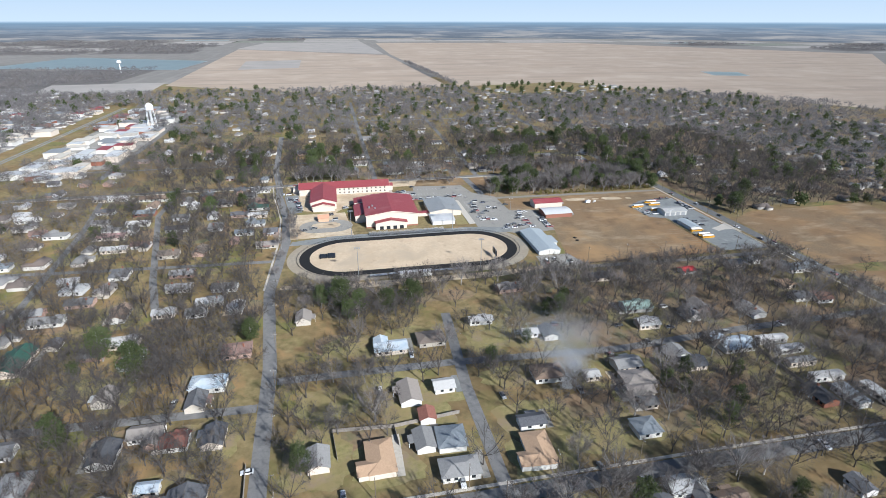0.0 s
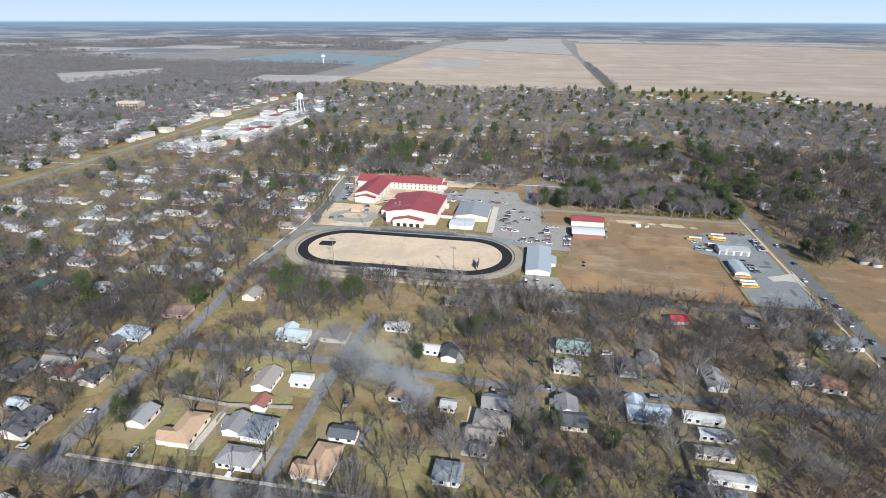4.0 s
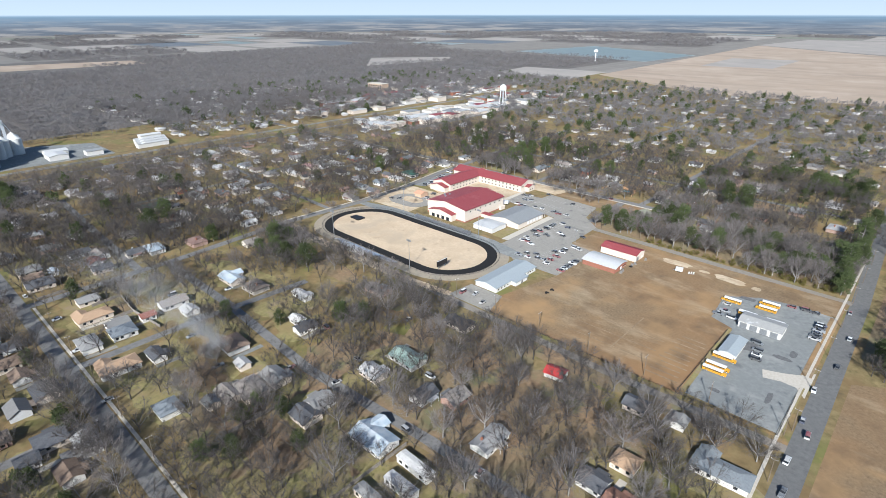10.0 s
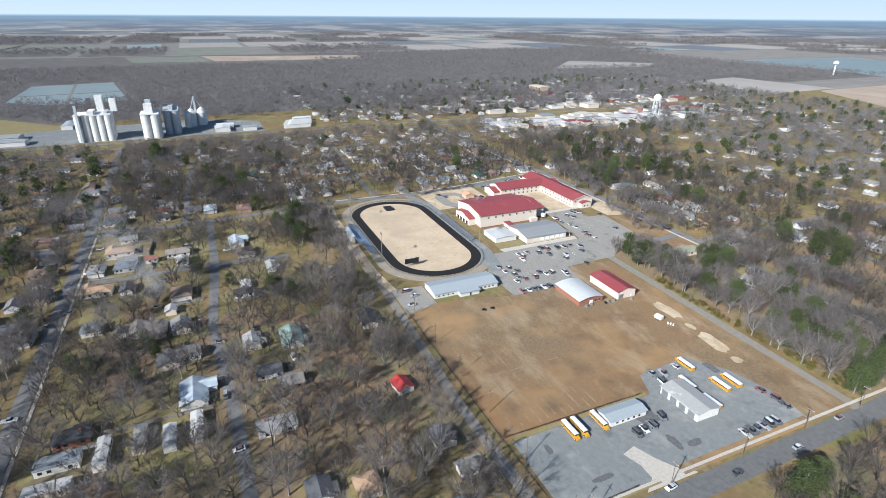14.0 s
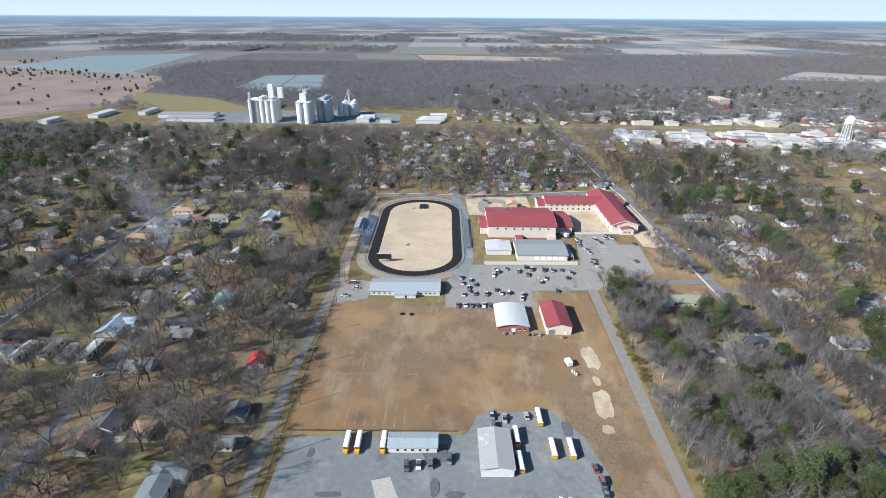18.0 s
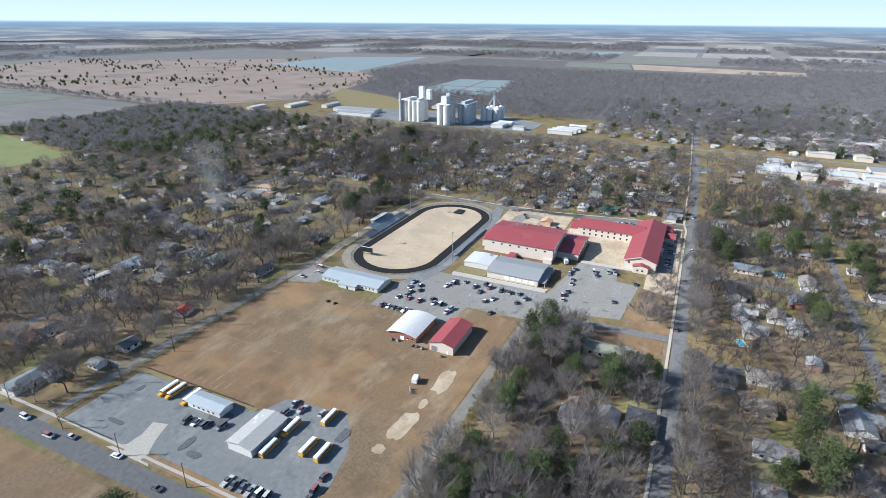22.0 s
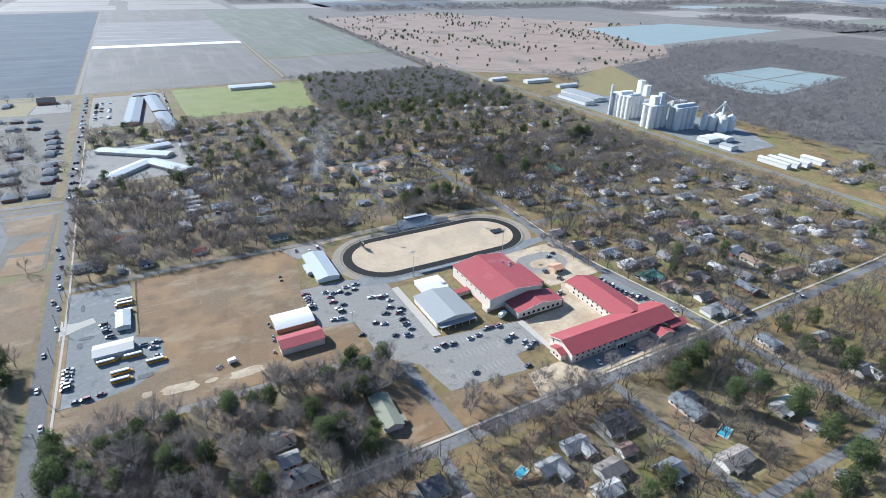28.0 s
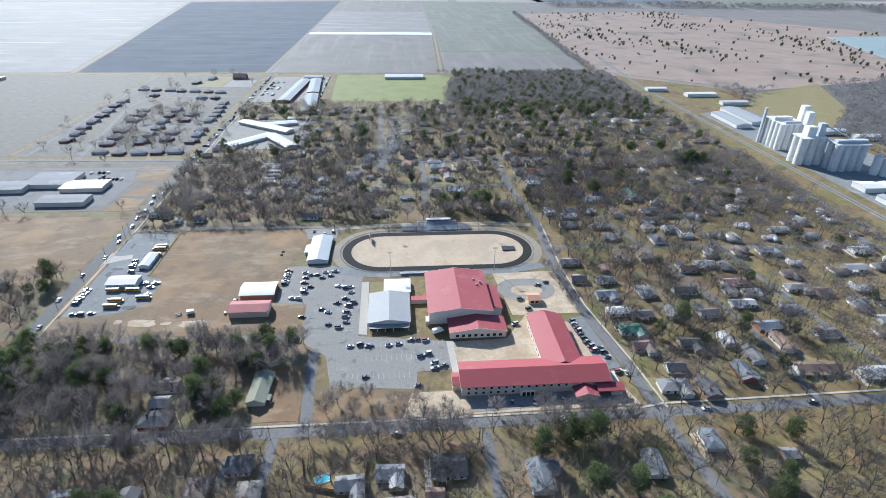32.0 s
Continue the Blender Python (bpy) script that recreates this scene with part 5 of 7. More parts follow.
TONES = {
    "grey": ("grey shingle", surf("grey_shingle", (0.20, 0.195, 0.19), (0.28, 0.275, 0.265), 1.2, 0.2, vary=0.15)),
    "dark": ("charcoal shingle", surf("charcoal_shingle", (0.075, 0.077, 0.085), (0.12, 0.122, 0.13), 1.2, 0.2, vary=0.2)),
    "brown": ("brown shingle", surf("brown_shingle", (0.19, 0.135, 0.10), (0.27, 0.20, 0.15), 1.2, 0.2, vary=0.15)),
    "greybrown": ("weathered grey brown shingle", surf("weathered_shingle", (0.23, 0.20, 0.175), (0.31, 0.275, 0.245), 1.2, 0.2, vary=0.15)),
    "pale": ("pale grey metal", surf("pale_house_roof", (0.38, 0.37, 0.355), (0.50, 0.49, 0.47), 1.2, 0.2, vary=0.2)),
    "slate": ("blue grey shingle", surf("blue_grey_shingle", (0.17, 0.19, 0.205), (0.24, 0.26, 0.275), 1.2, 0.2, vary=0.15)),
    "tan": ("tan shingle", surf("tan_shingle", (0.37, 0.25, 0.16), (0.46, 0.32, 0.21), 1.2, 0.2)),
    "green": ("pale green metal", surf("pale_green_metal", (0.30, 0.40, 0.34), (0.37, 0.47, 0.41), 1.0, 0.2, rough=0.5)),
    "darkgreen": ("dark green metal", surf("dark_green_metal", (0.035, 0.10, 0.075), (0.055, 0.14, 0.10), 1.0, 0.2, rough=0.5)),
    "bluewhite": ("patched pale blue metal", surf("patched_pale_roof", (0.42, 0.46, 0.49), (0.54, 0.58, 0.61), 0.5, 0.25, third=(0.30, 0.38, 0.45), patchy=0.8)),
    "redbrown": ("faded red shingle", surf("faded_red_shingle", (0.22, 0.095, 0.07), (0.29, 0.13, 0.10), 1.0, 0.2)),
    "rust": ("rusty brown shingle", surf("rust_shingle", (0.22, 0.12, 0.085), (0.30, 0.165, 0.12), 1.0, 0.2)),
    "pink": ("faded pink metal", surf("faded_pink_metal", (0.34, 0.21, 0.20), (0.42, 0.27, 0.255), 1.0, 0.2)),
    "olive": ("olive metal", surf("olive_metal", (0.22, 0.225, 0.165), (0.28, 0.285, 0.215), 1.0, 0.2)),
}


def home(style, tone, x, y, long_, wide, axis):
    """One dwelling of given length and width, with its ridge along an axis of the plan."""
    word, roof = TONES[tone]
    wall = rng.choice(("whitewall", "whitewall", "cream", "whitewall", "cream", "brick" if tone in ("brown", "dark", "slate") else "whitewall"))
    say = {"hip": "house with a %s hipped roof", "gable": "house with a %s gable roof", "ell": "angled house with %s gable roofs", "trailer": "long narrow mobile home with a %s roof"}[style] % word
    t = thing("mobile_home" if style == "trailer" else "house", {"whitewall": "white walled ", "cream": "cream walled ", "brick": "brick "}[wall] + say, "mobile home" if style == "trailer" else "house", x, y, 0, (0 if axis == "x" else 90) + rng.uniform(-2.5, 2.5), group="houses of the town")
    x0, x1, y0, y1 = -long_ / 2, long_ / 2, -wide / 2, wide / 2
    eave, rise = (3.4, 0.5) if style == "trailer" else (3.3, wide * 0.21)
    if style == "hip":
        part("wall", boxes((x0, x1, y0, y1, 0, eave)), wall, t)
        part("roof", hip_roof(x0, x1, y0, y1, eave, eave + rise, 0.7), roof, t)
    else:
        part("wall", gable_walls(x0, x1, y0, y1, eave, eave + rise, "x"), wall, t)
        part("roof", gable_roof(x0, x1, y0, y1, eave, eave + rise, "x", 0.25 if style == "trailer" else 0.7, 0.2), roof, t)
    if style == "ell" or (style == "hip" and long_ > 17):
        w = min(7.5, long_ * 0.42)
        part("wing_wall", gable_walls(x1 - w - 0.4, x1 - 0.4, y0 - 4.5, y0 + 1, eave - 0.05, eave + 1.5, "y"), wall, t)
        part("wing_roof", gable_roof(x1 - w - 0.4, x1 - 0.4, y0 - 4.5, y0 + wide * 0.4, eave - 0.05, eave + 1.55, "y", 0.6, 0.2), roof, t)
    elif style == "gable" and long_ > 10:
        part("porch_roof", extrude(bmesh.new(), [(y0 - 3.0, 2.7), (y0 - 0.75, 3.05), (y0 - 0.75, 3.2), (y0 - 3.0, 2.85)], x0 + 2.0, x0 + 7.5, "x"), roof, t)
        for px in (x0 + 2.2, x0 + 7.1):
            part("porch_post", boxes((px, px + 0.18, y0 - 2.9, y0 - 2.72, 0, 2.72)), "whitepaint", t)
    if wall == "brick" and style != "trailer":
        part("chimney", boxes((x0 + 3, x0 + 4, 0.7, 1.7, eave, eave + rise + 1.1)), "brick", t)
    part("door", boxes((x0 + long_ * 0.42, x0 + long_ * 0.42 + 1.2, y0 - 0.07, y0 + 0.05, 0, 2.6)), "glass" if wall == "whitewall" else "whitepaint", t)
    for k, px in enumerate((x0 + long_ * 0.2, x0 + long_ * 0.66, x0 + long_ * 0.86)[:3 if long_ > 12 else 2]):
        if not (style in ("ell", "hip") and k and long_ > 14 + 3 * (style == "hip")):
            part("window", boxes((px - 0.8, px + 0.8, y0 - 0.06, y0 + 0.05, 1.2, 2.6)), "glass", t)
        part("window", boxes((px - 0.8, px + 0.8, y1 - 0.05, y1 + 0.06, 1.2, 2.6)), "glass", t)
    return t


placed = [(x, y) for _, _, x, y, _, _, _ in HOMES] + [(-197, 58)]
for row in HOMES:
    home(*row)
red_roof = thing("garden_shed", "small shed with a bright red metal roof", "shed", -197, 58, 0, 8)
part("wall", gable_walls(-5, 5, -4, 4, 2.8, 4.5, "x"), "whitewall", red_roof)
part("roof", gable_roof(-5, 5, -4, 4, 2.8, 4.5, "x", 0.6, 0.2), surf("bright_red_metal", (0.40, 0.035, 0.035), (0.48, 0.055, 0.05), 1.0, 0.2, rough=0.5), red_roof)
part("door", boxes((-0.8, 0.8, -4.06, -3.9, 0, 2.3)), "whitepaint", red_roof)
KINDS = ["ranch", "cottage", "hipped", "ell", "ranch", "cottage"]
for x, y in HOUSES_SOUTH + HOUSES_EAST + HOUSES_NORTH + HOUSES_MIDDLE:
    if min(math.hypot(x - a, y - b) for a, b in placed) < 14:
        continue
    placed.append((x, y))
    copy_thing(HOUSE[rng.choice(KINDS)], pose(x, y, 0, 0, 0, rng.choice((0, 90, 180, 270)) + rng.uniform(-4, 4)))

drive_rng = random.Random(17)
for k, (style, tone, x, y, long_, wide, axis) in enumerate(HOMES):
    rx, ry = (long_, wide) if axis == "x" else (wide, long_)
    sheet("house_yard_%d" % (k + 1), blob(x + drive_rng.uniform(-3, 3), y + drive_rng.uniform(-3, 3), rx * 0.5 + drive_rng.uniform(6, 10), ry * 0.5 + drive_rng.uniform(6, 10), k + 400, 22), 0.0193 + 0.0004 * k, drive_rng.choice(("yard", "yard", "grass", "litter")), "trodden winter lawn round a house", "lawn", lone=True)
    if k % 2 == 0 and style != "trailer":
        gx = x + (rx / 2 + 2.5) * drive_rng.choice((-1, 1))
        sheet("driveway", rect(gx - 1.7, gx + 1.7, y - ry / 2 - 6, y + ry / 2), 0.0643 + 0.0004 * k, drive_rng.choice(("concrete", "gravel", "dirt", "asphalt")), "short pale driveway beside a house", "driveway", lone=True)


PASTURE = next(f for f in FIELDS if f[0] == "pasture")


# ---- where nothing may grow ----
def near_line(x, y, line, reach):
    for (x0, y0), (x1, y1) in zip(line, line[1:]):
        d = (x1 - x0) ** 2 + (y1 - y0) ** 2
        k = max(0.0, min(1.0, ((x - x0) * (x1 - x0) + (y - y0) * (y1 - y0)) / d))
        if math.hypot(x - x0 - k * (x1 - x0), y - y0 - k * (y1 - y0)) < reach:
            return True
    return False


def inside(x, y, ring):
    hit = False
    for (x0, y0), (x1, y1) in zip(ring, ring[1:] + ring[:1]):
        if (y0 > y) != (y1 > y) and x < (x1 - x0) * (y - y0) / (y1 - y0) + x0:
            hit = not hit
    return hit


BARE = [rect(-301, -84, -147.5, 31), rect(-90, 112, -229, 40), rect(-296, -262, 28, 34),         rect(-290, -185, 285, 430), rect(-262, -174, 520, 760), rect(-172, 56, 528, 830), rect(452, 640, -60, 520), rect(452, 516, -900, 820), rect(-560, -312, 85, 235), [(352, -380), (440, -380), (440, -640), (352, -640)]] + [r for n, r, _, _ in FIELDS if n != "field_subdivision"]
PONDS = [[(930, 310), (962, 272), (1335, 335), (1295, 512), (1000, 498), (938, 420)], [(1320, 960), (2300, 1130), (2050, 1520), (1500, 1490)], [(620, -1880), (600, -2360), (1290, -2720), (1360, -2060)]]
cells = {}
for p in placed:
    cells.setdefault((int(p[0] // 20), int(p[1] // 20)), []).append(p)


def free(x, y, gap_house=7.5, gap_road=2.0):
    if any(inside(x, y, r) for r in BARE) or any(inside(x, y, r) for r in PONDS):
        return False
    if any(near_line(x, y, line, w / 2 + gap_road) for _, line, w in ROADS):
        return False
    cx, cy = int(x // 20), int(y // 20)
    return not any(math.hypot(x - a, y - b) < gap_house for i in (-1, 0, 1) for j in (-1, 0, 1) for a, b in cells.get((cx + i, cy + j), ()))


# more houses of the town, along its blocks
def block_houses(x0, x1, y0, y1, dx, dy, chance):
    spots = []
    y = y0
    while y < y1:
        x = x0
        while x < x1:
            px, py = x + rng.uniform(-8, 8), y + rng.uniform(-9, 9)
            if rng.random() < chance and free(px, py, 15, 7):
                spots.append((px, py))
                placed.append((px, py))
                cells.setdefault((int(px // 20), int(py // 20)), []).append((px, py))
            x += dx
        y += dy
    return spots


single = block_houses(-285, 440, 248, 400, 27, 38, 0.75) + block_houses(-285, 440, -420, -250, 27, 36, 0.5) + block_houses(118, 250, -225, 225, 24, 30, 0.75)
joined = block_houses(530, 960, -880, -120, 32, 38, 0.55) + block_houses(-470, -325, -400, -60, 34, 42, 0.5) + block_houses(250, 440, -225, 225, 24, 30, 0.8) + block_houses(-285, 440, 400, 520, 27, 38, 0.7) + block_houses(-900, -480, -430, -60, 30, 41, 0.6) + block_houses(-900, 430, -1080, -430, 30, 41, 0.5) + block_houses(60, 430, 520, 800, 30, 40, 0.25) + block_houses(520, 1000, -1150, -60, 27, 36, 0.8)
for x, y in single:
    copy_thing(HOUSE[rng.choice(KINDS + ["small"])], pose(x, y, 0, 0, 0, rng.choice((0, 90, 180, 270)) + rng.uniform(-5, 5)))


# ---- one big mesh out of many turned copies of small ones ----
def mesh_object(name, verts, tris, mat):
    me = bpy.data.meshes.new(name)
    me.vertices.add(len(verts))
    me.vertices.foreach_set("co", np.ascontiguousarray(verts, np.float32).ravel())
    me.loops.add(3 * len(tris))
    me.loops.foreach_set("vertex_index", np.ascontiguousarray(tris, np.int32).ravel())
    me.polygons.add(len(tris))
    me.polygons.foreach_set("loop_start", np.arange(0, 3 * len(tris), 3, dtype=np.int32))
    me.update()
    me.validate()
    me.materials.append(M[mat] if isinstance(mat, str) else mat)
    return new(name, me)


def scatter(spots, shapes, seed, lo=0.8, hi=1.25, squared=False):
    """Vertices and triangles of turned and scaled copies of the shapes at the spots; squared ones stand along the streets."""
    r = np.random.RandomState(seed)
    vs, ts, base = [], [], 0
    for x, y in spots:
        v, t = shapes[r.randint(len(shapes))]
        a, s = r.uniform(0, 2 * math.pi), r.uniform(lo, hi)
        a = r.randint(4) * math.pi / 2 + r.uniform(-0.06, 0.06) if squared else a
        c, d = math.cos(a) * s, math.sin(a) * s
        w = np.stack([v[:, 0] * c - v[:, 1] * d + x, v[:, 0] * d + v[:, 1] * c + y, v[:, 2] * s * r.uniform(0.9, 1.1)], 1)
        vs.append(w)
        ts.append(t + base)
        base += len(v)
    return np.concatenate(vs), np.concatenate(ts)


def box_arrays(x0, x1, y0, y1, z0, z1):
    v = np.array([(x, y, z) for z in (z0, z1) for x, y in ((x0, y0), (x1, y0), (x1, y1), (x0, y1))], float)
    q = [(4, 5, 6, 7), (0, 1, 5, 4), (1, 2, 6, 5), (2, 3, 7, 6), (3, 0, 4, 7)]
    return v, np.array([t for a, b, c, d in q for t in ((a, b, c), (a, c, d))])


def roof_arrays(x0, x1, y0, y1, z0, z1):
    m_ = (y0 + y1) / 2
    v = np.array([(x0, y0, z0), (x1, y0, z0), (x1, y1, z0), (x0, y1, z0), (x0, m_, z1), (x1, m_, z1)], float)
    return v, np.array([(0, 1, 5), (0, 5, 4), (2, 3, 4), (2, 4, 5), (1, 2, 5), (3, 0, 4)])


def hip_arrays(x0, x1, y0, y1, z0, z1):
    h = (y1 - y0) / 2
    v = np.array([(x0, y0, z0), (x1, y0, z0), (x1, y1, z0), (x0, y1, z0), (x0 + h, y0 + h, z1), (x1 - h, y0 + h, z1)], float)
    return v, np.array([(0, 1, 5), (0, 5, 4), (2, 3, 4), (2, 4, 5), (1, 2, 5), (3, 0, 4)])


def joined_arrays(*pairs):
    vs, ts, base = [], [], 0
    for v, t in pairs:
        vs.append(v)
        ts.append(t + base)
        base += len(v)
    return np.concatenate(vs), np.concatenate(ts)


M["far_siding"] = surf("far_siding", (0.36, 0.32, 0.28), (0.58, 0.56, 0.52), 0.03, 0.01, bump=0)
far_c = [p for k, p in enumerate(joined) if k % 6 == 2 or (k % 6 == 5 and p[0] > 300)]
far_a, far_b = [p for k, p in enumerate(joined) if k % 6 in (0, 4) or (k % 6 == 5 and p[0] <= 300)], [p for k, p in enumerate(joined) if k % 6 in (1, 3)]
for spots, mat, size in ((far_a, "shingle_far_grey", (14, 9)), (far_b, "shingle_far_dark", (12, 9)), (far_c, "shingle_far_pale", (12, 8))):
    if mat not in M:
        M[mat] = surf(mat, (0.16, 0.155, 0.15), (0.30, 0.29, 0.28), 0.03, 0.01, bump=0) if "grey" in mat else surf(mat, (0.36, 0.355, 0.35), (0.62, 0.61, 0.60), 0.03, 0.01, bump=0) if "pale" in mat else surf(mat, (0.09, 0.085, 0.085), (0.22, 0.17, 0.14), 0.03, 0.01, bump=0)
    lx, ly = size
    w = ly * 0.62
    walls = joined_arrays(box_arrays(-lx / 2, lx / 2, -ly / 2, ly / 2, 0, 2.8), box_arrays(lx / 2 - w, lx / 2, -ly * 0.95, -ly / 2, 0, 2.7))
    v, t = scatter(spots, [walls], 3, 0.8, 1.15, True)
    tagged(mesh_object("distant_house_walls", v, t, "far_siding"), "pale walls of houses far across the town", "houses", "", "stuff")
    tops = joined_arrays(roof_arrays(-lx / 2 - 0.5, lx / 2 + 0.5, -ly / 2 - 0.5, ly / 2 + 0.5, 2.7, 4.9), tuple((a[:, [1, 0, 2]] if k == 0 else a[:, ::-1]) for k, a in enumerate(roof_arrays(-ly * 0.95 - 0.5, 0, lx / 2 - w - 0.4, lx / 2 + 0.4, 2.65, 4.3))))
    v, t = scatter(spots, [tops], 3, 0.8, 1.15, True)
    tagged(mesh_object("distant_house_roofs", v, t, mat), "roofs of houses far across the town", "houses", "", "stuff")

# the housing estate across the highway: hipped houses in rows along its streets
M["estate_shingle"] = surf("blue_grey_shingle", (0.085, 0.098, 0.115), (0.16, 0.172, 0.19), 0.3, 0.05, bump=0)
ESTATE = []
for k, (lx, ly) in enumerate(((18, 11), (15, 12))):
    w = ly * 0.6
    kin = thing("estate_house", "low brick house with a dark blue grey hipped roof", "house", group="houses of the estate")
    mesh_object("wall", *joined_arrays(box_arrays(-lx / 2, lx / 2, -ly / 2, ly / 2, 0, 3.2), box_arrays(lx / 2 - w, lx / 2, -ly * 0.9, -ly / 2, 0, 3.1)), "brick" if k else "far_siding").parent = kin
    mesh_object("roof", *joined_arrays(hip_arrays(-lx / 2 - 0.6, lx / 2 + 0.6, -ly / 2 - 0.6, ly / 2 + 0.6, 3.2, 6.6), tuple((a[:, [1, 0, 2]] if j == 0 else a[:, ::-1]) for j, a in enumerate(roof_arrays(-ly * 0.9 - 0.6, 0, lx / 2 - w - 0.5, lx / 2 + 0.5, 3.1, 5.3)))), "estate_shingle").parent = kin
    ESTATE.append(kin)
estate_rng = random.Random(8)
estate_spots = []
for (x0, y0), (x1, y1), count, turn in (
        ((-436, 274), (-336, 272), 5, 180), ((-331, 322), (-346, 540), 9, 90), ((-368, 330), (-380, 470), 5, 270), ((-400, 318), (-414, 500), 6, 90),
        ((-440, 312), (-462, 500), 7, 270), ((-508, 330), (-530, 560), 8, 90), ((-492, 612), (-374, 588), 6, 0), ((-528, 662), (-374, 634), 7, 180), ((-450, 724), (-430, 760), 2, 90)):
    for k in range(count):
        u = k / (count - 1)
        x, y = x0 + (x1 - x0) * u + estate_rng.uniform(-2, 2), y0 + (y1 - y0) * u + estate_rng.uniform(-3, 3)
        if not any(near_line(x, y, line, w / 2 + 5) for _, line, w in ROADS):
            estate_spots.append((x, y, turn + estate_rng.uniform(-4, 4)))
for k, (x, y, turn) in enumerate(estate_spots[2:]):
    ob = copy_thing(ESTATE[k % 2], pose(x, y, 0, 0, 0, turn))
for kin, (x, y, turn) in zip(ESTATE, estate_spots):
    kin.matrix_basis = pose(x, y, 0, 0, 0, turn)
for x, y, _ in estate_spots:
    placed.append((x, y))
    cells.setdefault((int(x // 20), int(y // 20)), []).append((x, y))


# ---- the town's centre ----
centre = BARE.pop(next(i for i, r in enumerate(BARE) if r[0] == (352, -380)))
for k in range(520):
    x, y = (rng.uniform(340, 446), rng.uniform(-720, -356)) if k < 70 else (rng.uniform(520, 720), rng.uniform(-700, -400)) if k > 410 else (rng.uniform(340, 700), rng.uniform(-860, -300))
    lx, ly = rng.uniform(14, 30), rng.uniform(14, 34)
    if not free(x, y, 15.5, 8):
        continue
    placed.append((x, y))
    cells.setdefault((int(x // 20), int(y // 20)), []).append((x, y))
    hall("shop_building", "flat roofed shop building in the town centre", "shop", x, y, lx, ly, rng.uniform(4, 8), rng.choice(("brick", "cream", "whitewall", "cream")), rng.choice(("whiteroof", "paleroof", "whiteroof", "concrete", "whiteroof", "greyroof", "redroof", "concrete")), 0, 0.5)

BARE.append(centre)


# ---- trees ----
def limb(vs, ts, a, b, ra, rb):
    a, b = np.asarray(a, float), np.asarray(b, float)
    d = (b - a) / np.linalg.norm(b - a)
    u = np.cross(d, (0.3, 0.9, 0.2))
    u /= np.linalg.norm(u)
    w = np.cross(d, u)
    n = sum(len(v) for v in vs)
    ring = [math.cos(k) * u + math.sin(k) * w for k in (0, 2.094, 4.189)]
    vs.append(np.array([a + ra * r for r in ring] + [b + rb * r for r in ring]))
    for i in range(3):
        j = (i + 1) % 3
        ts += [(n + i, n + j, n + 3 + j), (n + i, n + 3 + j, n + 3 + i)]


def bare_tree(seed, height, spread, limbs, twigs, width, length):
    """Trunk and limbs, and apart from them the fine twigs of a leafless tree."""
    r = np.random.RandomState(seed)
    tv, tt, cv, ct = [], [], [], []
    fork = height * r.uniform(0.20, 0.30)
    limb(tv, tt, (0, 0, 0), (0.1, 0.05, fork), height * 0.023, height * 0.016)
    ends = []
    for i in range(limbs):
        a, out = 2.4 * i + r.uniform(-0.4, 0.4), spread * r.uniform(0.2, 0.6)
        mid = np.array([math.cos(a) * out, math.sin(a) * out, fork + (height - fork) * r.uniform(0.25, 0.55)])
        limb(tv, tt, (0.1, 0.05, fork * r.uniform(0.75, 1.0)), mid, height * 0.010, height * 0.006)
        for k in range(3):
            b = a + r.uniform(-1.0, 1.0)
            reach = spread * r.uniform(0.22, 0.45)
            end = mid + np.array([math.cos(b) * reach, math.sin(b) * reach, (height - mid[2]) * r.uniform(0.2, 0.8)])
            limb(tv, tt, mid, end, height * 0.0055, height * 0.002)
            ends.append((mid, end))
    lean = r.uniform(0.75, 1.2, 8)
    n = 0
    while n < 3 * twigs:
        if n % 2:
            mid, end = ends[r.randint(len(ends))]
            p = mid + (end - mid) * r.uniform(0.1, 1.1)
            d = (end - mid) / np.linalg.norm(end - mid) * 0.6 + r.normal(0, 0.8, 3) + (0, 0, 0.3)
        else:
            o = r.normal(0, 1, 3)
            o *= r.uniform(0.35, 1.0) ** 0.6 / np.linalg.norm(o)
            wide = lean[int((math.atan2(o[1], o[0]) + math.pi) / 0.7855) % 8]
            p = np.array([o[0] * spread * wide * 0.9, o[1] * spread * wide * 0.9, fork + (height - fork) * (0.47 + 0.42 * o[2])])
            d = np.array([o[0], o[1], 0.6 * o[2] + 0.25]) + r.normal(0, 0.55, 3)
        d /= np.linalg.norm(d)
        side = np.cross(d, r.normal(0, 1, 3))
        side *= width / (np.linalg.norm(side) + 1e-6)
        cv.append(np.array([p - side / 2, p + side / 2, p + d * length * r.uniform(0.6, 1.3)]))
        ct.append((n, n + 1, n + 2))
        n += 3
    return (np.concatenate(tv), np.array(tt)), (np.concatenate(cv), np.array(ct))


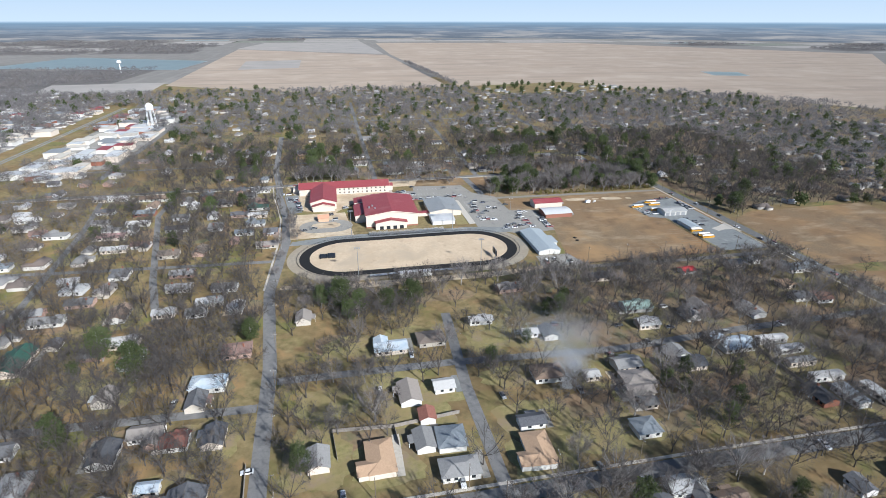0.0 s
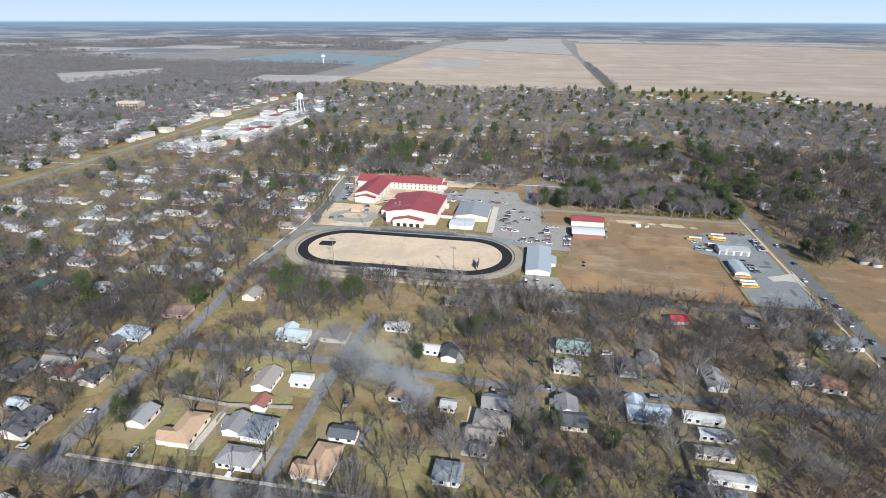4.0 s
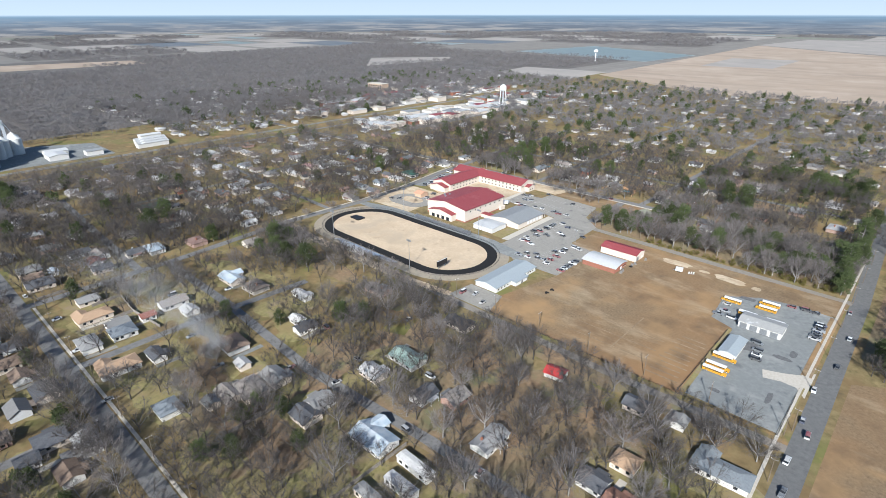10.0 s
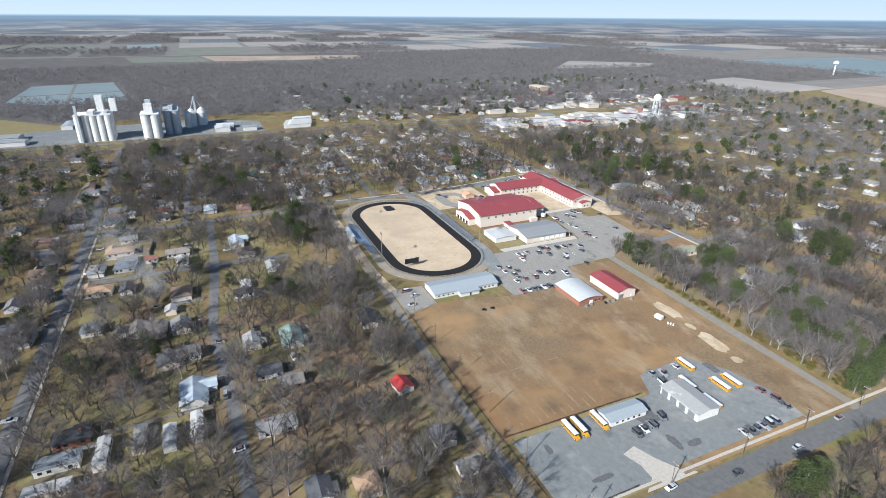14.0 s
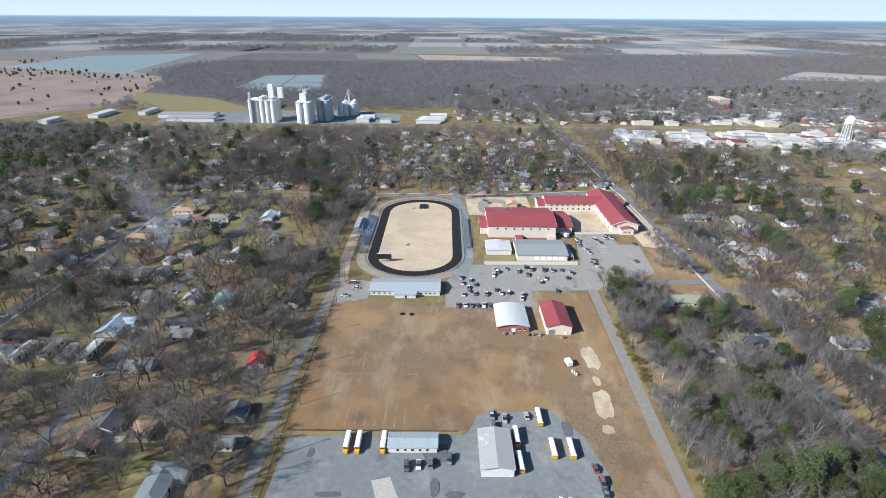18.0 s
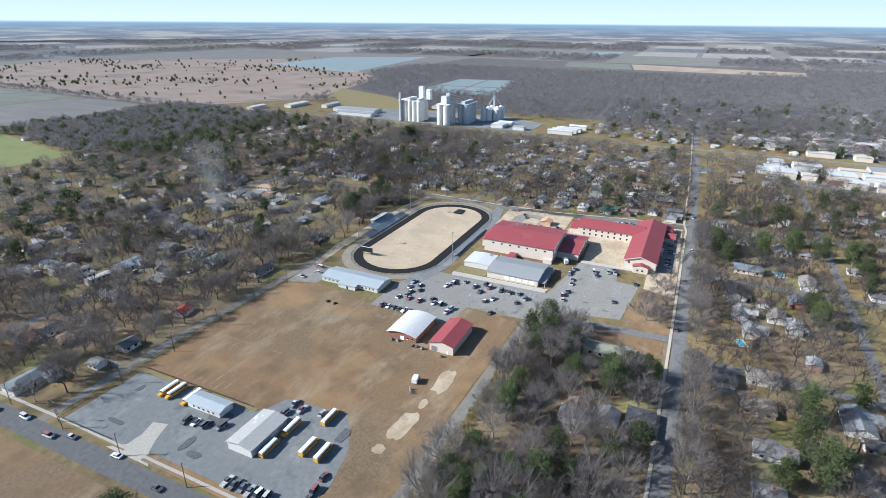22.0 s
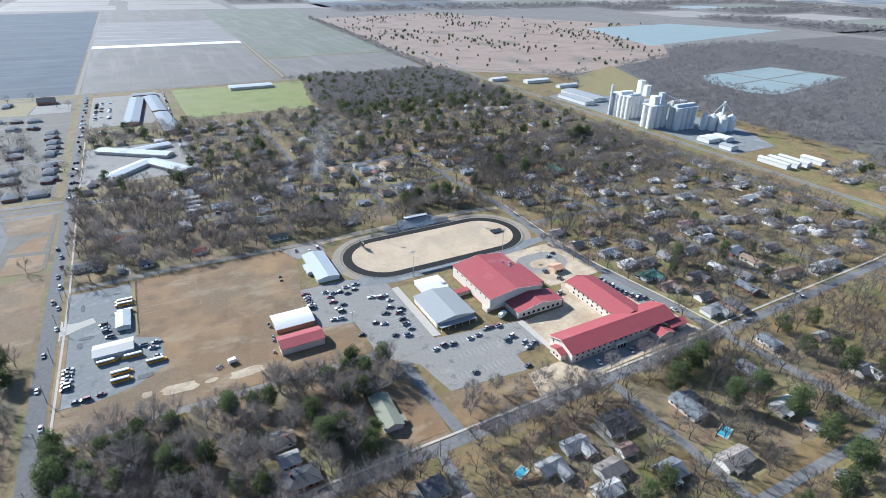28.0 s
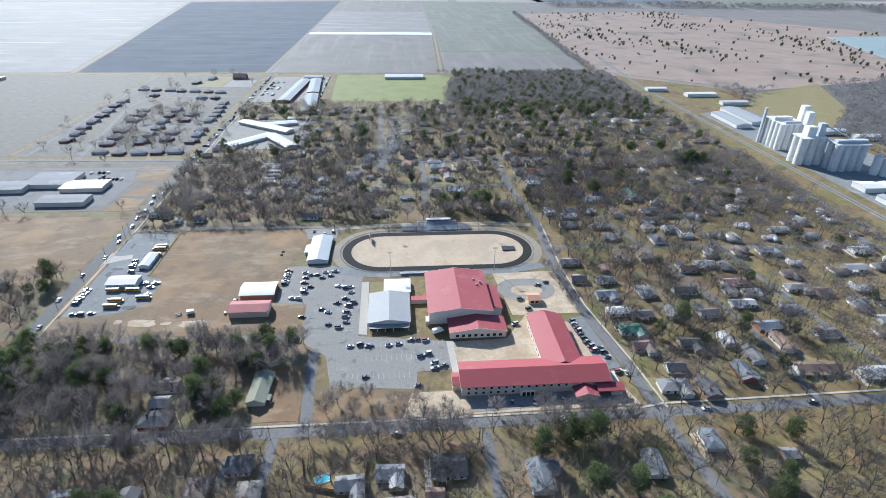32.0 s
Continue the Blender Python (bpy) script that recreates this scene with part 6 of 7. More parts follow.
def evergreen(seed, height, spread, clumps, leaves, size, base=0.22):
    r = np.random.RandomState(seed)
    tv, tt, cv, ct = [], [], [], []
    limb(tv, tt, (0, 0, 0), (0.1, 0, height * 0.85), height * 0.028, height * 0.008)
    n = 0
    for i in range(clumps):
        h = base + (0.98 - base) * (i + r.uniform(0, 1)) / clumps
        wide = spread * (0.25 + 0.85 * math.sin(math.pi * min(1, 0.18 + 0.80 * (h - base) / (1 - base))) ** 0.8) * r.uniform(0.35, 0.85)
        a = r.uniform(0, 2 * math.pi)
        c = np.array([math.cos(a) * wide, math.sin(a) * wide, h * height])
        if i % 2 == 0:
            limb(tv, tt, (0.05, 0, c[2] - height * 0.05), c, height * 0.008, height * 0.003)
        cr_ = spread * r.uniform(0.34, 0.52)
        for k in range(leaves):
            o = r.normal(0, 1, 3)
            o *= cr_ * r.uniform(0.45, 1.0) / np.linalg.norm(o)
            o[2] *= 0.8
            p, u, w = c + o, r.normal(0, 1, 3), r.normal(0, 1, 3)
            u *= size / np.linalg.norm(u)
            w *= size * 0.8 / np.linalg.norm(w)
            cv.append(np.array([p - u, p + u, p + w]))
            ct.append((n, n + 1, n + 2))
            n += 3
    return (np.concatenate(tv), np.array(tt)), (np.concatenate(cv), np.array(ct))


def broad_evergreen(seed, height, spread, leaves, size):
    """A bushy evergreen seen from afar: a lobed dome of needle tufts that reaches low down the trunk."""
    r = np.random.RandomState(seed)
    tv, tt = [], []
    limb(tv, tt, (0, 0, 0), (0.1, 0, height * 0.5), height * 0.026, height * 0.012)
    lobes = r.uniform(0, 2 * math.pi, 3)
    o = r.normal(0, 1, (leaves, 3))
    o /= np.linalg.norm(o, axis=1)[:, None]
    turn = np.arctan2(o[:, 1], o[:, 0])
    reach = r.uniform(0.6, 1.0, leaves) * (1 + 0.22 * np.sin(2 * turn + lobes[0]) + 0.18 * np.sin(3 * turn + 4 * o[:, 2] + lobes[1]))
    p = o * reach[:, None] * (spread * 0.72, spread * 0.72, height * 0.42) + (0, 0, height * 0.56)
    d = r.normal(0, 1, (leaves, 3)) + 0.3 * o
    d *= size / np.linalg.norm(d, axis=1)[:, None]
    side = np.cross(d, o + r.normal(0, 0.3, (leaves, 3)))
    side *= size * 0.7 / np.linalg.norm(side, axis=1)[:, None]
    cv = np.stack([p - side, p + side, p + 1.5 * d], 1).reshape(-1, 3)
    return (np.concatenate(tv), np.array(tt)), (cv, np.arange(3 * leaves).reshape(-1, 3))


def bare_crown(seed, height, spread, clumps, leaves, wide, long_, trunk=True):
    """A leafless tree seen from afar: limbs that carry rounded tufts of twigs."""
    r = np.random.RandomState(seed)
    tv, tt, cv, ct = [], [], [], []
    limb(tv, tt, (0, 0, 0), (0.1, 0, height * 0.4), height * 0.022, height * 0.014)
    middle = np.array([0, 0, height * 0.42])
    n = 0
    for i in range(clumps):
        a, q = 2.4 * i + r.uniform(-0.3, 0.3), ((i + 0.5) / clumps) ** 0.5
        out = spread * 0.72 * q * r.uniform(0.8, 1.15)
        c = np.array([math.cos(a) * out, math.sin(a) * out, height * (0.84 - 0.40 * q * q + r.uniform(-0.10, 0.06))])
        if trunk and i % 2:
            limb(tv, tt, (0.1, 0, height * 0.32), c, height * 0.009, height * 0.003)
        size = spread * r.uniform(0.32, 0.5)
        for k in range(leaves):
            o = r.normal(0, 1, 3)
            o /= np.linalg.norm(o)
            o[2] = o[2] * 0.85 + 0.12
            p = c + o * size * r.uniform(0.25, 0.95)
            out = o + 0.9 * (p - middle) / np.linalg.norm(p - middle)
            d = 0.45 * out + (0, 0, 0.2) + r.normal(0, 0.62, 3)
            d *= long_ * r.uniform(0.6, 1.3) / np.linalg.norm(d)
            side = np.cross(d, out + r.normal(0, 0.35, 3))
            side *= wide / (np.linalg.norm(side) + 1e-6)
            cv.append(np.array([p - side / 2, p + side / 2, p + d]))
            ct.append((n, n + 1, n + 2))
            n += 3
    return (np.concatenate(tv), np.array(tt)), (np.concatenate(cv), np.array(ct))


def both(pair):
    (v0, t0), (v1, t1) = pair
    return np.concatenate([v0, v1]), np.concatenate([t0, t1 + len(v0)])


def tree_thing(name, label, pair, bark, leaf):
    t = thing(name, label, "tree", group="bare trees round the campus" if name == "bare_tree" else "evergreens round the campus")
    for nm, (v, f), mt in (("trunk", pair[0], bark), ("crown", pair[1], leaf)):
        mesh_object(nm, v, f, mt).parent = t
    return t


NEAR = [tree_thing("bare_tree", "leafless grey brown tree with fine bare twigs", bare_tree(k, 15 + k % 3 * 2.2, 7.6 + k % 4, 11, 2900, 0.085, 1.8), "bark", "twig") for k in range(7)]
MID = [both(bare_tree(20 + k, 14 + k % 3 * 2.0, 7.0 + k % 3, 5, 500, 0.135, 2.0)) for k in range(7)]
WIDE = [both(bare_crown(80 + k, 13.5 + k % 3 * 1.6, 7.6 + k % 3 * 0.7, 11, 13, 0.40, 1.9)) for k in range(7)]
FAR = [both(bare_crown(40 + k, 13.5 + k % 3, 8.0, 8, 15, 0.8, 2.2, False)) for k in range(6)]
BLUR = [bare_crown(100 + k, 13.5, 9.0, 6, 6, 1.3, 3.0, False)[1] for k in range(5)]
FARTHEST = [bare_crown(60 + k, 14, 13, 6, 4, 3.2, 5.5, False)[1] for k in range(4)]
GREEN_NEAR = [tree_thing("evergreen_tree", "dark green pine with a clumpy uneven crown", evergreen(k, 18 + 3 * (k % 3), 6.4 + 0.9 * (k % 2), 42, 84, 0.62), "bark", "needle") for k in range(5)]
GREEN_MID = [both(evergreen(50 + k, 15 + 3 * (k % 3), 6.0, 26, 40, 0.9)) for k in range(4)]
GREEN_FAR = [both(broad_evergreen(30 + k, 14 + 2 * (k % 3), 7.8, 250, 1.4)) for k in range(5)]


def spots_in(x0, x1, y0, y1, step, chance, gap_house=7, ring=None, gap_road=2.0):
    out, y = [], y0
    while y < y1:
        x = x0
        while x < x1:
            px, py = x + rng.uniform(-0.5, 0.5) * step, y + rng.uniform(-0.5, 0.5) * step
            wood = noise.noise(Vector((px * 0.016, py * 0.016, 3.1)))
            if -70 < px < 96 and 84 < py < 226:
                wood = min(wood, 0.0) - 0.28
            elif px < -72 and 40 < py < 236:
                wood = max(wood, 0.0) + 0.5
            if rng.random() < chance * (1.0 + 1.1 * wood) and (ring is None or inside(px, py, ring)) and free(px, py, gap_house, gap_road):
                out.append((px, py))
            x += step
        y += step
    return out


def plant(spots, stock, lo=0.8, hi=1.2):
    for x, y in spots:
        ob = copy_thing(rng.choice(stock), pose(x, y, 0, 0, 0, rng.uniform(0, 360)))
        ob.scale = [rng.uniform(lo, hi)] * 3


BARE = [r for r in BARE if r[0] != (-90, -229)] + [rect(-84, 112, -229, 40)]
CAMPUS_TREES = [(-76, -214), (-66, -222), (-58, -212), (-50, -224), (-42, -216), (-33, -222), (-82, -222), (-24, -216), (-70, -206), (96, -72), (98, -86), (97, -100), (100, -116), (92, -62), (104, -46), (20, -228.5), (50, -228), (-10, -224), (103, -20), (104, 8), (84, 30)]
plant(CAMPUS_TREES, NEAR, 0.55, 0.9)
plant([(x, 239.5 + (x * 7) % 5) for x in range(-100, 96, 19)], NEAR, 0.7, 1.05)
BARE_STRIP = spots_in(-298, -143, -227, -148.5, 11.2, 0.8) + spots_in(-143, -100, -176, -148.5, 11, 0.8)
BARE.append(rect(-301, -84, -229, -150))
north = spots_in(-298, 100, 42, 238, 10.6, 0.92, 8.5) + spots_in(100, 455, 42, 238, 12.5, 0.85) + spots_in(-298, 455, 238, 525, 12.0, 0.9)
north_near = [p for p in north if p[1] < 270 and p[0] < 92]
south = [(x + rng.uniform(-3, 3), -241.5 - rng.uniform(0, 3)) for x in range(-286, 106, 9) if not (-122 < x < -90 or -4 < x < 26)] + spots_in(-310, 330, -430, -242, 11.4, 0.92, 7, None, 0.8) + spots_in(330, 800, -430, -242, 13, 0.9) + spots_in(-310, 800, -1120, -430, 14.5, 0.7)
south_near = [p for p in south if p[1] > -345 and -210 < p[0] < 130]
east = spots_in(112, 450, -226, 236, 11.0, 0.95)
rng.shuffle(north_near)
rng.shuffle(BARE_STRIP)
single_trees = BARE_STRIP[:85] + north_near[:100] + south_near[:35]
plant(single_trees, NEAR)
taken = set(single_trees)
west = spots_in(-520, -312, -420, -38, 11, 0.95, 7, None, 0.8) + spots_in(-450, -350, 290, 520, 14, 0.55) + spots_in(-540, -320, 250, 800, 36, 0.4) + spots_in(-560, -316, 86, 240, 24, 0.3)
mid_spots = [p for p in BARE_STRIP + west + north + east + [q for q in south if q[1] > -520] if p not in taken]
far_spots = [q for q in south if q[1] <= -520]
far_spots += spots_in(516, 1000, -1100, -60, 14, 0.75) + spots_in(60, 440, 525, 815, 10.5, 0.95) + spots_in(640, 1750, -320, 900, 17, 0.95) + spots_in(700, 2300, -1900, -330, 20, 0.8) + spots_in(-1400, -1000, -900, -300, 22, 0.6) + spots_in(-1020, -316, -900, -420, 15, 0.95) + spots_in(-1020, -520, -420, -42, 15, 0.95)
hedgerow = [(428 + 90 * k / 160 + rng.uniform(-9, 9), 850 + 1400 * k / 160) for k in range(160)]
strip_line = hedgerow + [(-284 + 37 * k / 150 + rng.uniform(-8, 8), -1180 - 1500 * k / 150) for k in range(90)]
near_mid = [p for p in mid_spots if p[0] < 260 and -430 < p[1] < 300]
v, t = scatter([p for p in mid_spots if p not in set(near_mid)], WIDE, 15)
tagged(mesh_object("town_woods", v, t, "twig"), "leafless trees among houses farther into town", "trees", "", "stuff")
v, t = scatter(near_mid, MID, 5)
tagged(mesh_object("bare_woods", v, t, "twig"), "leafless grey brown trees among the houses", "trees", "", "stuff")
outer = []
for x0, x1, y0, y1 in FAR_WOODS:
    outer += [(x, y) for x, y in ((rng.uniform(x0, x1), rng.uniform(y0, y1)) for _ in range(110))]
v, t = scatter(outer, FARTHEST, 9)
tagged(mesh_object("farthest_woods", v, t, "hazed_twig"), "far bands of bare woods paled grey for haze", "trees", "", "stuff")
blur_spots = [p for p in far_spots if math.hypot(*p) > 950]
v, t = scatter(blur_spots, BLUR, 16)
tagged(mesh_object("outer_bare_woods", v, t, "hazed_twig"), "outer leafless woods beyond the town", "trees", "", "stuff")
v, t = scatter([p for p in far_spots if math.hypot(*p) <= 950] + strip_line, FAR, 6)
tagged(mesh_object("far_bare_woods", v, t, "hazed_twig"), "far leafless woods in grey brown paled for haze", "trees", "", "stuff")

PINES_NORTH = [(70, 63), (57, 56), (46, 75), (28, 77), (12, 70), (188, 101), (164, 124), (166, 102), (110, 95), (-28, 137), (77, 205), (-84, 94), (-120, 173), (-129, 202), (-47, 129), (57, 67), (-71, 100), (-106, 178), (-145, 180), (-119, 211), (16, 244), (-110, 187), (-20, 149), (-76, 105), (53, 84), (334, 69), (274, 52)]
PINES_WOOD = [(-124, -164), (-111, -160), (-131, -178), (-129, -154), (-141, -178), (-145, -229), (-233, -199), (-260, -188), (-286, -168), (-142, -221), (-164, -187), (-184, -188), (-220, -191), (-236, -178), (-237, -189), (-196, -230), (-282, -162), (-279, -197), (-276, -213), (-287, -208), (-137, -211), (-157, -212), (-198, -223), (-136, -159), (-183, -164), (-204, -164), (-152, -204), (-250, -156), (-234, -160), (-248, -168), (-257, -165), (-143, -147), (-272, -181), (-296, -161), (-290, -148), (-209, -214), (-148, -162), (-191, -161), (-162, -206), (-266, -165), (-275, -174), (-281, -187), (-269, -214)]
PINES_SOUTH = [(-113, -307), (-144, -293), (-174, -288), (-194, -279), (-37, -313), (-114, -294), (-141, -274), (-187, -295), (118, -246), (126, -274), (84, -287), (85, -318), (83, -329), (110, -230), (73, -251), (162, -253), (188, -258), (106, -274), (62, -286), (151, -276), (165, -287), (151, -302), (55, -353), (75, -348), (86, -309), (-21, -310), (-107, -263), (59, -253), (87, -237), (40, -261), (164, -48), (176, -145), (215, -162)]
more_pines = [(-289 + 3 * math.sin(k), -158 - 11.5 * k) for k in range(19)] + [(-318, -222), (-328, -228), (-338, -219), (-350, -232), (-330, -240), (-316, -250), (-322, -338), (-334, -350), (-318, -362), (-360, -345), (-228, -398), (-240, -404), (-252, -398), (-264, -392), (-272, -384), (-232, -412)] + [(-320, -75), (-325, -57), (-345, -120), (-360, -90), (-420, -150), (-350, -200), (-380, -260), (-112, 258), (-118, 266), (-106, 268)]
KEPT_PINES = [p for p in PINES_SOUTH + PINES_WOOD + PINES_NORTH + more_pines if not any(near_line(*p, line, w / 2 + 2.5) for _, line, w in ROADS) and all(math.hypot(p[0] - a, p[1] - b) > 7 for a, b in placed)]
small_pines = [p for p in KEPT_PINES if p[1] > 88 and p[0] < 100]
plant(small_pines, GREEN_NEAR, 0.45, 0.75)
wood_pines = [p for p in KEPT_PINES if p in PINES_WOOD]
plant(wood_pines, GREEN_NEAR, 0.6, 0.95)
plant([p for p in KEPT_PINES if p not in small_pines and p not in wood_pines], GREEN_NEAR, 0.7, 1.12)
pine_spots = [p for p in spots_in(-298, 450, 238, 525, 25, 0.5) + spots_in(110, 450, 60, 238, 34, 0.3) + spots_in(-310, 430, -430, -335, 27, 0.38) + spots_in(-900, 330, -1150, -300, 25, 0.32) + spots_in(330, 1000, -1150, -430, 30, 0.3) + spots_in(150, 450, -226, 60, 34, 0.3) + spots_in(80, 430, 440, 815, 16, 0.65) + spots_in(-1000, -320, -430, -60, 26, 0.45) + spots_in(516, 1000, -1000, -60, 34, 0.4)]
BARE = [r for r in BARE if r is not PASTURE[1]]
dotted = [p for p in spots_in(440, 1900, 640, 2500, 33, 0.8, ring=PASTURE[1]) if noise.noise(Vector((p[0] * 0.006, p[1] * 0.004, 7.7))) > 0.12 or rng.random() < 0.12]
v, t = scatter(dotted, GREEN_FAR, 12, 0.3, 0.75)
tagged(mesh_object("pasture_pines", v, t, "needle"), "small dark pines dotted over a pasture", "trees", "", "stuff")
pines_mid = [p for p in pine_spots if -330 < p[0] < 260 and -430 < p[1] < 300]
v, t = scatter(pines_mid, GREEN_MID, 18, 0.55, 1.0)
tagged(mesh_object("town_evergreens", v, t, "needle"), "mid green evergreens between the houses", "trees", "", "stuff")
v, t = scatter([p for p in pine_spots if p not in set(pines_mid)], GREEN_FAR, 8, 0.6, 1.1)
tagged(mesh_object("far_evergreens", v, t, "needle"), "dark green pines scattered through the town", "trees", "", "stuff")


# yellowing shrubs along the southern lane
M["shrub"] = surf("olive_shrub_leaves", (0.13, 0.12, 0.035), (0.24, 0.20, 0.06), 0.7, 0.05, bump=0, thin=0.4, vary=0.2)
shrub_rng = random.Random(31)
shrub_shapes = [both(evergreen(300 + k, 4.2, 3.0, 12, 26, 0.42, 0.1)) for k in range(3)]
for k in range(26):
    v, t = shrub_shapes[k % 3]
    ob = tagged(mesh_object("shrub", v, t, "shrub"), "yellowing olive shrub beside the lane", "shrub", "shrubs along the lane")
    ob.matrix_basis = pose(-284 + k * 5.2 + shrub_rng.uniform(-2, 2), -148.6 + shrub_rng.uniform(-0.8, 0.8), 0, 0, 0, shrub_rng.uniform(0, 360)) @ Matrix.Scale(shrub_rng.uniform(0.6, 1.15), 4)


# ---- poles and fences ----
pole = thing("utility_pole", "wooden utility pole with a crossarm", "utility pole", group="utility poles along the streets")
part("pole", tube(bmesh.new(), 0, 0, 0, 13, 0.2, 0.13, 8), surf("pole_wood", (0.13, 0.10, 0.075), (0.2, 0.16, 0.12), 2.0, 0.2), pole)
part("crossarm", boxes((-1.4, 1.4, -0.08, 0.08, 11.6, 11.8)), "bark", pole)
for dx in (-1.2, 1.2):
    part("insulator", tube(bmesh.new(), dx, 0, 11.8, 12.1, 0.07, 0.05, 6), "whitepaint", pole)
for (x0, y0), (x1, y1), n in (((-296, 26), (-100, 27), 7), ((-290, -150), (-112, -152), 6), ((-290, 224), (85, 225), 11), ((87, 215), (100, 40), 6), ((-298, -220), (-298, 460), 18), ((-280, -240), (100, -240), 10), ((112, -150), (134, -330), 5)):
    for k in range(n):
        copy_thing(pole, pose(x0 + (x1 - x0) * k / (n - 1), y0 + (y1 - y0) * k / (n - 1), 0, 0, 0, 0 if abs(y1 - y0) > abs(x1 - x0) else 90))
pole.matrix_basis = pose(-2, 236, 0, 0, 0, 90)
fence = thing("track_fence", "low dark chain link fence round the track", "fence")
ring = oval(0, -20, 90.5, 39, 40)
post = None
for i in range(0, len(ring), 1):
    x, y = ring[i]
    if post is None:
        post = part("post", tube(bmesh.new(), 0, 0, 0, 1.3, 0.07, 0.07, 6), "black", fence)
        ob = post
    else:
        ob = new("post", post.data)
        ob.parent = fence
    ob.location = (x, y, 0)
for z in (0.25, 0.75, 1.25):
    bm = bmesh.new()
    for (x0, y0), (x1, y1) in zip(ring, ring[1:] + ring[:1]):
        beam(bm, (x0, y0, z), (x1, y1, z), 0.06, 4)
    part("rail", bm, "black", fence)

lot_fence = thing("chain_link_fence", "low chain link fence along the field and bus yard", "fence")
LOT_FENCE = [(-124, 29.6), (-170, 29.8), (-250, 29.6), (-294, 28.4), (-293.4, -8)]
BACK_FENCE = [(-248.6, 28), (-248.6, -50)]
rail = bmesh.new()
for line in (LOT_FENCE, BACK_FENCE):
    for (x0, y0), (x1, y1) in zip(line, line[1:]):
        n = max(2, int(math.hypot(x1 - x0, y1 - y0) / 7))
        for k in range(n):
            ob = new("post", post.data)
            ob.parent = lot_fence
            ob.location = (x0 + (x1 - x0) * k / n, y0 + (y1 - y0) * k / n, 0)
        for z in (0.3, 0.6, 0.9, 1.25):
            beam(rail, (x0, y0, z), (x1, y1, z), 0.05, 3)
part("wire_mesh", rail, "black", lot_fence)

# ---- cars and buses ----
def car(kind, label):
    t = thing(kind, label, "car", group="cars round the campus")
    if kind == "pickup_truck":
        prof = [(-2.8, 0.35), (2.75, 0.35), (2.8, 0.95), (1.5, 1.1), (-2.8, 1.05)]
        cab = [(-0.75, 1.08), (1.45, 1.08), (0.7, 1.8), (-0.65, 1.82)]
    elif kind == "van":
        prof = [(-2.5, 0.35), (2.4, 0.35), (2.45, 0.95), (1.6, 1.15), (-2.5, 1.2)]
        cab = [(-2.45, 1.18), (1.55, 1.14), (0.75, 1.95), (-2.35, 2.0)]
    else:
        prof = [(-2.25, 0.3), (2.2, 0.3), (2.25, 0.75), (1.2, 0.95), (-2.25, 0.98)]
        cab = [(-1.9, 0.96), (1.15, 0.94), (0.35, 1.45), (-1.2, 1.47)]
    w = 0.92
    part("body", extrude(bmesh.new(), [(a, z) for a, z in prof], -w, w, "y"), "carpaint", t)
    part("cabin_glass", extrude(bmesh.new(), cab, -w * 0.86, w * 0.86, "y"), "glass", t)
    (_, _), (_, _), (c, z1), (d, z2) = cab
    part("roof_panel", boxes((min(c, d), max(c, d), -w * 0.8, w * 0.8, max(z1, z2) + 0.01, max(z1, z2) + 0.06)), "carpaint", t)
    wb_ = abs(prof[0][0]) * 0.62
    for x in (-wb_, wb_):
        for y in (-w, w - 0.2):
            bm = bmesh.new()
            beam(bm, (x, y, 0.34), (x, y + 0.22, 0.34), 0.34, 10)
            part("wheel", bm, "rubber", t)
    t.scale = (1.16, 1.16, 1.16)
    return t


CARS = [car("car", "small saloon car with dark glass"), car("van", "boxy sport utility car with dark glass"), car("pickup_truck", "pickup truck with an open bed")]
LOT = [(-132, -52), (-132, -57), (-132, -61), (-132, -65), (-132, -69), (-132, -73), (-117, -56), (-116, -64), (-112, -60), (-107, -60), (-102, -65), (-115, -82), (-114, -87), (-118, -96), (-81, -82), (-77, -81), (-76, -89), (-80, -98), (-77, -108), (-73, -104), (-78, -117), (-78, -123), (-77, -130), (-82, -136), (-92, -116), (-111, -121), (-90, -132), (-122, -95), (-116, -72), (-92, -55), (-95, -62), (-87, -79), (-86, -104), (-97, -112), (-110, -79), (-100, -56)]
LOT_SOUTH = [(-72, -159), (-65, -157), (-59, -159), (-60, -191), (-45, -159), (-38, -158), (-29, -154), (-24, -154), (-19, -155), (-23, -172), (-18, -170), (-14, -185), (-8, -183), (-26, -201), (-14, -180)]
LOT_SCHOOL = [(93, -139), (93.5, -143), (94, -147), (94.5, -151), (95, -155), (96, -160), (96.5, -164), (98, -169), (98.5, -174), (104, -171), (105, -176), (106, -181), (64, -121), (87, -83), (79, -87), (60, -107), (49, -140), (108, -196)]
LOT_SOUTH_STRIP = [(18, -220), (24, -220), (32, -219), (46, -220), (52, -220), (64, -219)]
LOT_BUS = [(-289, -73), (-289, -77), (-289, -81), (-289, -85), (-289, -89), (-289, -93), (-283, -108), (-278, -108), (-270, -107), (-270, -28), (-266, -46), (-268, -38), (-269, -33), (-240, -72), (-246, -66), (-238, -66), (-238, -82.5)]
ON_ROAD = [(-304, 100), (-308, 119), (-304, 63), (-301, 43), (-303, 82), (-302, 129), (-306, 248), (-303, 345), (-304, 444), (-299, -123), (-299, -19), (-304, -87), (-120, 24), (-109, 18), (-101, 22), (-304, 20), (-300, 10), (-304, -50)]
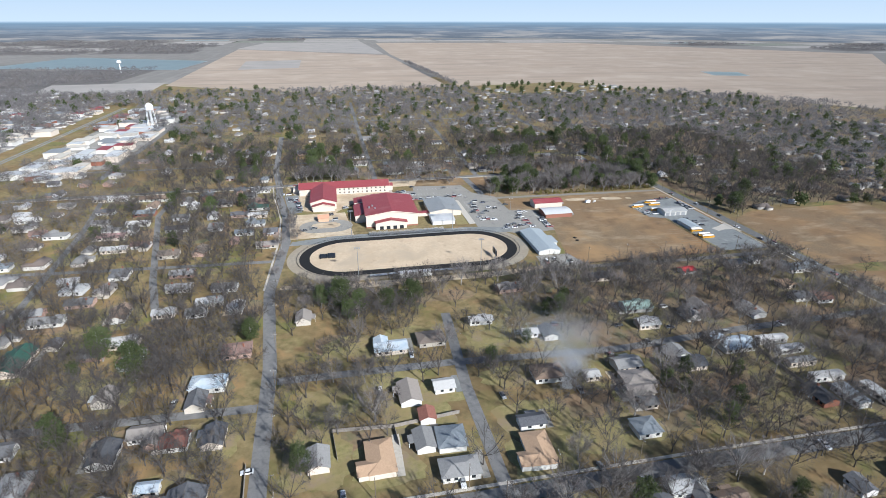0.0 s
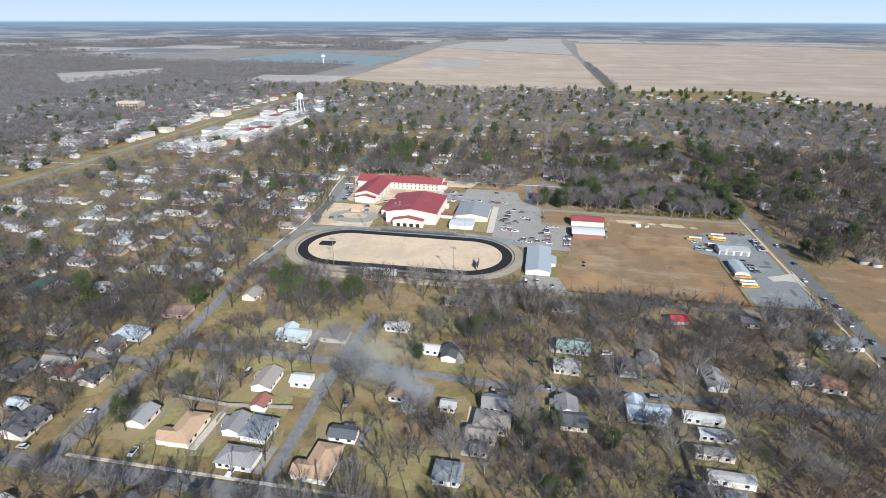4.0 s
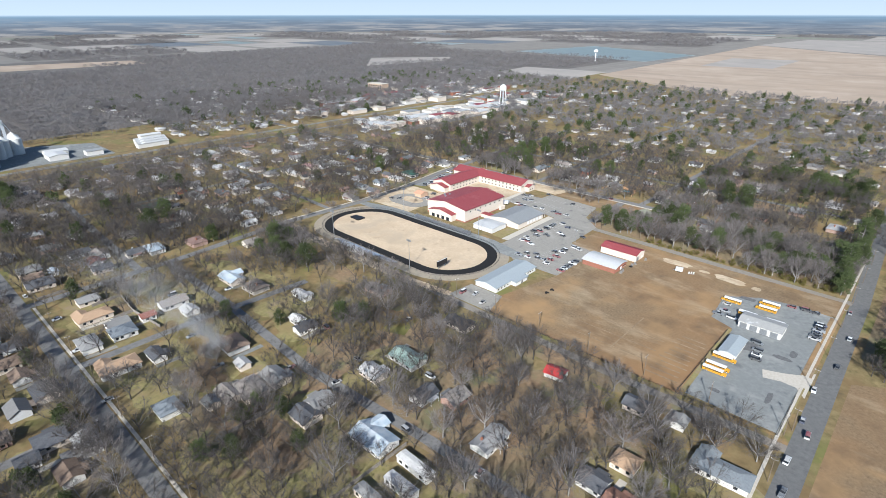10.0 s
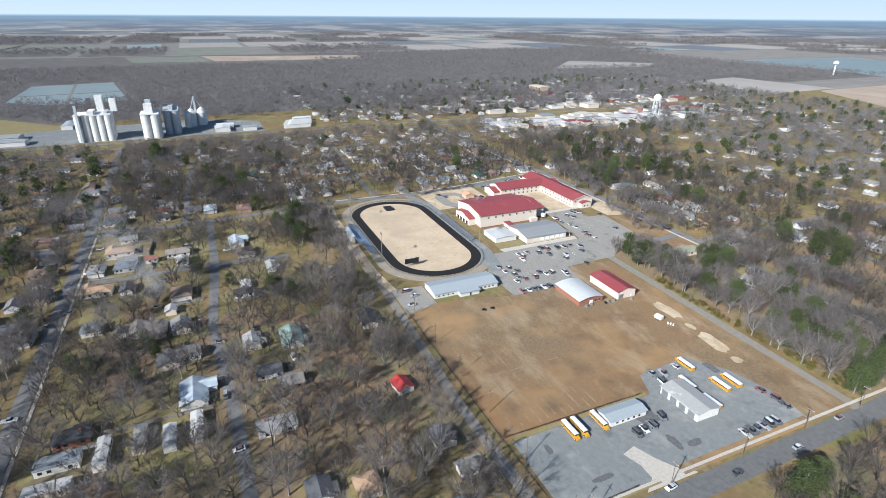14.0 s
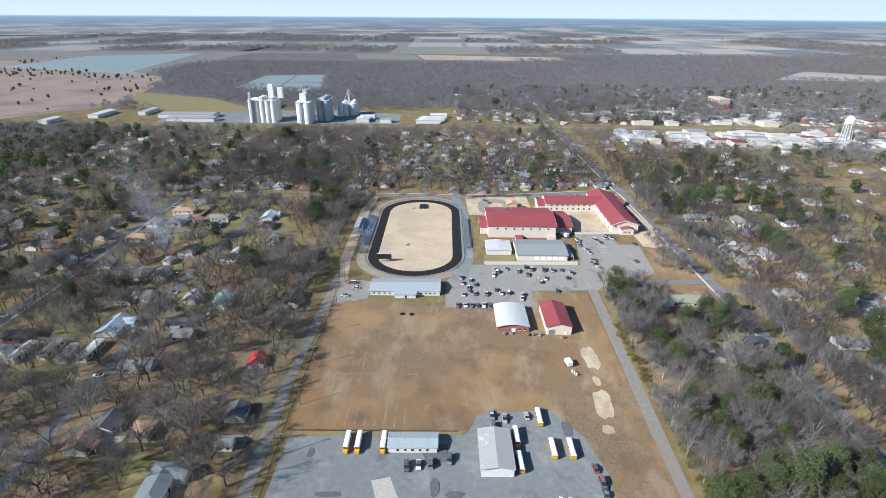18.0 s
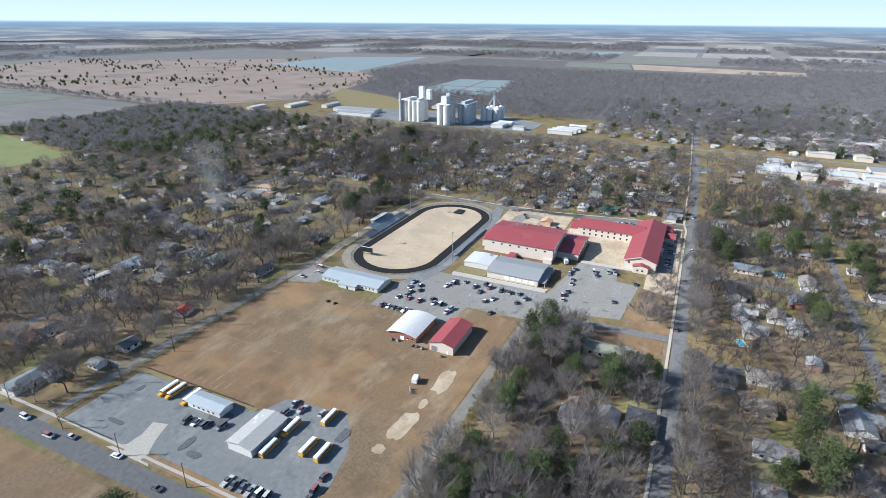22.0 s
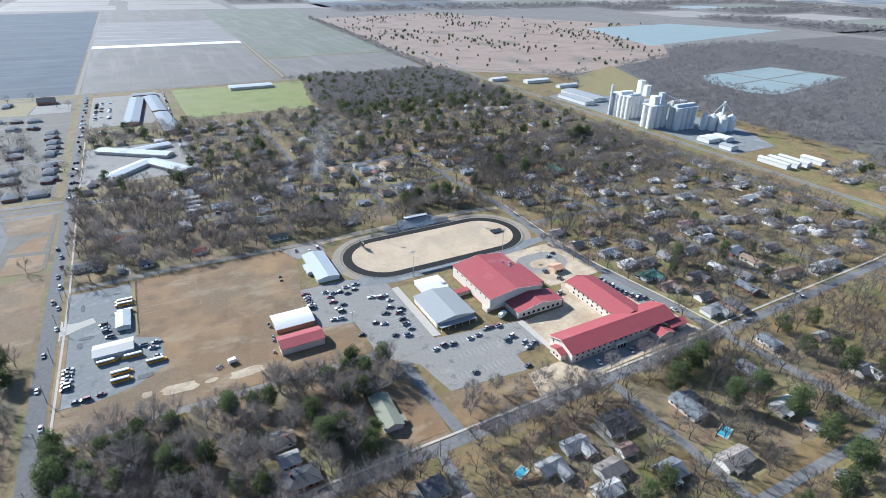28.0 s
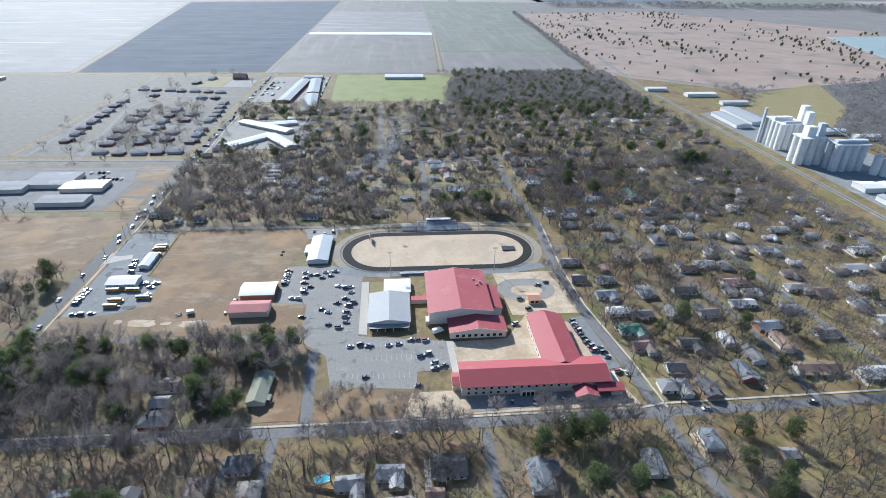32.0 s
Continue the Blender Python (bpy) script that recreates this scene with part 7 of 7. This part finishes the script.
DRIVES = [(-47, 225), (99, 200), (113, -198), (124, -150), (150, -233), (-80, -232), (20, 128), (-20, 172), (-110, 120), (-140, 128), (-150, 104), (-90, 150), (40, 158), (140, 148), (-60, 175), (60, 220), (-170, 140), (-210, 137), (-118, 140), (12, 222), (170, 160), (-70, 112), (-100, 72), (-60, 234), (-150, 232), (110, 226), (-40, -240), (60, -236), (220, -232)]
for spots, turn in ((LOT, 0), (LOT_SOUTH, 15), (LOT_SCHOOL, 20), (LOT_SOUTH_STRIP, 70), (LOT_BUS, 0), (ON_ROAD, 90), (DRIVES, 0)):
    for x, y in spots:
        c = rng.choice((0, 0, 1, 1, 2))
        rz = turn + rng.uniform(-6, 6) + rng.choice((0, 180)) + (rng.choice((0, 90)) if spots is DRIVES else 0)
        copy_thing(CARS[c], pose(x, y, 0.12, 0, 0, rz))

bus = thing("school_bus", "yellow school bus with a white roof", "bus", group="school buses in the yard")
part("body", extrude(bmesh.new(), [(-1.2, 0.5), (1.2, 0.5), (1.2, 2.5), (-1.2, 2.5)], -5.9, 4.3, "x"), "yellow", bus)
part("roof", extrude(bmesh.new(), [(-1.22, 2.5), (1.22, 2.5), (1.16, 2.85), (0.8, 3.08), (-0.8, 3.08), (-1.16, 2.85)], -5.9, 4.3, "x"), "whitepaint", bus, "white roof")
part("hood", extrude(bmesh.new(), [(4.3, 0.5), (6.0, 0.5), (6.0, 1.5), (4.3, 1.75)], -1.0, 1.0, "y"), "yellow", bus)
for y in (-1.23, 1.19):
    for k in range(10):
        part("window", boxes((-5.4 + k * 0.94, -4.65 + k * 0.94, y, y + 0.04, 1.75, 2.45)), "glass", bus)
    part("rub_rail", boxes((-5.9, 4.3, y - 0.02, y + 0.06, 1.2, 1.32)), "black", bus)
part("windscreen", boxes((4.28, 4.36, -1.0, 1.0, 1.75, 2.6)), "glass", bus)
for x in (-3.6, 4.9):
    for y in (-1.2, 0.9):
        wheel = part("wheel", beam(bmesh.new(), (x, y, 0.5), (x, y + 0.3, 0.5), 0.5, 12), "rubber", bus)
        part("rim", beam(bmesh.new(), (x, y - 0.02, 0.5), (x, y + 0.32, 0.5), 0.26, 8), "whitepaint", wheel, "white steel rim")
BUSES = [(-257, -1, 180), (-257, -6, 180), (-257, -17, 180), (-267, -75.8, 2), (-259, -91, 0), (-259, -99, 0), (-239, -88, 0), (-253, -76.0, 180)]
for x, y, rz in BUSES[1:]:
    copy_thing(bus, pose(x, y, 0.12, 0, 0, rz))
bus.matrix_basis = pose(BUSES[0][0], BUSES[0][1], 0.07, 0, 0, BUSES[0][2])

# ---- loose things of the campus ----
trailer = thing("equipment_trailer", "small white box trailer on the practice field", "trailer", -196, -111, 0.1, 12)
part("box", boxes((-2.4, 2.4, -1.4, 1.4, 0.7, 3.1)), "whitepaint", trailer)
part("drawbar", boxes((2.4, 4.2, -0.12, 0.12, 0.6, 0.8)), "steel", trailer)
for x in (-0.8, 0.8):
    for y in (-1.6, 1.35):
        part("wheel", beam(bmesh.new(), (x, y, 0.42), (x, y + 0.25, 0.42), 0.42, 10), "rubber", trailer)
sled = thing("blocking_sled", "grey steel training sled with pale pads", "training sled", -204, -113, 0.1, 30)
part("frame", boxes((-2.2, 2.2, -0.9, -0.75, 0.05, 0.25), (-2.2, 2.2, 0.75, 0.9, 0.05, 0.25), (-2.2, -2.0, -0.9, 0.9, 0.05, 0.25), (2.0, 2.2, -0.9, 0.9, 0.05, 0.25)), "steel", sled)
for x in (-1.6, 0, 1.6):
    part("pad", prism(bmesh.new(), [(x - 0.45, 0.5), (x + 0.45, 0.5), (x + 0.38, 0.95), (x - 0.38, 0.95)], 0.25, 1.9), "whitewall", sled)
for x, y, rz in ((-143, -17, 10), (-143.6, -23, -25), (-166, -95, 40)):
    pile = thing("tyre_pile", "low pile of black training tyres on turf", "tyres", x, y, 0.1, rz)
    for k, (dx, dy, z) in enumerate(((-0.9, 0, 0), (0.7, 0.2, 0), (0, 1.3, 0), (0, 0.4, 0.42))):
        bm = bmesh.new()
        outer = [(dx + 0.75 * math.cos(i * 0.5236), dy + 0.75 * math.sin(i * 0.5236)) for i in range(12)]
        inner = [(dx + 0.4 * math.cos(i * 0.5236), dy + 0.4 * math.sin(i * 0.5236)) for i in range(12)]
        part("tyre", loop_band(outer, inner, z, z + 0.4), "rubber", pile)
for (x, y, lx, ly) in ((40, -298, 9, 5), (-79, -268, 7, 4)):
    pool = thing("swimming_pool", "small blue garden pool with a pale rim", "pool", x, y, 0, 20)
    part("rim", loop_band(rect(-lx / 2 - 0.8, lx / 2 + 0.8, -ly / 2 - 0.8, ly / 2 + 0.8), rect(-lx / 2, lx / 2, -ly / 2, ly / 2), 0, 0.35), "concrete", pool)
    part("water", boxes((-lx / 2, lx / 2, -ly / 2, ly / 2, 0, 0.22)), surf("pool_water", (0.06, 0.34, 0.46), (0.10, 0.42, 0.53), 0.8, 0.2, rough=0.1, bump=0.05), pool)
board = surf("new_fence_boards", (0.42, 0.25, 0.13), (0.52, 0.33, 0.19), 1.5, 0.3)
garden_fence = thing("board_fence", "tan wooden board fence round a back garden", "fence")
for (x0, y0), (x1, y1) in (((-92, -252), (-88, -272)), ((-88, -272), (-58, -280)), ((-58, -280), (-56, -258))):
    n = 7
    for k in range(n):
        a, b = (x0 + (x1 - x0) * k / n, y0 + (y1 - y0) * k / n), (x0 + (x1 - x0) * (k + 0.96) / n, y0 + (y1 - y0) * (k + 0.96) / n)
        part("panel", prism(bmesh.new(), strip([a, b], 0.14), 0.05, 2.3), board, garden_fence)
        part("post", tube(bmesh.new(), a[0], a[1], 0, 2.4, 0.12, 0.12, 6), board, garden_fence)
GARDENS = [[(64, 182), (36, 184), (4, 180)], [(64, 182), (62, 200)], [(36, 184), (35, 196)], [(100, 196), (98, 222)], [(-112, 168), (-112, 196)], [(-176, 146), (-176, 192)]]
plank = surf("grey_fence_boards", (0.20, 0.175, 0.15), (0.30, 0.27, 0.235), 1.5, 0.3)
for line in GARDENS:
    f = thing("garden_fence", "weathered grey board fence between back gardens", "fence", group="garden fences")
    for (x0, y0), (x1, y1) in zip(line, line[1:]):
        n = max(3, int(math.hypot(x1 - x0, y1 - y0) / 3.2))
        for k in range(n):
            a, b = (x0 + (x1 - x0) * k / n, y0 + (y1 - y0) * k / n), (x0 + (x1 - x0) * (k + 0.97) / n, y0 + (y1 - y0) * (k + 0.97) / n)
            part("panel", prism(bmesh.new(), strip([a, b], 0.14), 0.05, 2.1), plank, f)
shuttle = thing("box_truck", "white box truck parked beside the gymnasium", "truck", -9, -146, 0.1, 25)
part("cargo_box", boxes((-4.6, 1.6, -1.4, 1.4, 0.9, 4.0)), "whitepaint", shuttle)
part("cab", extrude(bmesh.new(), [(1.7, 0.7), (4.2, 0.7), (4.2, 1.7), (3.3, 2.9), (1.7, 2.9)], -1.3, 1.3, "y"), "whitepaint", shuttle)
part("windscreen", extrude(bmesh.new(), [(3.42, 2.78), (4.12, 1.85), (4.2, 1.9), (3.5, 2.83)], -1.15, 1.15, "y"), "glass", shuttle)
for x in (-3.2, 3.0):
    for y in (-1.4, 1.05):
        part("wheel", beam(bmesh.new(), (x, y, 0.55), (x, y + 0.35, 0.55), 0.55, 12), "rubber", shuttle)
for x, y, rz in ((-166, -79, 5), (-165.5, -83, 80), (-166.5, -96, 20), (-167, -100, 60), (-169.5, -113, 15)):
    stack = thing("pallet_stack", "low stack of weathered pallets and crates", "pallets", x, y, 0.1, rz)
    for k in range(4):
        part("pallet", boxes((-1.1, 1.1, -0.8, 0.8, k * 0.24 + 0.1, k * 0.24 + 0.16), (-1.1, 1.1, -0.8, -0.65, k * 0.24, k * 0.24 + 0.1), (-1.1, 1.1, -0.08, 0.08, k * 0.24, k * 0.24 + 0.1), (-1.1, 1.1, 0.65, 0.8, k * 0.24, k * 0.24 + 0.1)), plank, stack)
    part("crate", boxes((-0.7, 0.5, -0.6, 0.5, 0.96, 1.9)), "steel", stack)
mast = thing("light_mast", "tall grey steel light mast by the shed", "light mast", -112, -107, 0)
part("shaft", tube(bmesh.new(), 0, 0, 0, 11, 0.16, 0.1, 8), "steel", mast)
part("arm", boxes((-1.3, 1.3, -0.06, 0.06, 10.8, 10.95)), "steel", mast)
for x in (-1.2, 1.2):
    part("lamp_head", boxes((x - 0.35, x + 0.35, -0.2, 0.2, 10.95, 11.3)), "whitepaint", mast)

far_car_rng = random.Random(5)
FAR_CARS = [(-181 + far_car_rng.uniform(-1, 1), y, 1) for y in range(300, 800, 10)] + [(x, y + far_car_rng.uniform(-2, 2), 1) for y in range(250, 820, 26) for x in (-306.5 - y * 0.006, -303 - y * 0.006)] + [(x, y, 0) for x in (-292, -284, -272) for y in range(610, 730, 7) if far_car_rng.random() < 0.75] + [(x, y, 1) for x in range(-412, -366, 5) for y in (176, 186, 198) if far_car_rng.random() < 0.7]
for tone, mat in ((0, "whitepaint"), (1, "black")):
    vs, ts, base = [], [], 0
    for x, y, up in FAR_CARS:
        if (far_car_rng.random() < 0.5) != bool(tone):
            for l, w, z0, z1 in ((3.0, 1.25, 0.3, 1.15), (1.6, 1.1, 1.15, 1.9)):
                v, t = box_arrays(x - (w if up else l), x + (w if up else l), y - (l if up else w), y + (l if up else w), z0, z1)
                vs.append(v)
                ts.append(t + base)
                base += len(v)
    tagged(mesh_object("distant_cars", np.concatenate(vs), np.concatenate(ts), mat), ("white" if tone == 0 else "dark") + " cars far along the highway and lots", "cars", "", "stuff")

# thin smoke rising from a garden fire
M["smoke"] = surf("smoke_flakes", (0.46, 0.47, 0.49), (0.58, 0.59, 0.61), 0.5, 0.1, bump=0, thin=0.5)
smoke_rng = np.random.RandomState(4)
rise_ = smoke_rng.uniform(0, 1, 120000) ** 1.2
spread_ = (2.2 + 21 * rise_)[:, None] * smoke_rng.normal(0, 0.5, (120000, 2))
billow = 2.6 * np.sin(13 * rise_ + 1.3) + 1.8 * np.sin(29 * rise_)
middle = np.stack([-56 + 30 * rise_ ** 1.5 + billow + spread_[:, 0], 172 + 36 * rise_ ** 1.5 + billow + spread_[:, 1], 3 + 62 * rise_ + 0.25 * spread_[:, 1]], 1)
flakes = middle[:, None, :] + smoke_rng.normal(0, 0.064, (120000, 3, 3))
tagged(mesh_object("smoke_plume", flakes.reshape(-1, 3), np.arange(360000).reshape(-1, 3), "smoke"), "thin grey white smoke drifting up from a garden fire", "smoke", "", "stuff")

# ---- originals of the copied things stand among the rest ----
for k, (ob, x, y, rz) in enumerate([(HOUSE[n], *p, 90) for n, p in zip(HOUSE, ((-44, 272), (62, 258), (92, 262), (-140, 272), (-165, 262), (-195, 258)))] + [(o, 120 + 9 * i, 262, 0) for i, o in enumerate(NEAR)] + [(o, 330 + 9 * i, 190, 0) for i, o in enumerate(GREEN_NEAR)] + [(CARS[0], -306, 180, 90), (CARS[1], -301, 300, 90), (CARS[2], -303, 210, 90)]):
    ob.matrix_basis = pose(x, y, 0.07 if ob in CARS else 0, 0, 0, rz) @ Matrix.Diagonal((*ob.scale, 1))

# ---- from plan units to metres ----
for ob in scene.objects:
    if ob.parent is None and ob.type not in {"CAMERA", "LIGHT"}:
        ob.matrix_basis = Matrix.Scale(PLAN, 4) @ ob.matrix_basis
